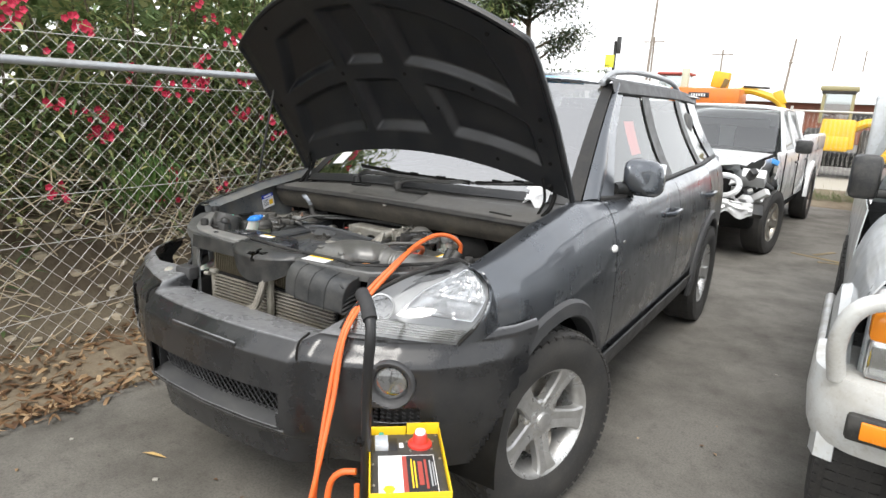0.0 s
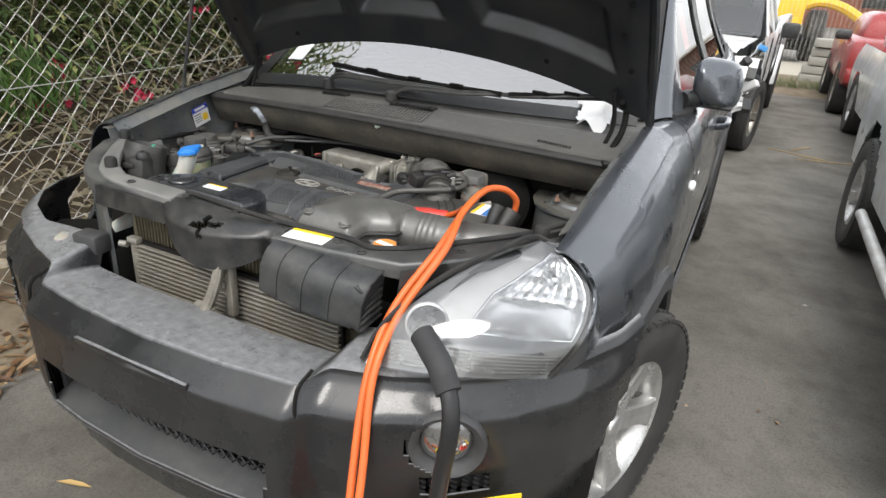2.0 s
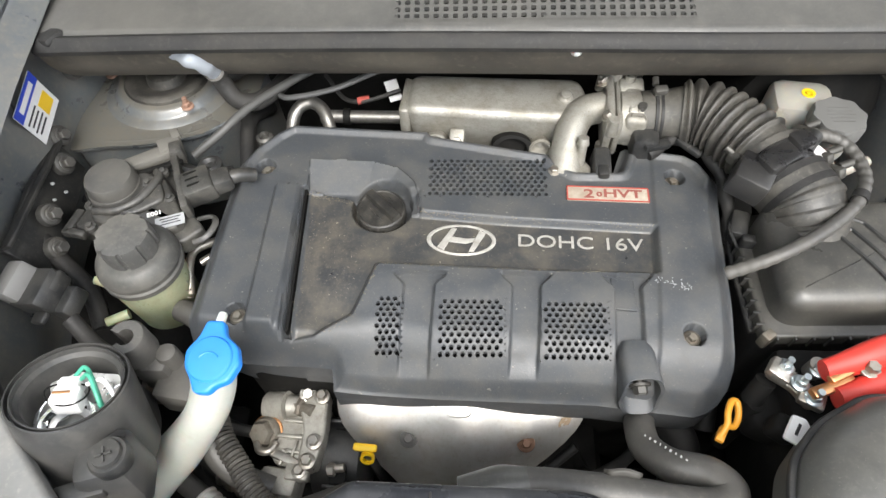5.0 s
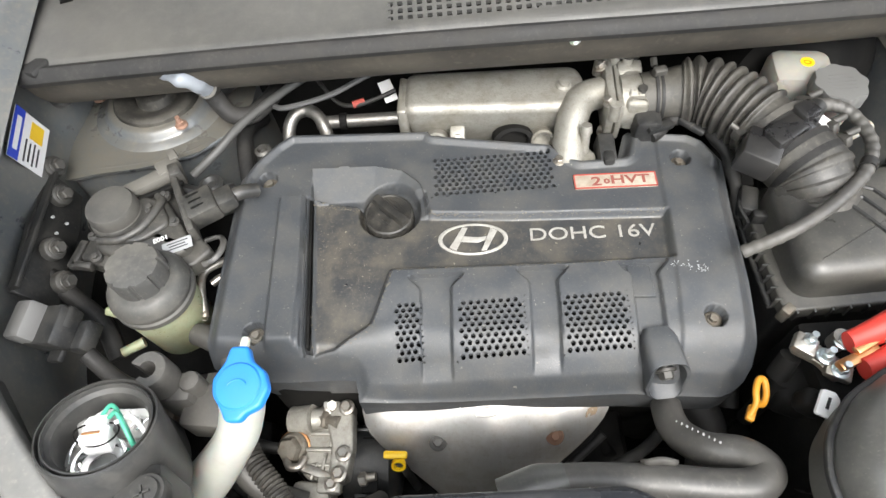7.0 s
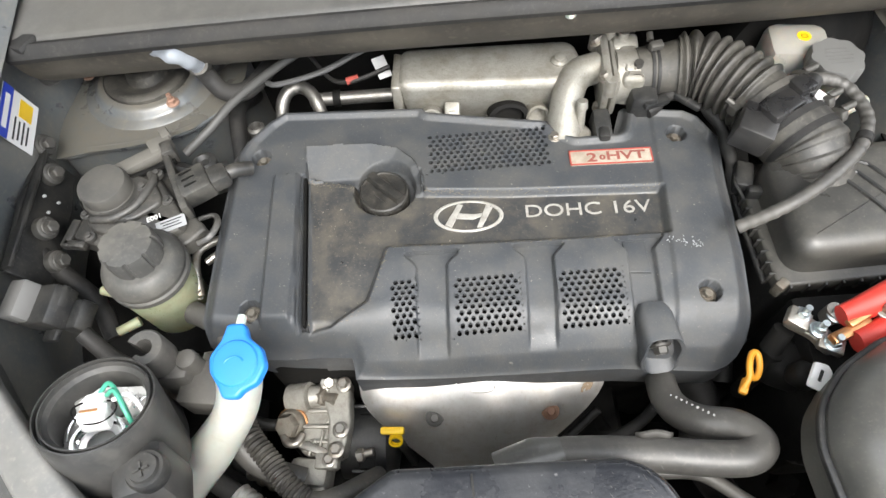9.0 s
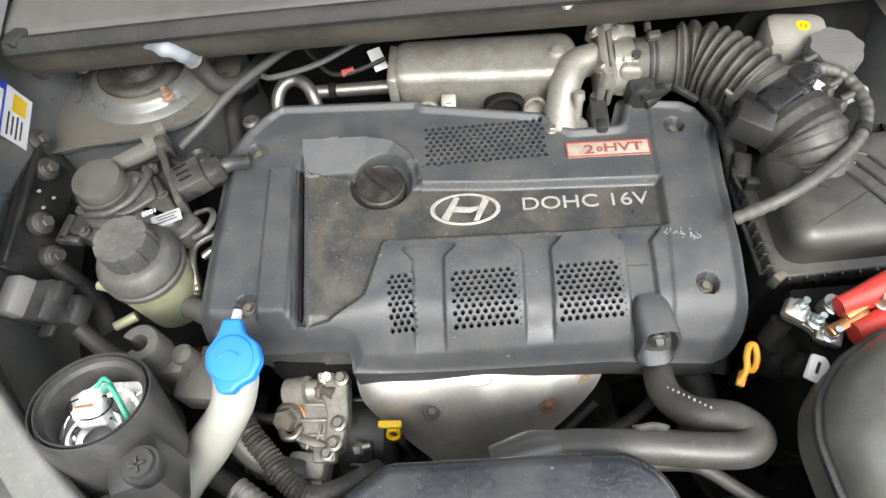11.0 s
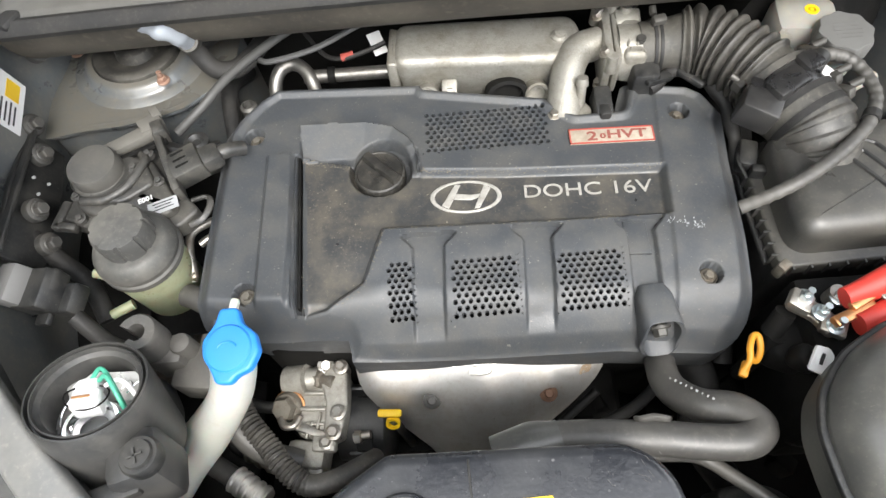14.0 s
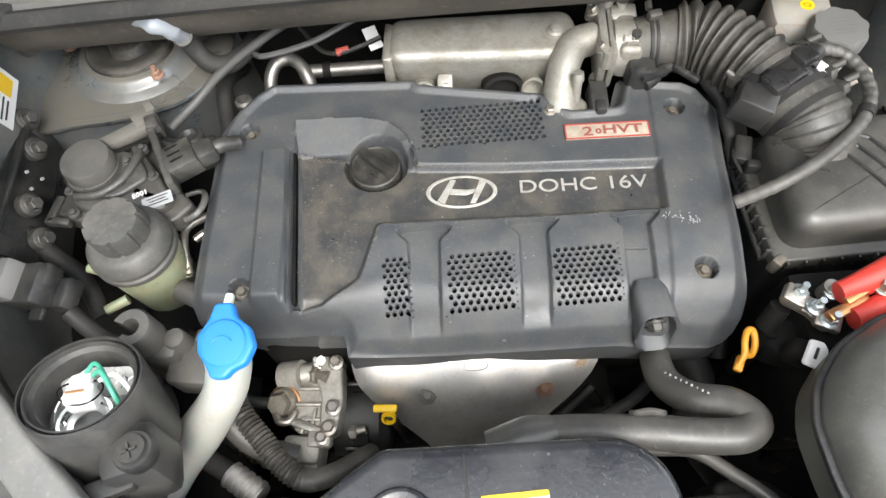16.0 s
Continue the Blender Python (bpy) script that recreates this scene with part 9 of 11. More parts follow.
part("stay_bolt", hexbolt(Form(), (0.0285, 0.4555, 0.796), 0.007, 0.011), BOLTMAT, stayp)
part("cross_pipe", Form().tube([(0.045, 0.438, 0.745), (0.095, 0.440, 0.745), (0.16, 0.442, 0.74)], 0.012, n=14), HOSEGREY, car, "grey crosswise pipe below the overflow hose")
part("motor_housing", Form().prism(softened([(0.100, 0.40), (0.185, 0.395), (0.200, 0.44), (0.165, 0.468), (0.105, 0.468)], 0.014, 4), 0.66, 0.735, 0.012), PLASTIC, car, "dark fan motor housing")

# radiator support, latch panel, condenser
TIE = [(-0.36, 0.312), (-0.15, 0.318), (-0.14, 0.330), (0.15, 0.330), (0.165, 0.292), (0.30, 0.300), (0.45, 0.325), (0.55, 0.42), (0.645, 0.55), (0.70, 0.66), (0.70, 0.72), (0.665, 0.70), (0.60, 0.588), (0.482, 0.448), (0.43, 0.392), (0.365, 0.352), (0.298, 0.362), (0.14, 0.352), (0.0, 0.358), (-0.144, 0.372), (-0.36, 0.372), (-0.42, 0.398), (-0.507, 0.468), (-0.59, 0.540), (-0.665, 0.635), (-0.715, 0.625), (-0.70, 0.56), (-0.62, 0.46), (-0.52, 0.37), (-0.45, 0.330)]
tie = part("radiator_support", Form().prism(TIE, 0.905, 0.938, 0.007), material("dusty_black_support", (0.030, 0.032, 0.033), (0.044, 0.046, 0.047), rough=0.42, scale=260, patch=10, bump=0.06, dirt=(0.12, 0.117, 0.107), dirt_amount=0.5, spec=0.9), car, "dusty grey upper radiator support panel")
part("upper_seal", Form().tube([(-0.37, 0.374, 0.940), (-0.144, 0.374, 0.941), (0.0, 0.360, 0.941), (0.14, 0.354, 0.941), (0.298, 0.363, 0.941), (0.365, 0.352, 0.941), (0.43, 0.392, 0.941), (0.482, 0.448, 0.942), (0.60, 0.588, 0.945), (0.668, 0.70, 0.95)], 0.006, n=8), RUBBER, tie)
latch = Form()


def latch_at(u, v):
    x = -0.155 + 0.33 * u
    lobe = math.sin(math.pi * min(1, u * 1.1 + 0.02)) ** 0.7
    reach, low = 0.030 + 0.058 * lobe, 0.035 + 0.055 * lobe
    y = 0.336 - reach * min(1, v / 0.55) ** 0.9 + 0.010 * max(0, (v - 0.55) / 0.45)
    z = 0.943 - 0.020 * min(1, v / 0.55) ** 2 - low * max(0, (v - 0.50) / 0.50) ** 1.4
    return (x, y, z)


latch.sheet(latch_at, 60, 30, lambda u, v: not (abs(u - 0.47 - 0.10 * (v - 0.4)) < 0.022 and 0.20 < v < 0.68) and not (abs(v - 0.40 + 0.5 * (u - 0.5)) < 0.06 and 0.39 < u < 0.60))
lp = part("latch_panel", latch, PLASTIC, tie, "black moulded latch cover with a cross-shaped opening", thick=0.006)
part("latch", Form().box((0.004, 0.280, 0.915), (0.014, 0.05, 0.02), 0.004, (20, 20, 10)).box((0.012, 0.285, 0.918), (0.05, 0.012, 0.012), 0.004, (0, -10, 25)), DARK, lp, "dark bonnet latch")
for x, y in ((-0.30, 0.34), (-0.125, 0.345), (0.02, 0.343), (0.13, 0.341), (0.36, 0.325), (0.292, 0.342), (0.52, 0.44), (0.625, 0.60)):
    part("push_clip", Form().lathe(pose(x, y, 0.937 if x > -0.12 else 0.945), [(0.010, 0.0), (0.010, 0.003), (0.007, 0.0045), (0.006, 0.002), (0.001, 0.002)], 16), PLASTIC, tie)
for x, y in ((-0.438, 0.392), (-0.645, 0.595)):
    part("rubber_stop", Form().lathe(pose(x, y, 0.944), [(0.015, 0), (0.015, 0.02), (0.012, 0.026), (0.002, 0.027)], 18), RUBBER, tie)
part("rubber_stop", Form().lathe(pose(0.632, 0.605, 0.938), [(0.017, 0), (0.017, 0.018), (0.013, 0.026), (0.002, 0.027)], 18), RUBBER, tie)
bar2 = Form().sheet(lambda u, v: (-0.385 + 0.235 * u, 0.314 - 0.006 * v, 0.93 - 0.045 * v), 16, 6)
part("support_face", bar2, PLASTIC, tie, thick=0.01)
lab1_ = part("warning_label", Form().box((0.228, 0.330, 0.9386), (0.094, 0.048, 0.0008), 0, (0, 0, 5)), PAPER, tie, "white warning label with a yellow heading")
part("label_band", Form().box((0.2265, 0.3485, 0.9392), (0.094, 0.0105, 0.0006), 0, (0, 0, 5)), LABELYEL, lab1_)
for k in range(4):
    part("print_bar", Form().box((0.229, 0.337 - 0.0075 * k, 0.9392), (0.080, 0.0016, 0.0004), 0, (0, 0, 5)), LABELGREY, lab1_)
sidep = Form().sheet(lambda u, v: (-0.372 - 0.10 * u, 0.318 + 0.045 * u, 0.91 - 0.25 * v), 8, 10)
part("side_panel", sidep, BAYPAINT, tie, "grey painted side panel of the support", thick=0.01)
post = Form().sheet(lambda u, v: (-0.475 - 0.14 * u, 0.365 + 0.13 * u, 0.925 - 0.20 * v * (1 - 0.4 * u)), 10, 8)
part("side_panel", post, BAYPAINT, tie, thick=0.01)
inner = Form()
inner.box((-0.42, 0.40, 0.62), (0.10, 0.16, 0.28), 0.01)
part("support_side", Form().box((0.48, 0.42, 0.62), (0.14, 0.2, 0.3), 0.02), DARK, tie)
inner.box((-0.62, 0.50, 0.52), (0.30, 0.36, 0.14), 0.02)
part("support_side", inner, DARK, tie)

con = Form()
con.box((-0.0, 0.338, 0.64), (0.62, 0.012, 0.32), 0.002)
cond = part("condenser_core", con, DARK, car, "air conditioning condenser with pale dusty fins")
for k in range(25):
    z = 0.496 + 0.0122 * k
    part("condenser_tube", Form().box((0.0, 0.328, z), (0.61, 0.014, 0.0050), 0.0015), FINS, cond)
part("condenser_tank", Form().cyl((-0.308, 0.332, 0.48), (-0.308, 0.332, 0.800), 0.012, n=14), FINS, cond)
part("condenser_fitting", Form().box((-0.300, 0.325, 0.802), (0.035, 0.022, 0.016), 0.005).cyl((-0.315, 0.315, 0.79), (-0.335, 0.31, 0.79), 0.008, n=12), CAST, cond)
radiator = part("radiator", Form().box((-0.01, 0.372, 0.70), (0.68, 0.02, 0.40), 0.002), RADFIN, cond, "brown dusty radiator core")
fins = Form()
for k in range(60):
    fins.box((-0.33 + 0.0108 * k, 0.360, 0.84), (0.003, 0.008, 0.13), 0)
tagged(part("fin_block", fins, RADFIN, cond), "fine brown radiator fins", kind="stuff")
vb = Form()
vb.tube([(0.03, 0.285, 0.86), (0.02, 0.272, 0.80), (0.0, 0.262, 0.745), (-0.004, 0.225, 0.715)], 0.013, n=10, flat=1.8)
vb.box((-0.005, 0.24, 0.733), (0.055, 0.06, 0.006), 0.002, (18, 0, 6))
vb.box((0.035, 0.30, 0.80), (0.02, 0.02, 0.18), 0.003)
part("latch_stay", vb, material("dusty_bare_steel", (0.24, 0.225, 0.19), (0.32, 0.3, 0.26), rough=0.6, metal=0.3, patch=18, dirt=(0.13, 0.115, 0.09), dirt_amount=0.6), car, "dusty steel latch stay")
horn = Form().lathe(pose(-0.545, 0.30, 0.70, 60, 0, -20), [(0.045, -0.02), (0.045, 0.0), (0.038, 0.012), (0.012, 0.02)], 24)
part("horn", horn, PLASTIC, car, "black horn in the empty lamp opening")
lam = Form().box((-0.66, 0.44, 0.68), (0.22, 0.18, 0.05), 0.01, (0, 0, 35)).box((-0.60, 0.34, 0.69), (0.20, 0.04, 0.06), 0.01, (0, 0, 30)).cyl((-0.52, 0.28, 0.72), (-0.56, 0.36, 0.74), 0.02, n=12)
part("lamp_tray", lam, DARK, car)
part("pale_bracket", Form().box((-0.485, 0.268, 0.765), (0.05, 0.05, 0.05), 0.012, (0, 20, 30)), BRAKEPL, car)
arm_ = Form().prism([(-0.140, 0.312), (-0.29, 0.318), (-0.395, 0.336), (-0.46, 0.372), (-0.529, 0.434), (-0.585, 0.492), (-0.635, 0.55), (-0.675, 0.605), (-0.655, 0.628), (-0.631, 0.598), (-0.596, 0.560), (-0.557, 0.520), (-0.529, 0.493), (-0.48, 0.448), (-0.43, 0.410), (-0.36, 0.376), (-0.155, 0.374)][::-1], 0.930, 0.946, 0.006)
part("support_arm", arm_, material("pale_dusty_support", (0.13, 0.133, 0.132), (0.17, 0.17, 0.165), rough=0.4, scale=200, patch=9, bump=0.04, dirt=(0.26, 0.25, 0.225), dirt_amount=0.55, spec=0.6), tie, "pale dusty side arm of the support panel")
part("side_marker", Form().box((-0.50, 0.235, 0.742), (0.03, 0.02, 0.02), 0.005), LABELRED, car)
part("washer_block", Form().box((-0.405, 0.285, 0.785), (0.075, 0.05, 0.05), 0.008, (0, 0, 6)), CLAD, car)

# intake resonator, snout and duct
RESCAP = [(d, h) for d, h in ((0.0, 0.0), (0.003, 0.011), (0.009, 0.021), (0.019, 0.030), (0.034, 0.037), (0.056, 0.0425), (0.085, 0.046), (0.12, 0.047))]
RES_RIM = softened([(0.150, 0.371), (0.298, 0.371), (0.300, 0.440), (0.356, 0.470), (0.356, 0.590), (0.232, 0.588), (0.181, 0.561), (0.148, 0.526), (0.136, 0.490), (0.138, 0.440)], 0.014, 5)
RES_ALL = [(0.25 + 0.945 * (x - 0.25), 0.481 + 0.955 * (y - 0.481)) for x, y in RES_RIM]


def res_top(x, y):
    return 0.930 + table(RESCAP, edge_distance(RES_ALL, x, y)) * (1.0 - 0.05 * smooth(0.25, 0.36, x))


resbox = Form()
RES_MID = Vector((0.245, 0.500))
edge_ = []
for k in range(len(RES_ALL)):
    p, q = Vector(RES_ALL[k - 1]), Vector(RES_ALL[k])
    n = max(1, round((q - p).length / 0.004))
    edge_ += [p.lerp(q, i / n) for i in range(n)]
rings_ = []
for t in (1.0, 0.995, 0.98, 0.96, 0.93, 0.89, 0.84, 0.78, 0.70, 0.60, 0.48, 0.35, 0.22, 0.10, 0.03):
    ring = []
    for p in edge_:
        q = RES_MID.lerp(p, t)
        ring.append((q.x, q.y, 0.930 if t == 1.0 else res_top(q.x, q.y)))
    rings_.append(ring)
resbox.rings(rings_, cap=True)
resbox.rings([[(x, y, z) for x, y in RES_ALL] for z in (0.875, 0.9302)], cap=False)
res = part("intake_resonator", resbox, DUCTMAT, car, "grey plastic intake resonator box", angle=60)
part("base_rim", Form().prism(RES_RIM, 0.919, 0.925, 0.002), PLASTIC, res)
for x, y in ((0.178, 0.398), (0.275, 0.390)):
    part("dimple", Form().lathe(pose(x, y, res_top(x, y) + 0.001), [(0.013, -0.002), (0.012, 0.0015), (0.008, -0.001), (0.002, -0.001)], 18), DUCTMAT, res)


def duct_r(s):
    rib = 0.0020 * (0.5 + 0.5 * math.sin(2 * math.pi * (s - 0.113) / 0.0125)) if 0.113 < s < 0.163 else 0
    return 0.050 + 0.003 * (1 - smooth(0.06, 0.11, s)) + rib + 0.003 * (0.073 < s < 0.079)


duct = Form().tube([(0.270, 0.533, 0.905), (0.37, 0.540, 0.905), (0.43, 0.545, 0.905), (0.50, 0.560, 0.903), (0.56, 0.592, 0.898), (0.605, 0.640, 0.880), (0.625, 0.69, 0.84), (0.628, 0.715, 0.79)], duct_r, n=34, steps=26)
part("intake_duct", duct, DUCTMAT, res, "grey ribbed intake duct", angle=60)
snout = Form()
rows = []
for k, x in enumerate(np.linspace(0.168, 0.408, 13)):
    dip_ = 0.012 * math.sin(math.pi * k / 12)
    ring = []
    for a in np.linspace(0, 2 * math.pi, 25)[:-1]:
        ring.append((x + 0.01 * math.sin(a), 0.288 + 0.02 * (x - 0.17) - dip_ + 0.040 * math.copysign(abs(math.cos(a)) ** 0.5, math.cos(a)), 0.882 - 0.02 * k / 12 + 0.050 * math.copysign(abs(math.sin(a)) ** 0.6, math.sin(a)) + 0.018 * math.cos(a)))
    rows.append(ring)
snout.rings(rows, cap=False)
sn = part("intake_snout", snout, material("satin_black_duct", (0.020, 0.022, 0.024), (0.030, 0.032, 0.034), rough=0.42, patch=14, bump=0.06, dirt=(0.09, 0.088, 0.082), dirt_amount=0.5), res, "black ribbed air intake snout with slats")
for x in (0.215, 0.278, 0.340, 0.405):
    k = (x - 0.168) / 0.24 * 12
    f = Form()
    f.rings([[(xx + 0.01 * math.sin(a), 0.288 + 0.02 * (x - 0.17) - 0.012 * math.sin(math.pi * k / 12) + 0.042 * math.copysign(abs(math.cos(a)) ** 0.5, math.cos(a)), 0.882 - 0.02 * k / 12 + 0.052 * math.copysign(abs(math.sin(a)) ** 0.6, math.sin(a)) + 0.018 * math.cos(a)) for a in np.linspace(0, 2 * math.pi, 25)[:-1]] for xx in (x - 0.002, x + 0.002)])
    part("rib", f, sn.data.materials[0], res)
for k in range(7):
    part("slat", Form().box((0.402, 0.288, 0.819 + 0.014 * k), (0.018, 0.066, 0.004), 0.001, (12, 35, 0)), PLASTIC, res)
part("snout_throat", Form().box((0.385, 0.288, 0.848), (0.006, 0.07, 0.085), 0.01), DARK, res)

rc = Form().lathe(pose(0.360, 0.412, 0.918), [(0.019, -0.04), (0.019, -0.004), (0.030, -0.003), (0.031, 0.002), (0.029, 0.006), (0.002, 0.007)], 30)
rc.box((0.360, 0.412, 0.920), (0.082, 0.020, 0.004), 0.0018, (0, 0, -12))
radcap = part("radiator_cap", rc, CHROME, car, "chrome radiator cap with orange and white sticker")
part("sticker", Form().lathe(pose(0.360, 0.412, 0.9254), [(0.024, 0), (0.024, 0.0006), (0.002, 0.0007)], 26), material("orange_sticker", (0.62, 0.22, 0.04), rough=0.5), radcap)
part("sticker_band", Form().box((0.360, 0.410, 0.9264), (0.040, 0.014, 0.0006), 0, (0, 0, -12)), PAPER, radcap)
fan = Form().box((0.37, 0.452, 0.885), (0.14, 0.022, 0.03), 0.004, (0, 0, -5))
for k in range(10):
    fan.box((0.315 + 0.012 * k, 0.44 - 0.001 * k, 0.895), (0.004, 0.006, 0.012), 0)
part("fan_shroud", fan, PLASTIC, car, "black fan shroud edge")
lw = Form().sheet(lambda u, v: (0.455 + 0.25 * u, 0.30 + 0.40 * u ** 1.2 - 0.02 * v + 0.015, 0.925 + 0.03 * u - 0.09 * v * (1 - 0.5 * u)), 20, 6)
part("lamp_filler", lw, PLASTIC, car, "black filler panel above the headlamp", thick=0.006)


# ---- booster trolley, leads and clamps ----
def build_booster():
    b = thing("battery_booster", (0.775, 0.10, 0.0), "bright yellow battery booster trolley with black control panel", "battery booster")
    m = pose(0.773, 0.104, 0.0, 0, 0, 40)

    def local(f):
        return Form().add(f.v, f.f, m)
    hx, hy = 0.098, 0.149
    for nm, c, s in (("side_plate", (-hx, 0, 0.295), (0.004, 2 * hy, 0.50)), ("side_plate", (hx, 0, 0.295), (0.004, 2 * hy, 0.50)), ("front_plate", (0, -hy, 0.295), (2 * hx + 0.004, 0.004, 0.50)),
                     ("rear_plate", (-0.046, hy, 0.297), (0.100, 0.004, 0.504)), ("rear_plate", (0.052, hy, 0.302), (0.092, 0.004, 0.514)), ("base_plate", (0, 0, 0.05), (2 * hx, 2 * hy, 0.012))):
        part(nm, local(Form().box(c, s, 0.0018)), YELLOW, b)
    top = part("control_panel", local(Form().box((0, 0, 0.522), (2 * hx - 0.006, 2 * hy - 0.006, 0.006), 0.001)), material("satin_black_panel", (0.035, 0.034, 0.033), (0.05, 0.049, 0.047), rough=0.45, patch=18, dirt=(0.09, 0.085, 0.075), dirt_amount=0.5), b, "black panel with switch, meter and label")
    lab = part("instruction_label", local(Form().box((-0.002, -0.045, 0.5258), (0.148, 0.165, 0.0012), 0)), PAPER, top, "printed instruction label")
    part("label_field", local(Form().box((0.034, -0.045, 0.5268), (0.072, 0.158, 0.0008), 0)), INK, top)
    part("label_stripe", local(Form().box((-0.008, -0.045, 0.5268), (0.012, 0.155, 0.0009), 0)), LABELRED, top)
    part("label_stamp", local(Form().lathe(pose(-0.050, -0.108, 0.5262), [(0.016, 0), (0.016, 0.001), (0.001, 0.0011)], 6)), LABELYEL, top)
    for k, (x, mt, w) in enumerate(((0.010, LABELYEL, 0.004), (0.018, LABELYEL, 0.004), (0.032, LABELRED, 0.012), (0.046, LABELRED, 0.006), (0.058, LABELGREY, 0.004), (0.065, LABELGREY, 0.003))):
        part("print_bar", local(Form().box((x, -0.045 - 0.004 * (k % 2), 0.5275), (w, 0.125 - 0.012 * (k % 3), 0.0006), 0)), mt, top)
    for k in range(4):
        part("print_bar", local(Form().box((-0.062 + 0.009 * k, -0.03 + 0.006 * (k % 2), 0.5268), (0.0022, 0.085 - 0.02 * (k % 2), 0.0006), 0)), LABELGREY, top)
    knob = part("isolator_knob", local(Form().lathe(pose(0.040, 0.092, 0.525), [(0.034, 0.0), (0.033, 0.006), (0.022, 0.010), (0.019, 0.030), (0.016, 0.034)], 30)), RED, top, "red isolator knob with a white top")
    part("knob_cap", local(Form().lathe(pose(0.040, 0.092, 0.556), [(0.0145, 0.0), (0.0145, 0.010), (0.012, 0.013), (0.001, 0.0135)], 24)), PAPER, knob)
    part("meter", local(Form().box((-0.066, 0.092, 0.532), (0.038, 0.058, 0.020), 0.005)), material("grey_meter", (0.45, 0.48, 0.52), rough=0.2, coat=0.6, patch=30), top, "small grey voltage meter")
    part("meter_switch", local(Form().box((-0.066, 0.127, 0.535), (0.014, 0.014, 0.014), 0.004)), INKGREEN, top)
    part("dark_inset", local(Form().box((-0.034, 0.095, 0.5258), (0.022, 0.062, 0.002), 0.001)), INK, top)
    part("indicator_window", local(Form().box((-0.012, 0.086, 0.527), (0.012, 0.020, 0.004), 0.001)), PAPER, top)
    for x, y in ((0.005, 0.105), (0.075, 0.105), (0.012, 0.062), (0.070, 0.066), (0.088, 0.02), (-0.09, 0.0), (0.088, 0.135), (-0.088, -0.09), (0.0, -0.138)):
        part("panel_screw", local(Form().lathe(pose(x, y, 0.525), [(0.0042, 0), (0.004, 0.002), (0.001, 0.003)], 12)), STEEL, top)
    for x in (-0.03, -0.005):
        part("panel_screw", local(Form().lathe(pose(x, -hy - 0.003, 0.47, 90, 0, 0), [(0.005, -0.002), (0.004, 0.003), (0.001, 0.004)], 12)), STEEL, b)
    bar = Form().tube([(0.640, 0.095, 0.07), (0.650, 0.082, 0.30), (0.668, 0.060, 0.55), (0.690, 0.036, 0.76), (0.702, 0.030, 0.865), (0.694, 0.040, 0.912), (0.672, 0.058, 0.940)], 0.0135, n=12, flat=0.8)
    h = part("handle_bar", bar, material("black_powder_coat", (0.014, 0.014, 0.015), (0.02, 0.02, 0.021), rough=0.4, patch=12), b, "black tubular trolley handle")
    part("grip", Form().tube([(0.690, 0.043, 0.922), (0.665, 0.062, 0.945), (0.640, 0.080, 0.955), (0.618, 0.096, 0.962)], 0.019, n=14, flat=0.9), material("black_foam_grip", (0.022, 0.022, 0.023), rough=0.75, patch=20), h, "black foam grip")
    part("pivot_bolt", hexbolt(Form(), (0.665, 0.052, 0.575), 0.009, 0.018, (-0.6, -0.7, 0.3)), DARK, h)
    part("cable_bracket", Form().tube([(0.655, 0.070, 0.44), (0.60, 0.045, 0.46), (0.555, 0.035, 0.47), (0.55, 0.05, 0.53)], 0.004, n=8), DARK, h)
    for sx in (-1, 1):
        w = local(Form().lathe(pose(sx * 0.115, hy - 0.02, 0.075, 0, 90, 0), [(0.03, -0.016), (0.068, -0.018), (0.075, -0.01), (0.075, 0.01), (0.068, 0.018), (0.03, 0.016)], 30))
        part("wheel", w, RUBBER, b)


build_booster()

LEAD_A = [(0.372, 0.668, 0.908), (0.41, 0.652, 0.930), (0.450, 0.600, 0.965), (0.485, 0.500, 0.985), (0.494, 0.385, 0.955), (0.463, 0.280, 0.870), (0.468, 0.185, 0.780), (0.490, 0.105, 0.62), (0.525, 0.02, 0.42), (0.55, -0.03, 0.22), (0.58, -0.05, 0.05), (0.64, -0.06, 0.02), (0.68, 0.0, 0.10), (0.690, 0.03, 0.30), (0.70, 0.045, 0.42)]
LEAD_B = [(0.528, 0.720, 0.940), (0.530, 0.712, 0.972), (0.512, 0.675, 1.003), (0.490, 0.615, 1.012), (0.490, 0.500, 0.995), (0.512, 0.380, 0.962), (0.480, 0.275, 0.868), (0.484, 0.178, 0.785), (0.512, 0.100, 0.62), (0.538, 0.00, 0.42), (0.52, -0.05, 0.22), (0.53, -0.09, 0.04), (0.60, -0.12, 0.02), (0.67, -0.05, 0.06), (0.675, 0.01, 0.25), (0.665, 0.03, 0.46)]
for pts in (LEAD_A, LEAD_B):
    solo("booster_lead", Form().tube(pts, 0.0074, n=14, steps=10), ORANGE, "thick orange booster cable hanging over the bumper", "cable", "booster leads")
side = Form().tube([(0.640, 0.055, 0.475), (0.600, 0.035, 0.465), (0.575, 0.020, 0.42), (0.575, 0.005, 0.30), (0.59, -0.02, 0.15), (0.60, -0.04, 0.05)], 0.009, n=12)
solo("booster_lead", side, ORANGE, "short orange cable tail at the trolley handle", "cable", "booster leads")


def clamp(name, at, handles, mat, label):
    c = thing(name, at, label, "battery clamp", "booster clamps")
    for a, b2, r in handles:
        a, b2 = Vector(a), Vector(b2)
        f = Form().tube([a, a.lerp(b2, 0.35), a.lerp(b2, 0.8), b2], lambda s: r * (0.72 + 0.38 * smooth(0.0, 0.07, s) - 0.25 * smooth(0.12, 0.15, s)), n=14, flat=0.75)
        part("handle_grip", f, mat, c)
    return c


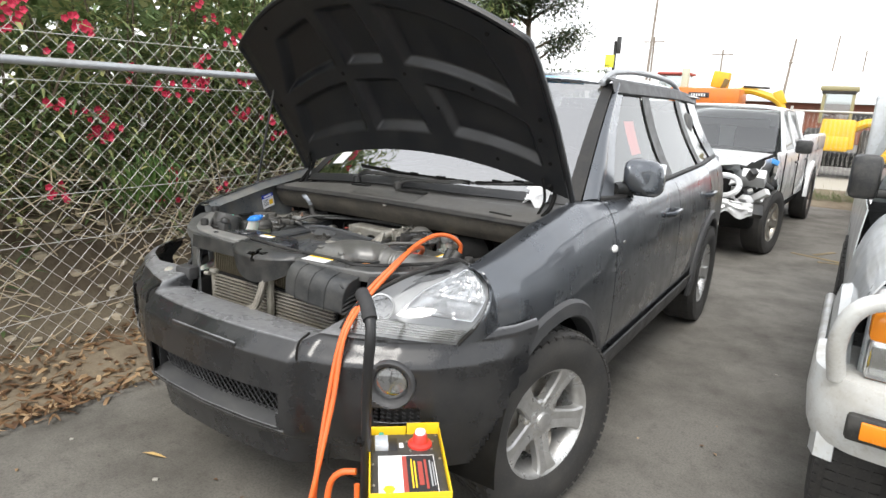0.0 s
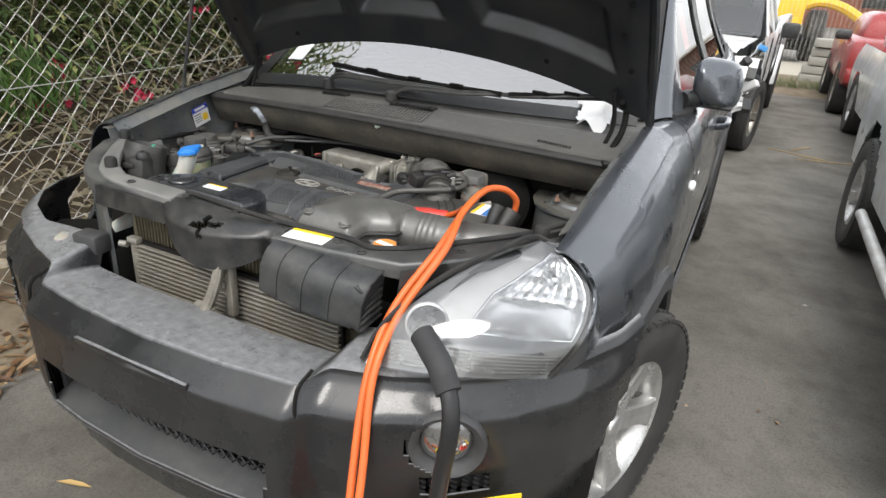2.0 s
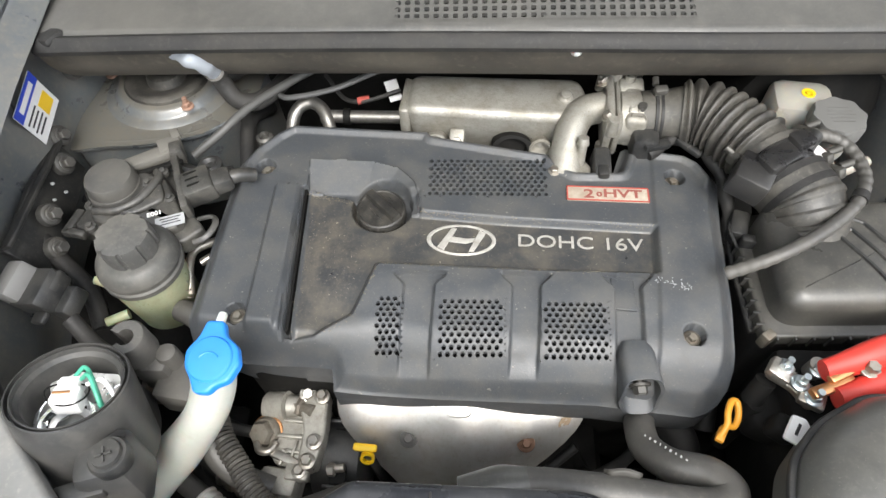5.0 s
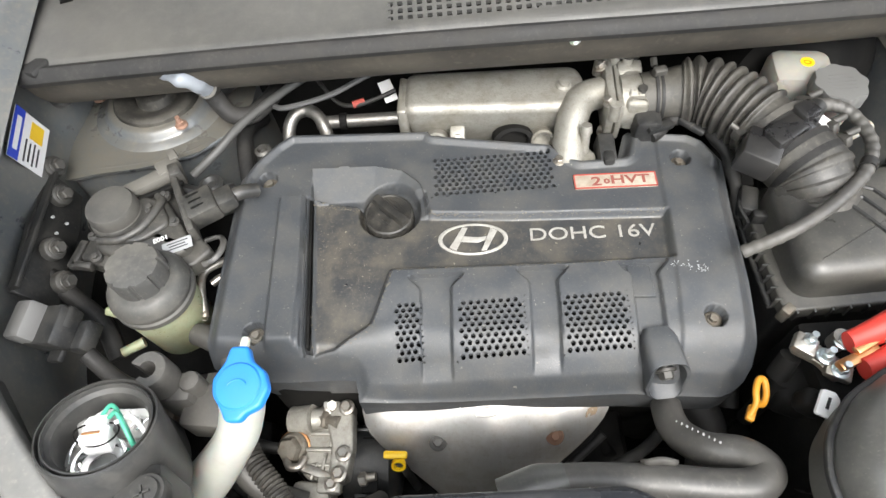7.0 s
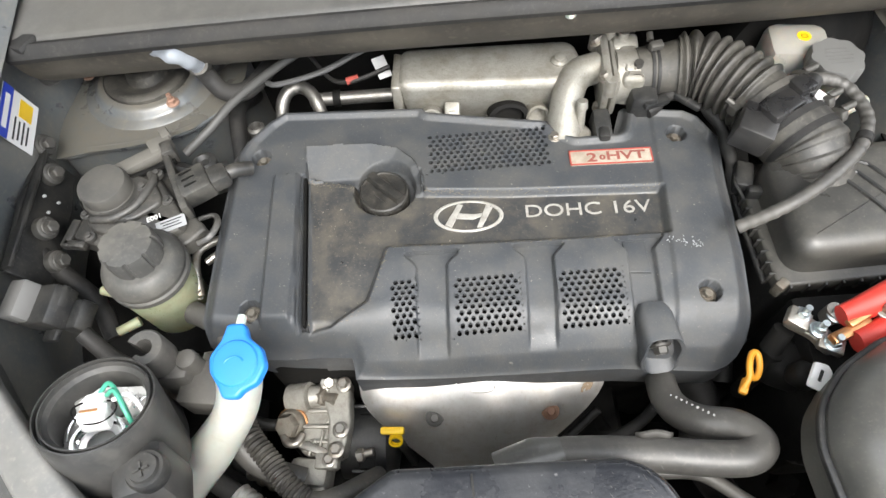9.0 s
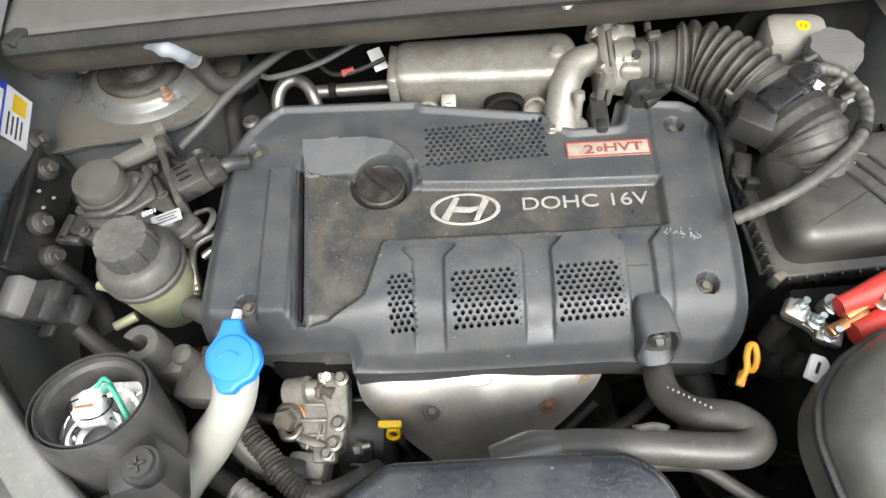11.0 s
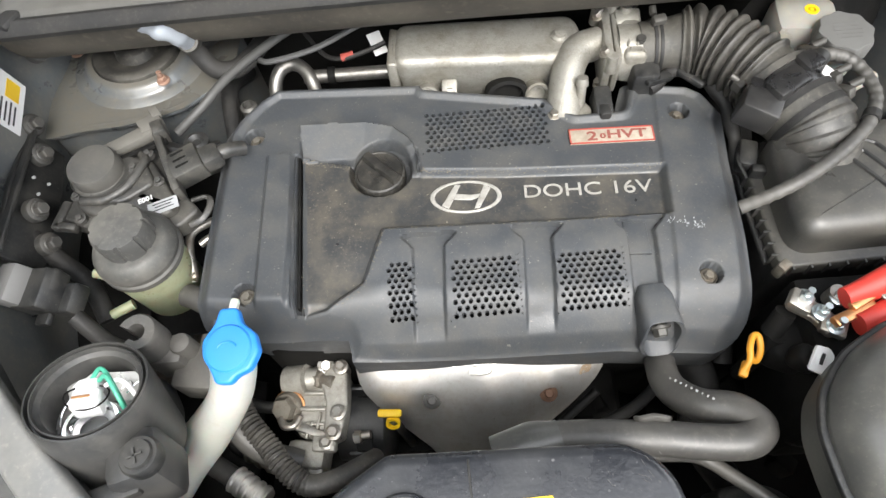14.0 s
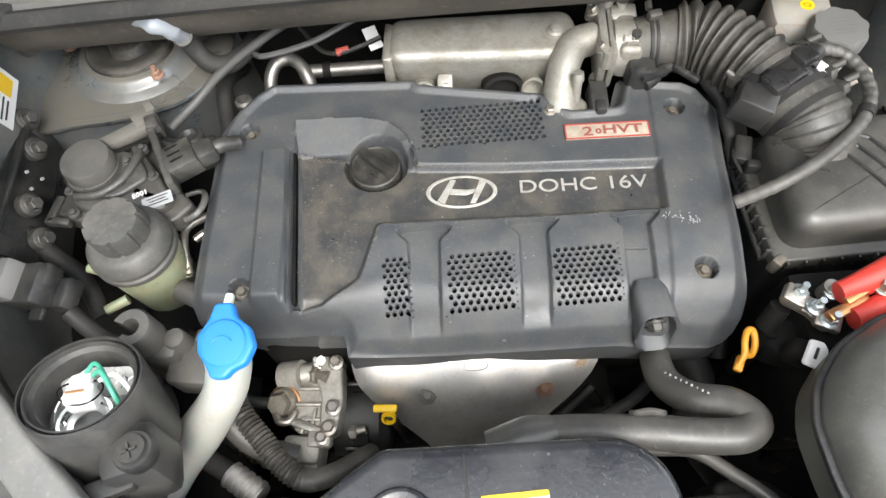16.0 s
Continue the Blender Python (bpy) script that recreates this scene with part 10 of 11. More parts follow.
red_clamp = clamp("battery_clamp", (0.29, 0.63, 0.88), (((0.218, 0.621, 0.898), (0.378, 0.670, 0.910), 0.0165), ((0.226, 0.594, 0.892), (0.372, 0.645, 0.885), 0.0165)), RED, "red insulated battery clamp on the terminal")
part("jaw", Form().box((0.225, 0.606, 0.893), (0.05, 0.012, 0.010), 0.003, (0, 0, 20)).box((0.236, 0.618, 0.899), (0.035, 0.010, 0.008), 0.003, (0, 0, 25)), COPPER, red_clamp, "copper jaw")
part("pivot", hexbolt(Form(), (0.262, 0.622, 0.900), 0.007, 0.012), STEEL, red_clamp)
black_clamp = clamp("battery_clamp", (0.50, 0.69, 0.86), (((0.474, 0.682, 0.850), (0.486, 0.735, 0.938), 0.021), ((0.498, 0.655, 0.850), (0.527, 0.716, 0.940), 0.020)), PLASTIC, "black insulated battery clamp beside the air box")
part("jaw", Form().box((0.472, 0.655, 0.835), (0.03, 0.03, 0.03), 0.005, (0, 0, 30)), COPPER, black_clamp)


def crumpled(u, v):
    x, y = 0.50 + 0.155 * u - 0.02 * v, 1.315 - 0.105 * v - 0.03 * u * v + 0.02 * u
    z = windscreen(min(1, x / 1.43 + 0.5), 0.0)[2]
    z = table([(0, 1.118), (0.35, 1.112), (0.7, 1.078), (1.0, 1.048)], v) + 0.016 * noise.noise((u * 4, v * 4, 1.0)) + 0.012 * math.sin(u * 9 + v * 4) + 0.010
    x += 0.016 * noise.noise((u * 3, v * 3, 7))
    y += 0.022 * noise.noise((u * 5, v * 2, 3)) + 0.035 * (u - 0.5) ** 2
    return (x, y, z)


solo("paper_towel", Form().sheet(crumpled, 26, 22, lambda u, v: (u - 0.5) ** 2 * (1.6 + v) + 0.12 * noise.noise((u * 5, v * 5, 2)) < 0.30 - 0.16 * v), PAPER, "crumpled white paper towel tucked at the windscreen base", "paper", angle=60, thick=0.0008)


# ---- the pale four-wheel drive alongside ----
def build_neighbour():
    c = thing("four_wheel_drive", (2.45, 3.0, 0.0), "pale silver four-wheel drive with a steel bull bar", "car")
    x0, x1 = 1.66, 3.30
    xm = (x0 + x1) / 2
    bum = Form()
    way = [(x0 - 0.045, 1.34), (x0 - 0.045, 1.16), (x0 - 0.03, 1.07), (x0 + 0.03, 1.00), (x0 + 0.14, 0.955), (xm - 0.3, 0.925), (xm, 0.915)]
    way = spline([(px, py, 0) for px, py in way + [(2 * xm - px, py) for px, py in way[-2::-1]]], 6)
    rows = []
    for i, p in enumerate(way):
        d = (way[min(i + 1, len(way) - 1)] - way[max(i - 1, 0)]).normalized()
        n = Vector((d.y, -d.x, 0))
        rows.append([tuple(p + n * o + Vector((0, 0, z))) for o, z in ((-0.14, 0.708), (-0.025, 0.714), (-0.006, 0.708), (0.0, 0.69), (0.004, 0.60), (-0.006, 0.52), (-0.02, 0.485), (-0.05, 0.475), (-0.14, 0.48))])
    bum.rings(rows, cap=True, closed=True)
    part("steel_bumper", bum, BULLBAR, c, "weathered grey-white steel bumper", angle=40)
    for sx, xx in ((1, 1.70), (-1, 3.26)):
        loop = Form().tube([(xx - sx * 0.02, 1.02, 0.70), (xx - sx * 0.035, 0.98, 0.82), (xx - sx * 0.01, 0.96, 0.92), (xx + sx * 0.06, 0.965, 0.965), (xx + sx * 0.25, 0.97, 0.985), (xx + sx * 0.55, 0.96, 0.99)], 0.026, n=14)
        part("bull_bar_loop", loop, BULLBAR, c, "round steel bull bar tube")
        part("indicator", Form().box((xx + sx * 0.12, 1.035, 0.875), (0.17, 0.05, 0.10), 0.025, (0, 0, -sx * 8)), AMBER, c, "amber indicator lens")
        hl = part("headlamp", Form().box((xx + sx * 0.17, 1.05, 0.775), (0.26, 0.06, 0.13), 0.02, (0, 0, -sx * 8)), CHROME, c, "headlamp behind the bull bar")
        part("lens", Form().box((xx + sx * 0.17, 1.012, 0.775), (0.25, 0.01, 0.12), 0.004, (0, 0, -sx * 8)), LENS, hl)
        lo = part("bumper_lamp", Form().box((xx + sx * 0.13, 0.92, 0.60), (0.22, 0.03, 0.085), 0.014, (0, 0, -sx * 4)), PLASTIC, c)
        part("lens", Form().box((xx + sx * 0.14, 0.904, 0.60), (0.17, 0.012, 0.055), 0.005, (0, 0, -sx * 4)), AMBER, lo, "orange bumper indicator lens")
    part("grille", Form().box((xm, 1.05, 0.83), (0.9, 0.05, 0.2), 0.01), MESHBLK, c)
    for sx in (-1, 1):
        wing = Form()

        def wing_at(u, v):
            y = 1.02 + 1.05 * u
            a = math.pi / 2 * v
            return (xm + sx * (0.60 + 0.205 * math.cos(a) ** 0.7), y + 0.06 * (1 - u) * math.sin(a), 0.66 + 0.40 * math.sin(a) + 0.05 * u)
        wing.sheet(wing_at, 40, 20, lambda u, v: math.hypot(wing_at(u, v)[1] - 1.52, wing_at(u, v)[2] - 0.36) > 0.44)
        part("wing", wing, SILVERCAR, c, "pale silver front wing", thick=0.006)
        fl = Form().rings([[(xm + sx * (0.79 + d), 1.52 + r * math.cos(a), 0.36 + r * math.sin(a)) for r, d in ((0.43, -0.02), (0.43, 0.045), (0.50, 0.03), (0.52, -0.02))] for a in np.linspace(0.05, 3.0, 24)], cap=False, closed=False)
        part("flare", fl, SILVERCAR, c, thick=0.004)
        dr = Form()

        def door_at(u, v):
            y = 2.08 + 2.5 * u
            return (xm + sx * (0.80 - 0.03 * (1 - v) ** 2 - 0.03 * v ** 3), y, 0.42 + 0.66 * v)
        dr.sheet(door_at, 50, 20, lambda u, v: math.hypot(door_at(u, v)[1] - 3.9, door_at(u, v)[2] - 0.36) > 0.42)
        part("door", dr, SILVERCAR, c, "pale silver flank", thick=0.006)
        part("side_glass", Form().sheet(lambda u, v: (xm + sx * (0.765 - 0.13 * v), 2.2 + 2.2 * u + 0.25 * v * (1 - u), 1.09 + 0.48 * v), 10, 6), GLASS, c)
        part("step", Form().tube([(xm + sx * 0.79, 2.08, 0.37), (xm + sx * 0.83, 2.2, 0.38), (xm + sx * 0.83, 3.3, 0.38)], 0.028, n=10), BULLBAR, c, "side step tube")
        part("mirror", Form().box((xm + sx * 0.80, 2.34, 1.20), (0.12, 0.10, 0.20), 0.03), PLASTIC, c, "black door mirror")
        part("mirror_arm", Form().box((xm + sx * 0.74, 2.34, 1.13), (0.10, 0.05, 0.04), 0.01), PLASTIC, c)
    part("bonnet", Form().sheet(lambda u, v: (xm + 0.62 * (2 * u - 1), 1.03 + 1.05 * v, 1.0 + 0.06 * smooth(0, 0.25, v) + 0.05 * v + 0.02 * (1 - (2 * u - 1) ** 2)), 16, 16), SILVERCAR, c, thick=0.01)
    part("front_panel", Form().box((xm, 1.10, 0.80), (1.5, 0.04, 0.36), 0.02), SILVERCAR, c)
    cab = Form().sheet(lambda u, v: (xm + (0.62 - 0.06 * v) * (2 * u - 1), 2.08 + 0.55 * v, 1.11 + 0.5 * v), 10, 8)
    part("windscreen", cab, GLASS, c)
    part("roof", Form().box((xm, 3.55, 1.66), (1.26, 1.95, 0.08), 0.035), SILVERCAR, c, "pale roof")
    part("cabin_floor", Form().box((xm, 3.2, 0.62), (1.45, 2.6, 0.5), 0.05), DARK, c)
    part("tail", Form().box((xm, 4.60, 1.05), (1.56, 0.08, 1.2), 0.03), SILVERCAR, c)
    part("chassis", Form().box((xm, 2.8, 0.42), (1.2, 3.6, 0.2), 0.05), DARK, c)
    build_wheels(c, [(3.16, 1.52, 0.345, 0), (3.16, 3.9, 0.345, 0), (1.785, 1.52, 0.345, 180), (1.785, 3.9, 0.345, 180)], ALLOY, "chunky tyre on an alloy wheel")


build_neighbour()


# ---- the damaged white pick-up behind ----
def build_pickup():
    c = thing("pickup_truck", (0.15, 7.7, 0.0), "white dual-cab pick-up with a crash-damaged front corner", "pickup truck")
    m = pose(0.10, 5.45, 0, 0, 0, -3.2)

    def loc(f):
        return Form().add(f.v, f.f, m)

    def flank_at(sx):
        def at(u, v):
            y = 0.45 + 4.75 * u
            return (sx * (0.855 - 0.05 * (1 - v) ** 3 - 0.06 * v ** 4), y, 0.45 + (0.62 + (0.10 if y > 2.75 else 0.0)) * v)
        return at
    for sx in (-1, 1):
        at = flank_at(sx)
        part("flank", loc(Form().sheet(at, 70, 16, lambda u, v: math.hypot(at(u, v)[1] - 0.90, at(u, v)[2] - 0.37) > 0.44 and math.hypot(at(u, v)[1] - 3.98, at(u, v)[2] - 0.37) > 0.42 and not (sx > 0 and at(u, v)[1] < 0.95 + 0.12 * math.sin(v * 9)))), WHITECAR, c, "white body side", thick=0.006)
        for y in (1.30, 2.32, 3.22):
            part("door_gap", loc(Form().box((sx * 0.853, y, 0.78), (0.012, 0.008, 0.56), 0)), DARK, c)
        for y in (2.15, 3.05):
            part("door_handle", loc(Form().box((sx * 0.862, y, 0.92), (0.02, 0.14, 0.025), 0.006)), PLASTIC, c)
        part("side_glass", loc(Form().sheet(lambda u, v: (sx * (0.79 - 0.15 * v), 1.62 + 0.70 * u + 0.35 * v * (1 - u), 1.07 + 0.40 * v), 6, 6)), GLASS, c)
        part("side_glass", loc(Form().sheet(lambda u, v: (sx * (0.79 - 0.15 * v), 2.42 + 0.68 * u - 0.12 * v * u, 1.07 + 0.40 * v), 6, 6)), GLASS, c)
        for ya, yb in (((1.42, 1.62), (1.90, 1.98)), ((2.32, 2.42), (2.32, 2.42)), ((3.10, 3.24), (2.97, 3.18))):
            part("cab_pillar", loc(Form().sheet(lambda u, v: (sx * (0.805 - 0.15 * v), (ya[0] + (ya[1] - ya[0]) * u) * (1 - v) + (yb[0] + (yb[1] - yb[0]) * u) * v, 1.05 + 0.47 * v), 2, 6)), WHITECAR, c, thick=0.02)
        part("door_mirror", loc(Form().box((sx * 0.98, 1.55, 1.13), (0.17, 0.08, 0.15), 0.03)), PLASTIC, c)
        part("arch_flare", loc(Form().rings([[(sx * (0.86 + d), 3.98 + r * math.cos(a), 0.37 + r * math.sin(a)) for r, d in ((0.41, -0.02), (0.41, 0.03), (0.47, 0.02), (0.48, -0.02))] for a in np.linspace(0.0, 3.14, 20)], cap=False, closed=False)), WHITECAR, c, thick=0.004)
    part("roof", loc(Form().sheet(lambda u, v: ((2 * u - 1) * 0.665, 1.86 + 1.32 * v + 0.05 * (2 * u - 1) ** 2 * (1 - v), 1.545 + 0.04 * math.sin(math.pi * (0.2 + 0.7 * v)) - 0.05 * abs(2 * u - 1) ** 4), 14, 10)), WHITECAR, c, "white roof", thick=0.02)
    g = part("windscreen", loc(Form().sheet(lambda u, v: ((2 * u - 1) * (0.73 - 0.10 * v), 1.20 + 0.66 * v + 0.12 * (2 * u - 1) ** 2, 1.06 + 0.475 * v), 14, 8)), GLASS, c, "cracked windscreen")
    part("sun_visor_reflection", loc(Form().box((0, 2.05, 1.36), (1.05, 0.04, 0.10), 0.02)), SEATMAT, c)
    hood = Form()

    def hood_at(u, v):
        s = 2 * u - 1
        crush = smooth(0.2, 1.0, s) * (1 - v)
        return (s * 0.72 - 0.10 * crush, 0.12 + 1.12 * v + 0.22 * crush + 0.06 * s * s, 0.93 + 0.13 * v - 0.02 * s * s + 0.05 * crush * noise.noise((u * 9, v * 7, 0)) + 0.05 * crush)
    part("bonnet", loc(hood.sheet(hood_at, 24, 18)), WHITECAR, c, "white bonnet buckled at one corner", thick=0.008)
    part("nose", loc(Form().box((-0.35, 0.16, 0.78), (0.9, 0.12, 0.28), 0.04)), WHITECAR, c)
    part("bumper", loc(Form().sheet(lambda u, v: (-0.80 + 1.30 * u, 0.02 + 0.10 * (2 * u - 1) ** 2 + 0.03 * noise.noise((u * 6, v * 3, 2)), 0.45 + 0.22 * v), 18, 6)), WHITECAR, c, thick=0.02)
    rg = random.Random(5)
    for k in range(26):
        f = Form().box((rg.uniform(0.38, 0.80), rg.uniform(0.12, 0.75), rg.uniform(0.42, 0.92)), (rg.uniform(0.05, 0.24), rg.uniform(0.03, 0.14), rg.uniform(0.03, 0.16)), 0.008, (rg.uniform(-50, 50), rg.uniform(-50, 50), rg.uniform(-60, 60)))
        part("crushed_panel", loc(f), [WHITECAR, WHITECAR, WHITECAR, PLASTIC, WHITECAR, STEEL][k % 6], c)
    part("lamp_bracket", loc(Form().tube([(0.48 + 0.16 * math.cos(a), 0.16 + 0.05 * math.sin(2 * a), 0.76 + 0.10 * math.sin(a)) for a in np.linspace(0, 6.28, 14)], 0.030, n=8, steps=3)), WHITECAR, c, "bent white headlamp surround")
    part("blue_tape", loc(Form().box((0.80, 0.93, 0.98), (0.10, 0.02, 0.05), 0.004, (0, 20, 30))), material("blue_rag", (0.06, 0.25, 0.55), rough=0.7), c)
    part("underside", loc(Form().box((0, 2.7, 0.42), (1.5, 4.6, 0.24), 0.05)), DARK, c)
    part("engine_bay", loc(Form().box((0.0, 0.75, 0.68), (1.0, 0.8, 0.4), 0.04)), DARK, c)
    part("inner_wing", loc(Form().sheet(lambda u, v: (0.74 - 0.04 * math.sin(v * 5), 0.55 + 0.85 * u, 0.72 + 0.30 * v + 0.02 * noise.noise((u * 6, v * 4, 3))), 16, 10)), WHITECAR, c, "torn white inner wing", thick=0.008)
    part("torn_bumper", loc(Form().sheet(lambda u, v: (0.30 + 0.50 * u, 0.06 + 0.05 * u + 0.04 * noise.noise((u * 7, v * 4, 9)), 0.52 + 0.14 * v - 0.05 * u + 0.03 * math.sin(u * 14) * (1 - v)), 16, 8)), WHITECAR, c, "torn white bumper skin", thick=0.012)
    for sx in (-1, 1):
        part("tray_side", loc(Form().box((sx * 0.80, 4.22, 1.10), (0.10, 1.95, 0.24), 0.03)), WHITECAR, c)
    part("tailgate", loc(Form().box((0, 5.20, 0.90), (1.6, 0.05, 0.5), 0.02)), WHITECAR, c)
    part("cab_back", loc(Form().box((0, 3.24, 1.15), (1.45, 0.05, 0.75), 0.02)), WHITECAR, c)
    for sx in (-0.35, 0.35):
        part("seat", loc(Form().box((sx, 2.3, 1.0), (0.5, 0.2, 0.65), 0.06)), SEATMAT, c)
    part("cab_dash", loc(Form().box((0, 1.5, 1.02), (1.35, 0.4, 0.12), 0.04)), PLASTIC, c)
    places = []
    for sx, y in ((1, 0.90), (1, 3.98), (-1, 0.90), (-1, 3.98)):
        p = m @ Vector((sx * 0.78, y, 0.345))
        places.append((p.x, p.y, p.z, (-3 if sx > 0 else 177) + (-8 if y < 1 else 0)))
    build_wheels(c, places, STEEL, "dark tyre on a steel wheel")


build_pickup()


# ---- other vehicles, machines and the far yard ----
def build_far_cars():
    c = thing("silver_wagon", (2.9, 7.2, 0.0), "silver wagon parked beyond the four-wheel drive", "car")
    for sx, x in ((-1, 2.02), (1, 3.6)):
        f = Form()

        def at(u, v):
            return (x + sx * (0.02 - 0.05 * (1 - v) ** 2 - 0.08 * v ** 4), 5.45 + 3.4 * u, 0.32 + 0.66 * v)
        f.sheet(at, 50, 14, lambda u, v: math.hypot(at(u, v)[1] - 6.25, at(u, v)[2] - 0.33) > 0.38 and math.hypot(at(u, v)[1] - 8.2, at(u, v)[2] - 0.33) > 0.38)
        part("flank", f, SILVERCAR, c, thick=0.006)
    part("upper_body", Form().box((2.81, 7.4, 1.2), (1.35, 2.2, 0.5), 0.15, taper=0.85), SILVERCAR, c)
    part("bonnet", Form().box((2.81, 5.95, 0.9), (1.5, 1.0, 0.12), 0.05), SILVERCAR, c)
    part("nose", Form().box((2.81, 5.45, 0.6), (1.55, 0.12, 0.5), 0.05), SILVERCAR, c)
    part("underside", Form().box((2.81, 7.1, 0.4), (1.4, 3.2, 0.3), 0.05), DARK, c)
    build_wheels(c, [(2.13, 6.25, 0.345, 180), (2.13, 8.2, 0.345, 180), (3.5, 6.25, 0.345, 0), (3.5, 8.2, 0.345, 0)], ALLOY, "road wheel")
    r = thing("red_hatchback", (2.8, 10.6, 0.0), "faded red car with black trim", "car")
    part("body", Form().box((2.72, 10.5, 0.70), (1.55, 2.6, 0.62), 0.12), REDCAR, r)
    part("cabin", Form().box((2.72, 10.7, 1.12), (1.3, 1.6, 0.42), 0.14, taper=0.85), REDCAR, r)
    part("bumper", Form().box((2.72, 9.17, 0.55), (1.5, 0.16, 0.2), 0.05), REDCAR, r)
    part("mirror", Form().box((1.90, 9.9, 1.02), (0.20, 0.1, 0.13), 0.04), PLASTIC, r, "black door mirror")
    build_wheels(r, [(2.05, 9.7, 0.345, 180), (2.05, 11.5, 0.345, 180), (3.4, 9.7, 0.345, 0), (3.4, 11.5, 0.345, 0)], STEEL, "road wheel")


build_far_cars()


def build_machines():
    t = thing("telehandler", (1.35, 17.6, 0.0), "yellow telehandler parked behind the far fence", "telehandler")
    part("engine_cover", Form().box((1.25, 17.4, 1.08), (0.78, 0.9, 0.72), 0.06, taper=0.92), DIGYEL, t)
    part("lower_panel", Form().box((1.22, 17.15, 0.85), (0.62, 0.5, 0.36), 0.05), DIGYEL, t)
    part("boom", Form().tube([(1.5, 17.6, 1.2), (1.9, 17.6, 1.38), (2.5, 17.6, 1.25), (3.4, 17.6, 0.7)], 0.11, n=8), DIGYEL, t)
    cab = Form()
    for x in (0.80, 1.45):
        for y in (17.9, 18.7):
            cab.box((x, y, 1.75), (0.07, 0.07, 0.85), 0.01)
    cab.box((1.12, 18.3, 2.2), (0.85, 1.0, 0.12), 0.04)
    part("cab_frame", cab, material("khaki_cab", (0.24, 0.22, 0.12), rough=0.5), t)
    part("cab_glass", Form().box((1.12, 17.93, 1.8), (0.6, 0.02, 0.7), 0.0), GLASS, t)
    part("cab_visor", Form().box((1.12, 17.86, 2.13), (0.75, 0.06, 0.14), 0.02), PLASTIC, t)
    for x in (0.72, 1.95):
        part("tyre", Form().lathe(pose(x, 17.9, 0.6, 0, 90, 0), [(0.25, -0.2), (0.5, -0.22), (0.6, -0.16), (0.6, 0.16), (0.5, 0.22), (0.25, 0.2)], 26), TYRE, t)
    for x in (1.08, 1.38):
        part("lamp", Form().box((x, 16.92, 0.85), (0.08, 0.03, 0.14), 0.02), PLASTIC, t)
    part("chassis", Form().box((1.3, 17.7, 0.45), (1.2, 1.6, 0.3), 0.04), DARK, t)
    e = thing("excavator", (-4.8, 30.5, 0.0), "orange excavator in the yard behind", "excavator")
    part("house", Form().box((-4.4, 30.5, 2.2), (3.0, 2.2, 0.75), 0.1), DIGORANGE, e)
    part("side_plate", Form().box((-4.6, 29.38, 2.25), (0.9, 0.03, 0.22), 0.01), INK, e)
    for k in range(6):
        part("print_bar", Form().box((-4.9 + 0.11 * k, 29.35, 2.25), (0.06, 0.02, 0.12), 0), PAPER, e)
    part("track", Form().box((-4.6, 30.5, 0.9), (3.2, 2.4, 1.8), 0.3), DARK, e)
    part("cab", Form().box((-6.0, 30.8, 2.8), (1.3, 1.3, 0.75), 0.06), GLASS, e)
    part("cab_roof", Form().box((-6.0, 30.8, 3.22), (1.5, 1.5, 0.12), 0.04), LABELRED, e)
    part("mast", Form().box((-5.4, 30.0, 2.85), (0.30, 0.3, 1.2), 0.03), material("pale_green_post", (0.42, 0.44, 0.34), rough=0.6), e)
    y = thing("digger_arm", (-2.5, 31.0, 0.0), "yellow digger arm and bucket above the parked cars", "digger")
    part("bucket", Form().box((-4.05, 31.2, 3.0), (0.75, 0.5, 0.75), 0.06, (0, 8, 0)), DIGYEL, y)
    part("bucket_link", Form().box((-3.85, 30.9, 2.7), (0.22, 0.2, 0.7), 0.04, (0, 20, 0)), material("dark_khaki_link", (0.12, 0.08, 0.02), rough=0.6), y)
    part("boom", Form().tube([(-3.6, 31, 2.3), (-2.9, 31, 2.55), (-2.1, 31, 2.38), (-1.5, 31, 2.1), (-1.25, 31, 1.6), (-1.2, 31, 0.3)], 0.16, n=8), DIGYEL, y)
    part("ram", Form().cyl((-3.0, 30.85, 2.72), (-1.9, 30.85, 2.66), 0.05, n=8), PLASTIC, y)
    part("plate", Form().box((-1.45, 31, 2.25), (0.4, 0.3, 0.65), 0.05, (0, -25, 0)), DIGYEL, y)


build_machines()


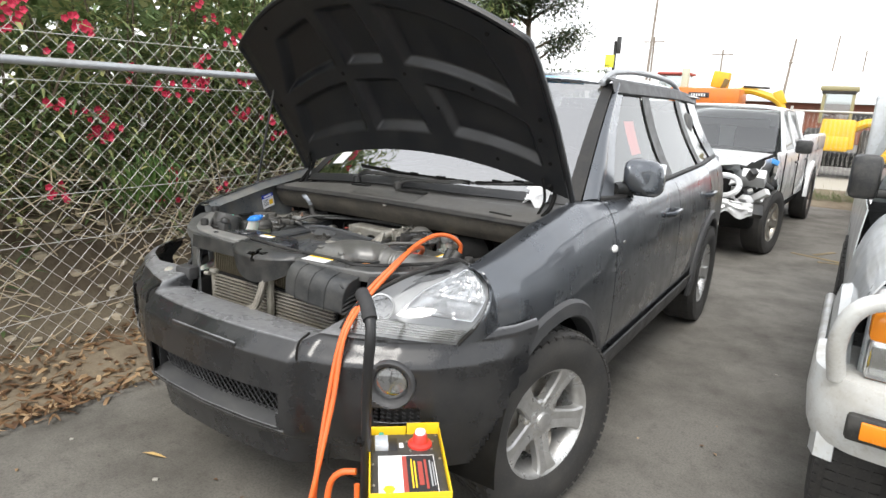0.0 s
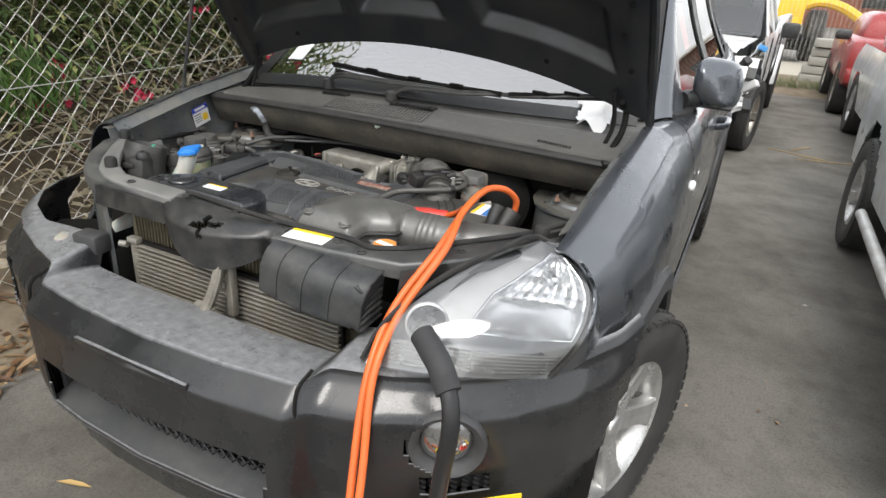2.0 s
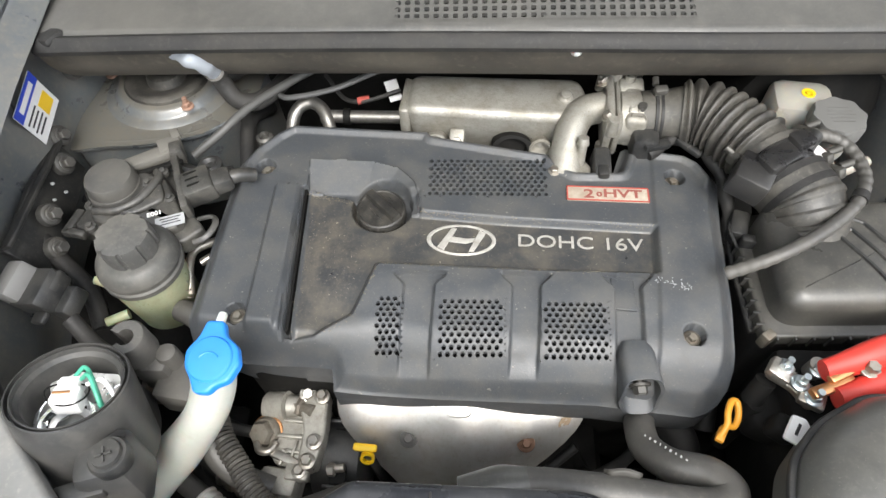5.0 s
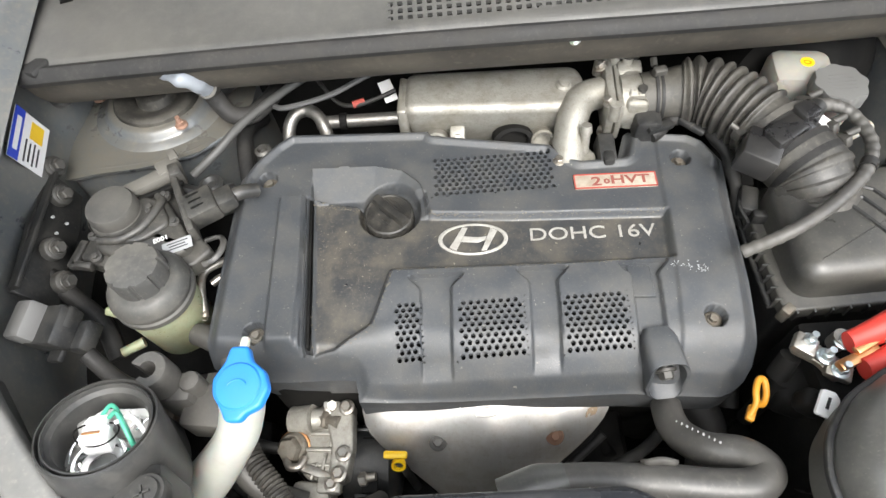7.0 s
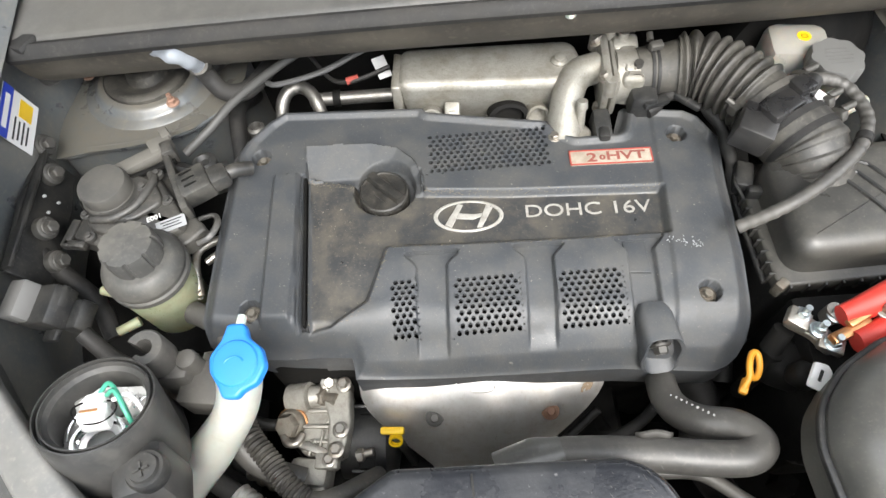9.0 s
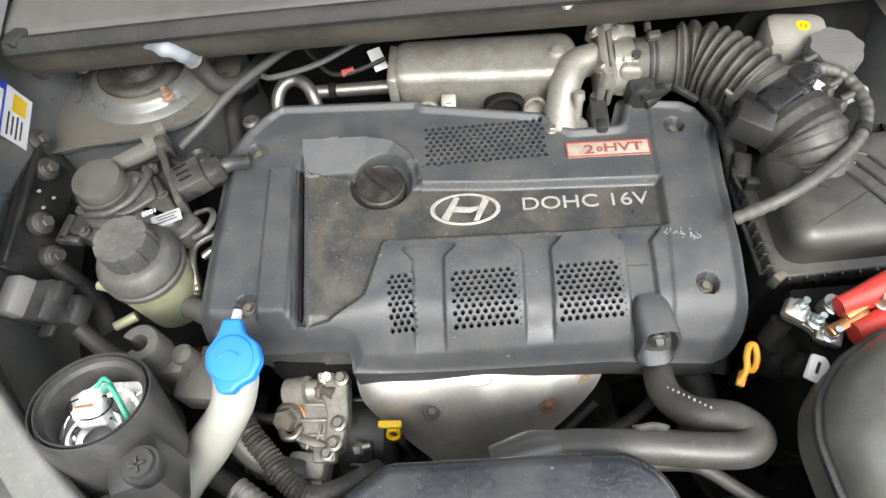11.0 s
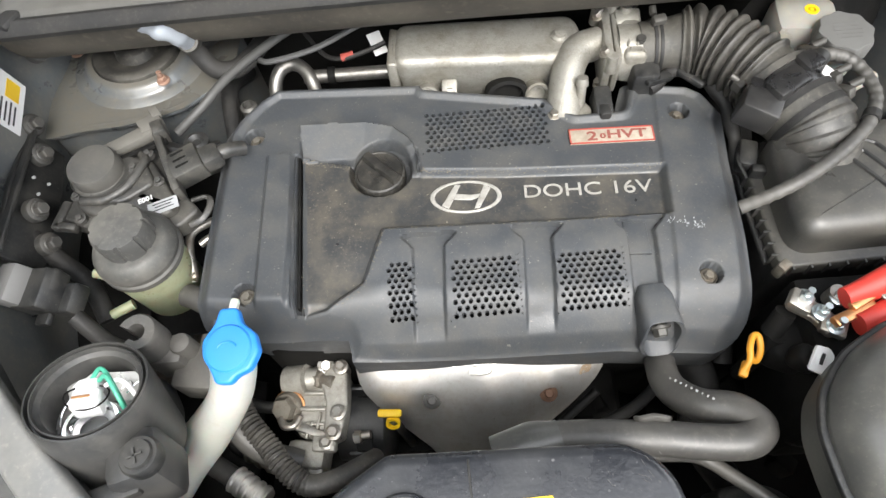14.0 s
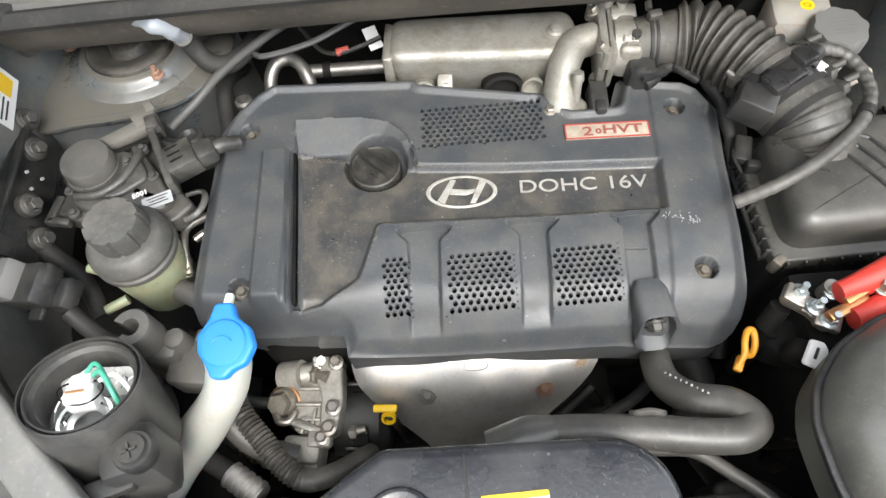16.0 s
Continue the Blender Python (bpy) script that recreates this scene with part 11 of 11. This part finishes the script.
def build_far_fence():
    f = thing("yard_fence", (3.0, 15.6, 0.0), "far chain-link fence with a pipe rail", "fence")
    w = Form()
    n = 90
    for i in range(n):
        for side in (0, 1):
            pts = [Vector((0.2 + i * 0.09 + (0.045 if (j + side) % 2 else 0), 15.6, 0.05 + j * 0.045)) for j in range(34)]
            w.rings([[p + Vector((0.002 * math.cos(a), 0.002 * math.sin(a), 0)) for a in (0.5, 2.6, 4.7)] for p in pts], cap=False)
    part("chain_link", w, GALV, f, angle=60)
    part("top_rail", Form().cyl((0.0, 15.6, 1.60), (8.5, 15.6, 1.60), 0.024, n=10), GALV, f)
    for x in (0.3, 3.3, 6.3, 8.4):
        part("post", Form().cyl((x, 15.6, 0), (x, 15.6, 1.7), 0.03, n=10), GALV, f)
    far = Form().sheet(lambda u, v: (0.3 + 8 * u, 13.0 + 5 * v, 0.006 + 0.01 * noise.noise((u * 8, v * 8, 0))), 20, 12)
    tagged(part("gravel_apron", far, material("pale_gravel", (0.30, 0.28, 0.23), (0.42, 0.39, 0.33), rough=0.95, scale=70, patch=2, bump=0.5)), "pale gravel in front of the far fence", "gravel", kind="structure")
    rng = random.Random(3)
    for row in range(5):
        for k in range(2):
            blk = Form().box((1.86 + 0.40 * k + 0.03 * row + rng.uniform(-0.03, 0.03), 12.9 + rng.uniform(-0.03, 0.03), 0.11 + 0.155 * row), (0.38, 0.4, 0.14), 0.012, (0, 0, rng.uniform(-4, 4)))
            solo("concrete_block", blk, CONCRETE, "grey hollow concrete block in a low stack", "block", "block stack")
    gr = Form()
    for _ in range(1500):
        p = Vector((rng.uniform(0.6, 3.2), 11.4 + abs(rng.gauss(0, 0.6)), 0.03))
        a = rng.uniform(0, 6.28)
        flat_leaf(gr, p, Vector((0.4 * math.cos(a), 0.4 * math.sin(a), 1)), Vector((1, 0, 0)), rng.uniform(0.06, 0.18), 0.012, 0.3)
    tagged(part("grass", gr, GRASSLEAF, angle=180), "tufts of green grass on the berm", "grass", kind="stuff")


build_far_fence()


def build_distance():
    h = thing("brick_building", (2.0, 46.0, 0.0), "long low red brick building with a pale roof", "building")
    part("wall", Form().box((4.5, 46, 1.2), (22, 6, 2.4), 0.02), BRICKW, h)
    part("roof", Form().prism([(-7, 42.5), (16, 42.5), (16, 49.5), (-7, 49.5)], 2.4, 4.2, 1.6), ROOFW, h)
    part("gutter", Form().box((4.5, 42.5, 2.4), (23, 0.2, 0.2), 0.02), ROOFW, h)
    for x in (1.8, 3.6, 6.0, 9.0):
        part("window", Form().box((x, 42.98, 1.5), (1.4, 0.06, 0.7), 0.01), PLASTIC, h)
    for x, y, z, lean, cross in ((-7.3, 30.0, 8.5, 0.25, False), (-7.9, 33.0, 5.2, 0.02, True), (-1.7, 33.0, 5.0, 0.35, False), (-5.0, 36.0, 4.8, 0.0, True), (-0.4, 46, 6.5, 0.3, False), (1.3, 55, 6.4, 0.1, True), (-3.0, 50, 5.4, 0.0, True)):
        p = thing("power_pole", (x, y, 0.0), "weathered power pole against the sky", "pole", "poles")
        part("shaft", Form().cyl((x, y, 0), (x + lean, y, z), 0.075, 0.05, n=10), WOODPOLE, p)
        if cross:
            part("crossarm", Form().box((x + lean, y, z - 0.25), (1.1, 0.06, 0.07), 0.02), WOODPOLE, p)
    s = thing("signal_post", (-8.9, 30.0, 0.0), "dark signal post with a yellow sign", "signal")
    part("shaft", Form().cyl((-8.9, 30, 0), (-8.9, 30, 4.7), 0.08, n=8), PLASTIC, s)
    part("signal_head", Form().box((-8.7, 29.9, 4.5), (0.2, 0.2, 0.8), 0.04), PLASTIC, s)
    part("sign", Form().box((-9.1, 29.9, 3.75), (0.45, 0.04, 0.6), 0.01), material("sign_yellow", (0.75, 0.72, 0.06), rough=0.4), s)
    for k in range(4):
        solo("overhead_wire", Form().tube([(-30, 24, 7.4 - 0.75 * k), (-18, 27, 5.9 - 0.5 * k), (-8.9, 30, 4.7 - 0.22 * k)], 0.014, n=4), WOODPOLE, "thin sagging overhead wire between poles", "wire", "overhead wires")


def build_tree(x, y, height, spread, count, seed, leaf, label):
    rng = random.Random(seed)
    t = thing("tree", (x, y, 0.0), label, "tree", "trees")
    limbs, tips = Form(), []
    trunk = [(x, y, 0), (x + 0.2, y, height * 0.3), (x - 0.1, y + 0.2, height * 0.6), (x, y, height * 0.9)]
    limbs.tube(trunk, lambda s: max(0.05, 0.32 - 0.30 * s / height), n=9)
    for k in range(30):
        q = 0.15 + 0.8 * rng.random()
        b = spline(trunk, 10)[int(q * 29)]
        a = rng.uniform(0, 6.28)
        r = spread * (1.05 - 0.55 * q) * rng.uniform(0.5, 1.0)
        e = b + Vector((r * math.cos(a), r * math.sin(a) * 0.7, rng.uniform(0.1, 0.9) * r * 0.6))
        limbs.tube([b, b.lerp(e, 0.5) + Vector((0, 0, 0.15)), e], lambda s: max(0.015, 0.09 - 0.03 * s), n=6, steps=4)
        tips += [b.lerp(e, f) for f in (0.45, 0.65, 0.82, 1.0)]
    part("trunk", limbs, BARK, t)
    crown = Form()
    for _ in range(count):
        c = rng.choice(tips)
        p = c + Vector((rng.gauss(0, 0.42), rng.gauss(0, 0.42), rng.gauss(0, 0.34)))
        a = rng.uniform(0, 6.28)
        flat_leaf(crown, p, Vector((math.cos(a), math.sin(a), rng.uniform(-0.6, 0.6))), Vector((0, 0, 1)), rng.uniform(0.16, 0.34), rng.uniform(0.06, 0.12), 0.2)
    part("crown", crown, leaf, t, angle=180)


build_distance()
build_tree(-13.2, 29.0, 8.6, 5.2, 20000, 1, TREELEAF, "tall dark tree with an airy ragged crown")
build_tree(-17.5, 27.0, 8.5, 4.8, 18000, 2, TREELEAF, "tall dark tree with dense hanging foliage")
build_tree(-10.9, 33.0, 3.6, 2.2, 3500, 3, OLEANDER, "small bushy green tree by the road")
build_tree(-22.0, 30.0, 8.5, 4.5, 6000, 6, TREELEAF, "broad olive-green tree behind the yard")
build_tree(-13.5, 42.0, 3.2, 3.0, 2500, 7, OLEANDER, "low distant green shrubbery beyond the road")
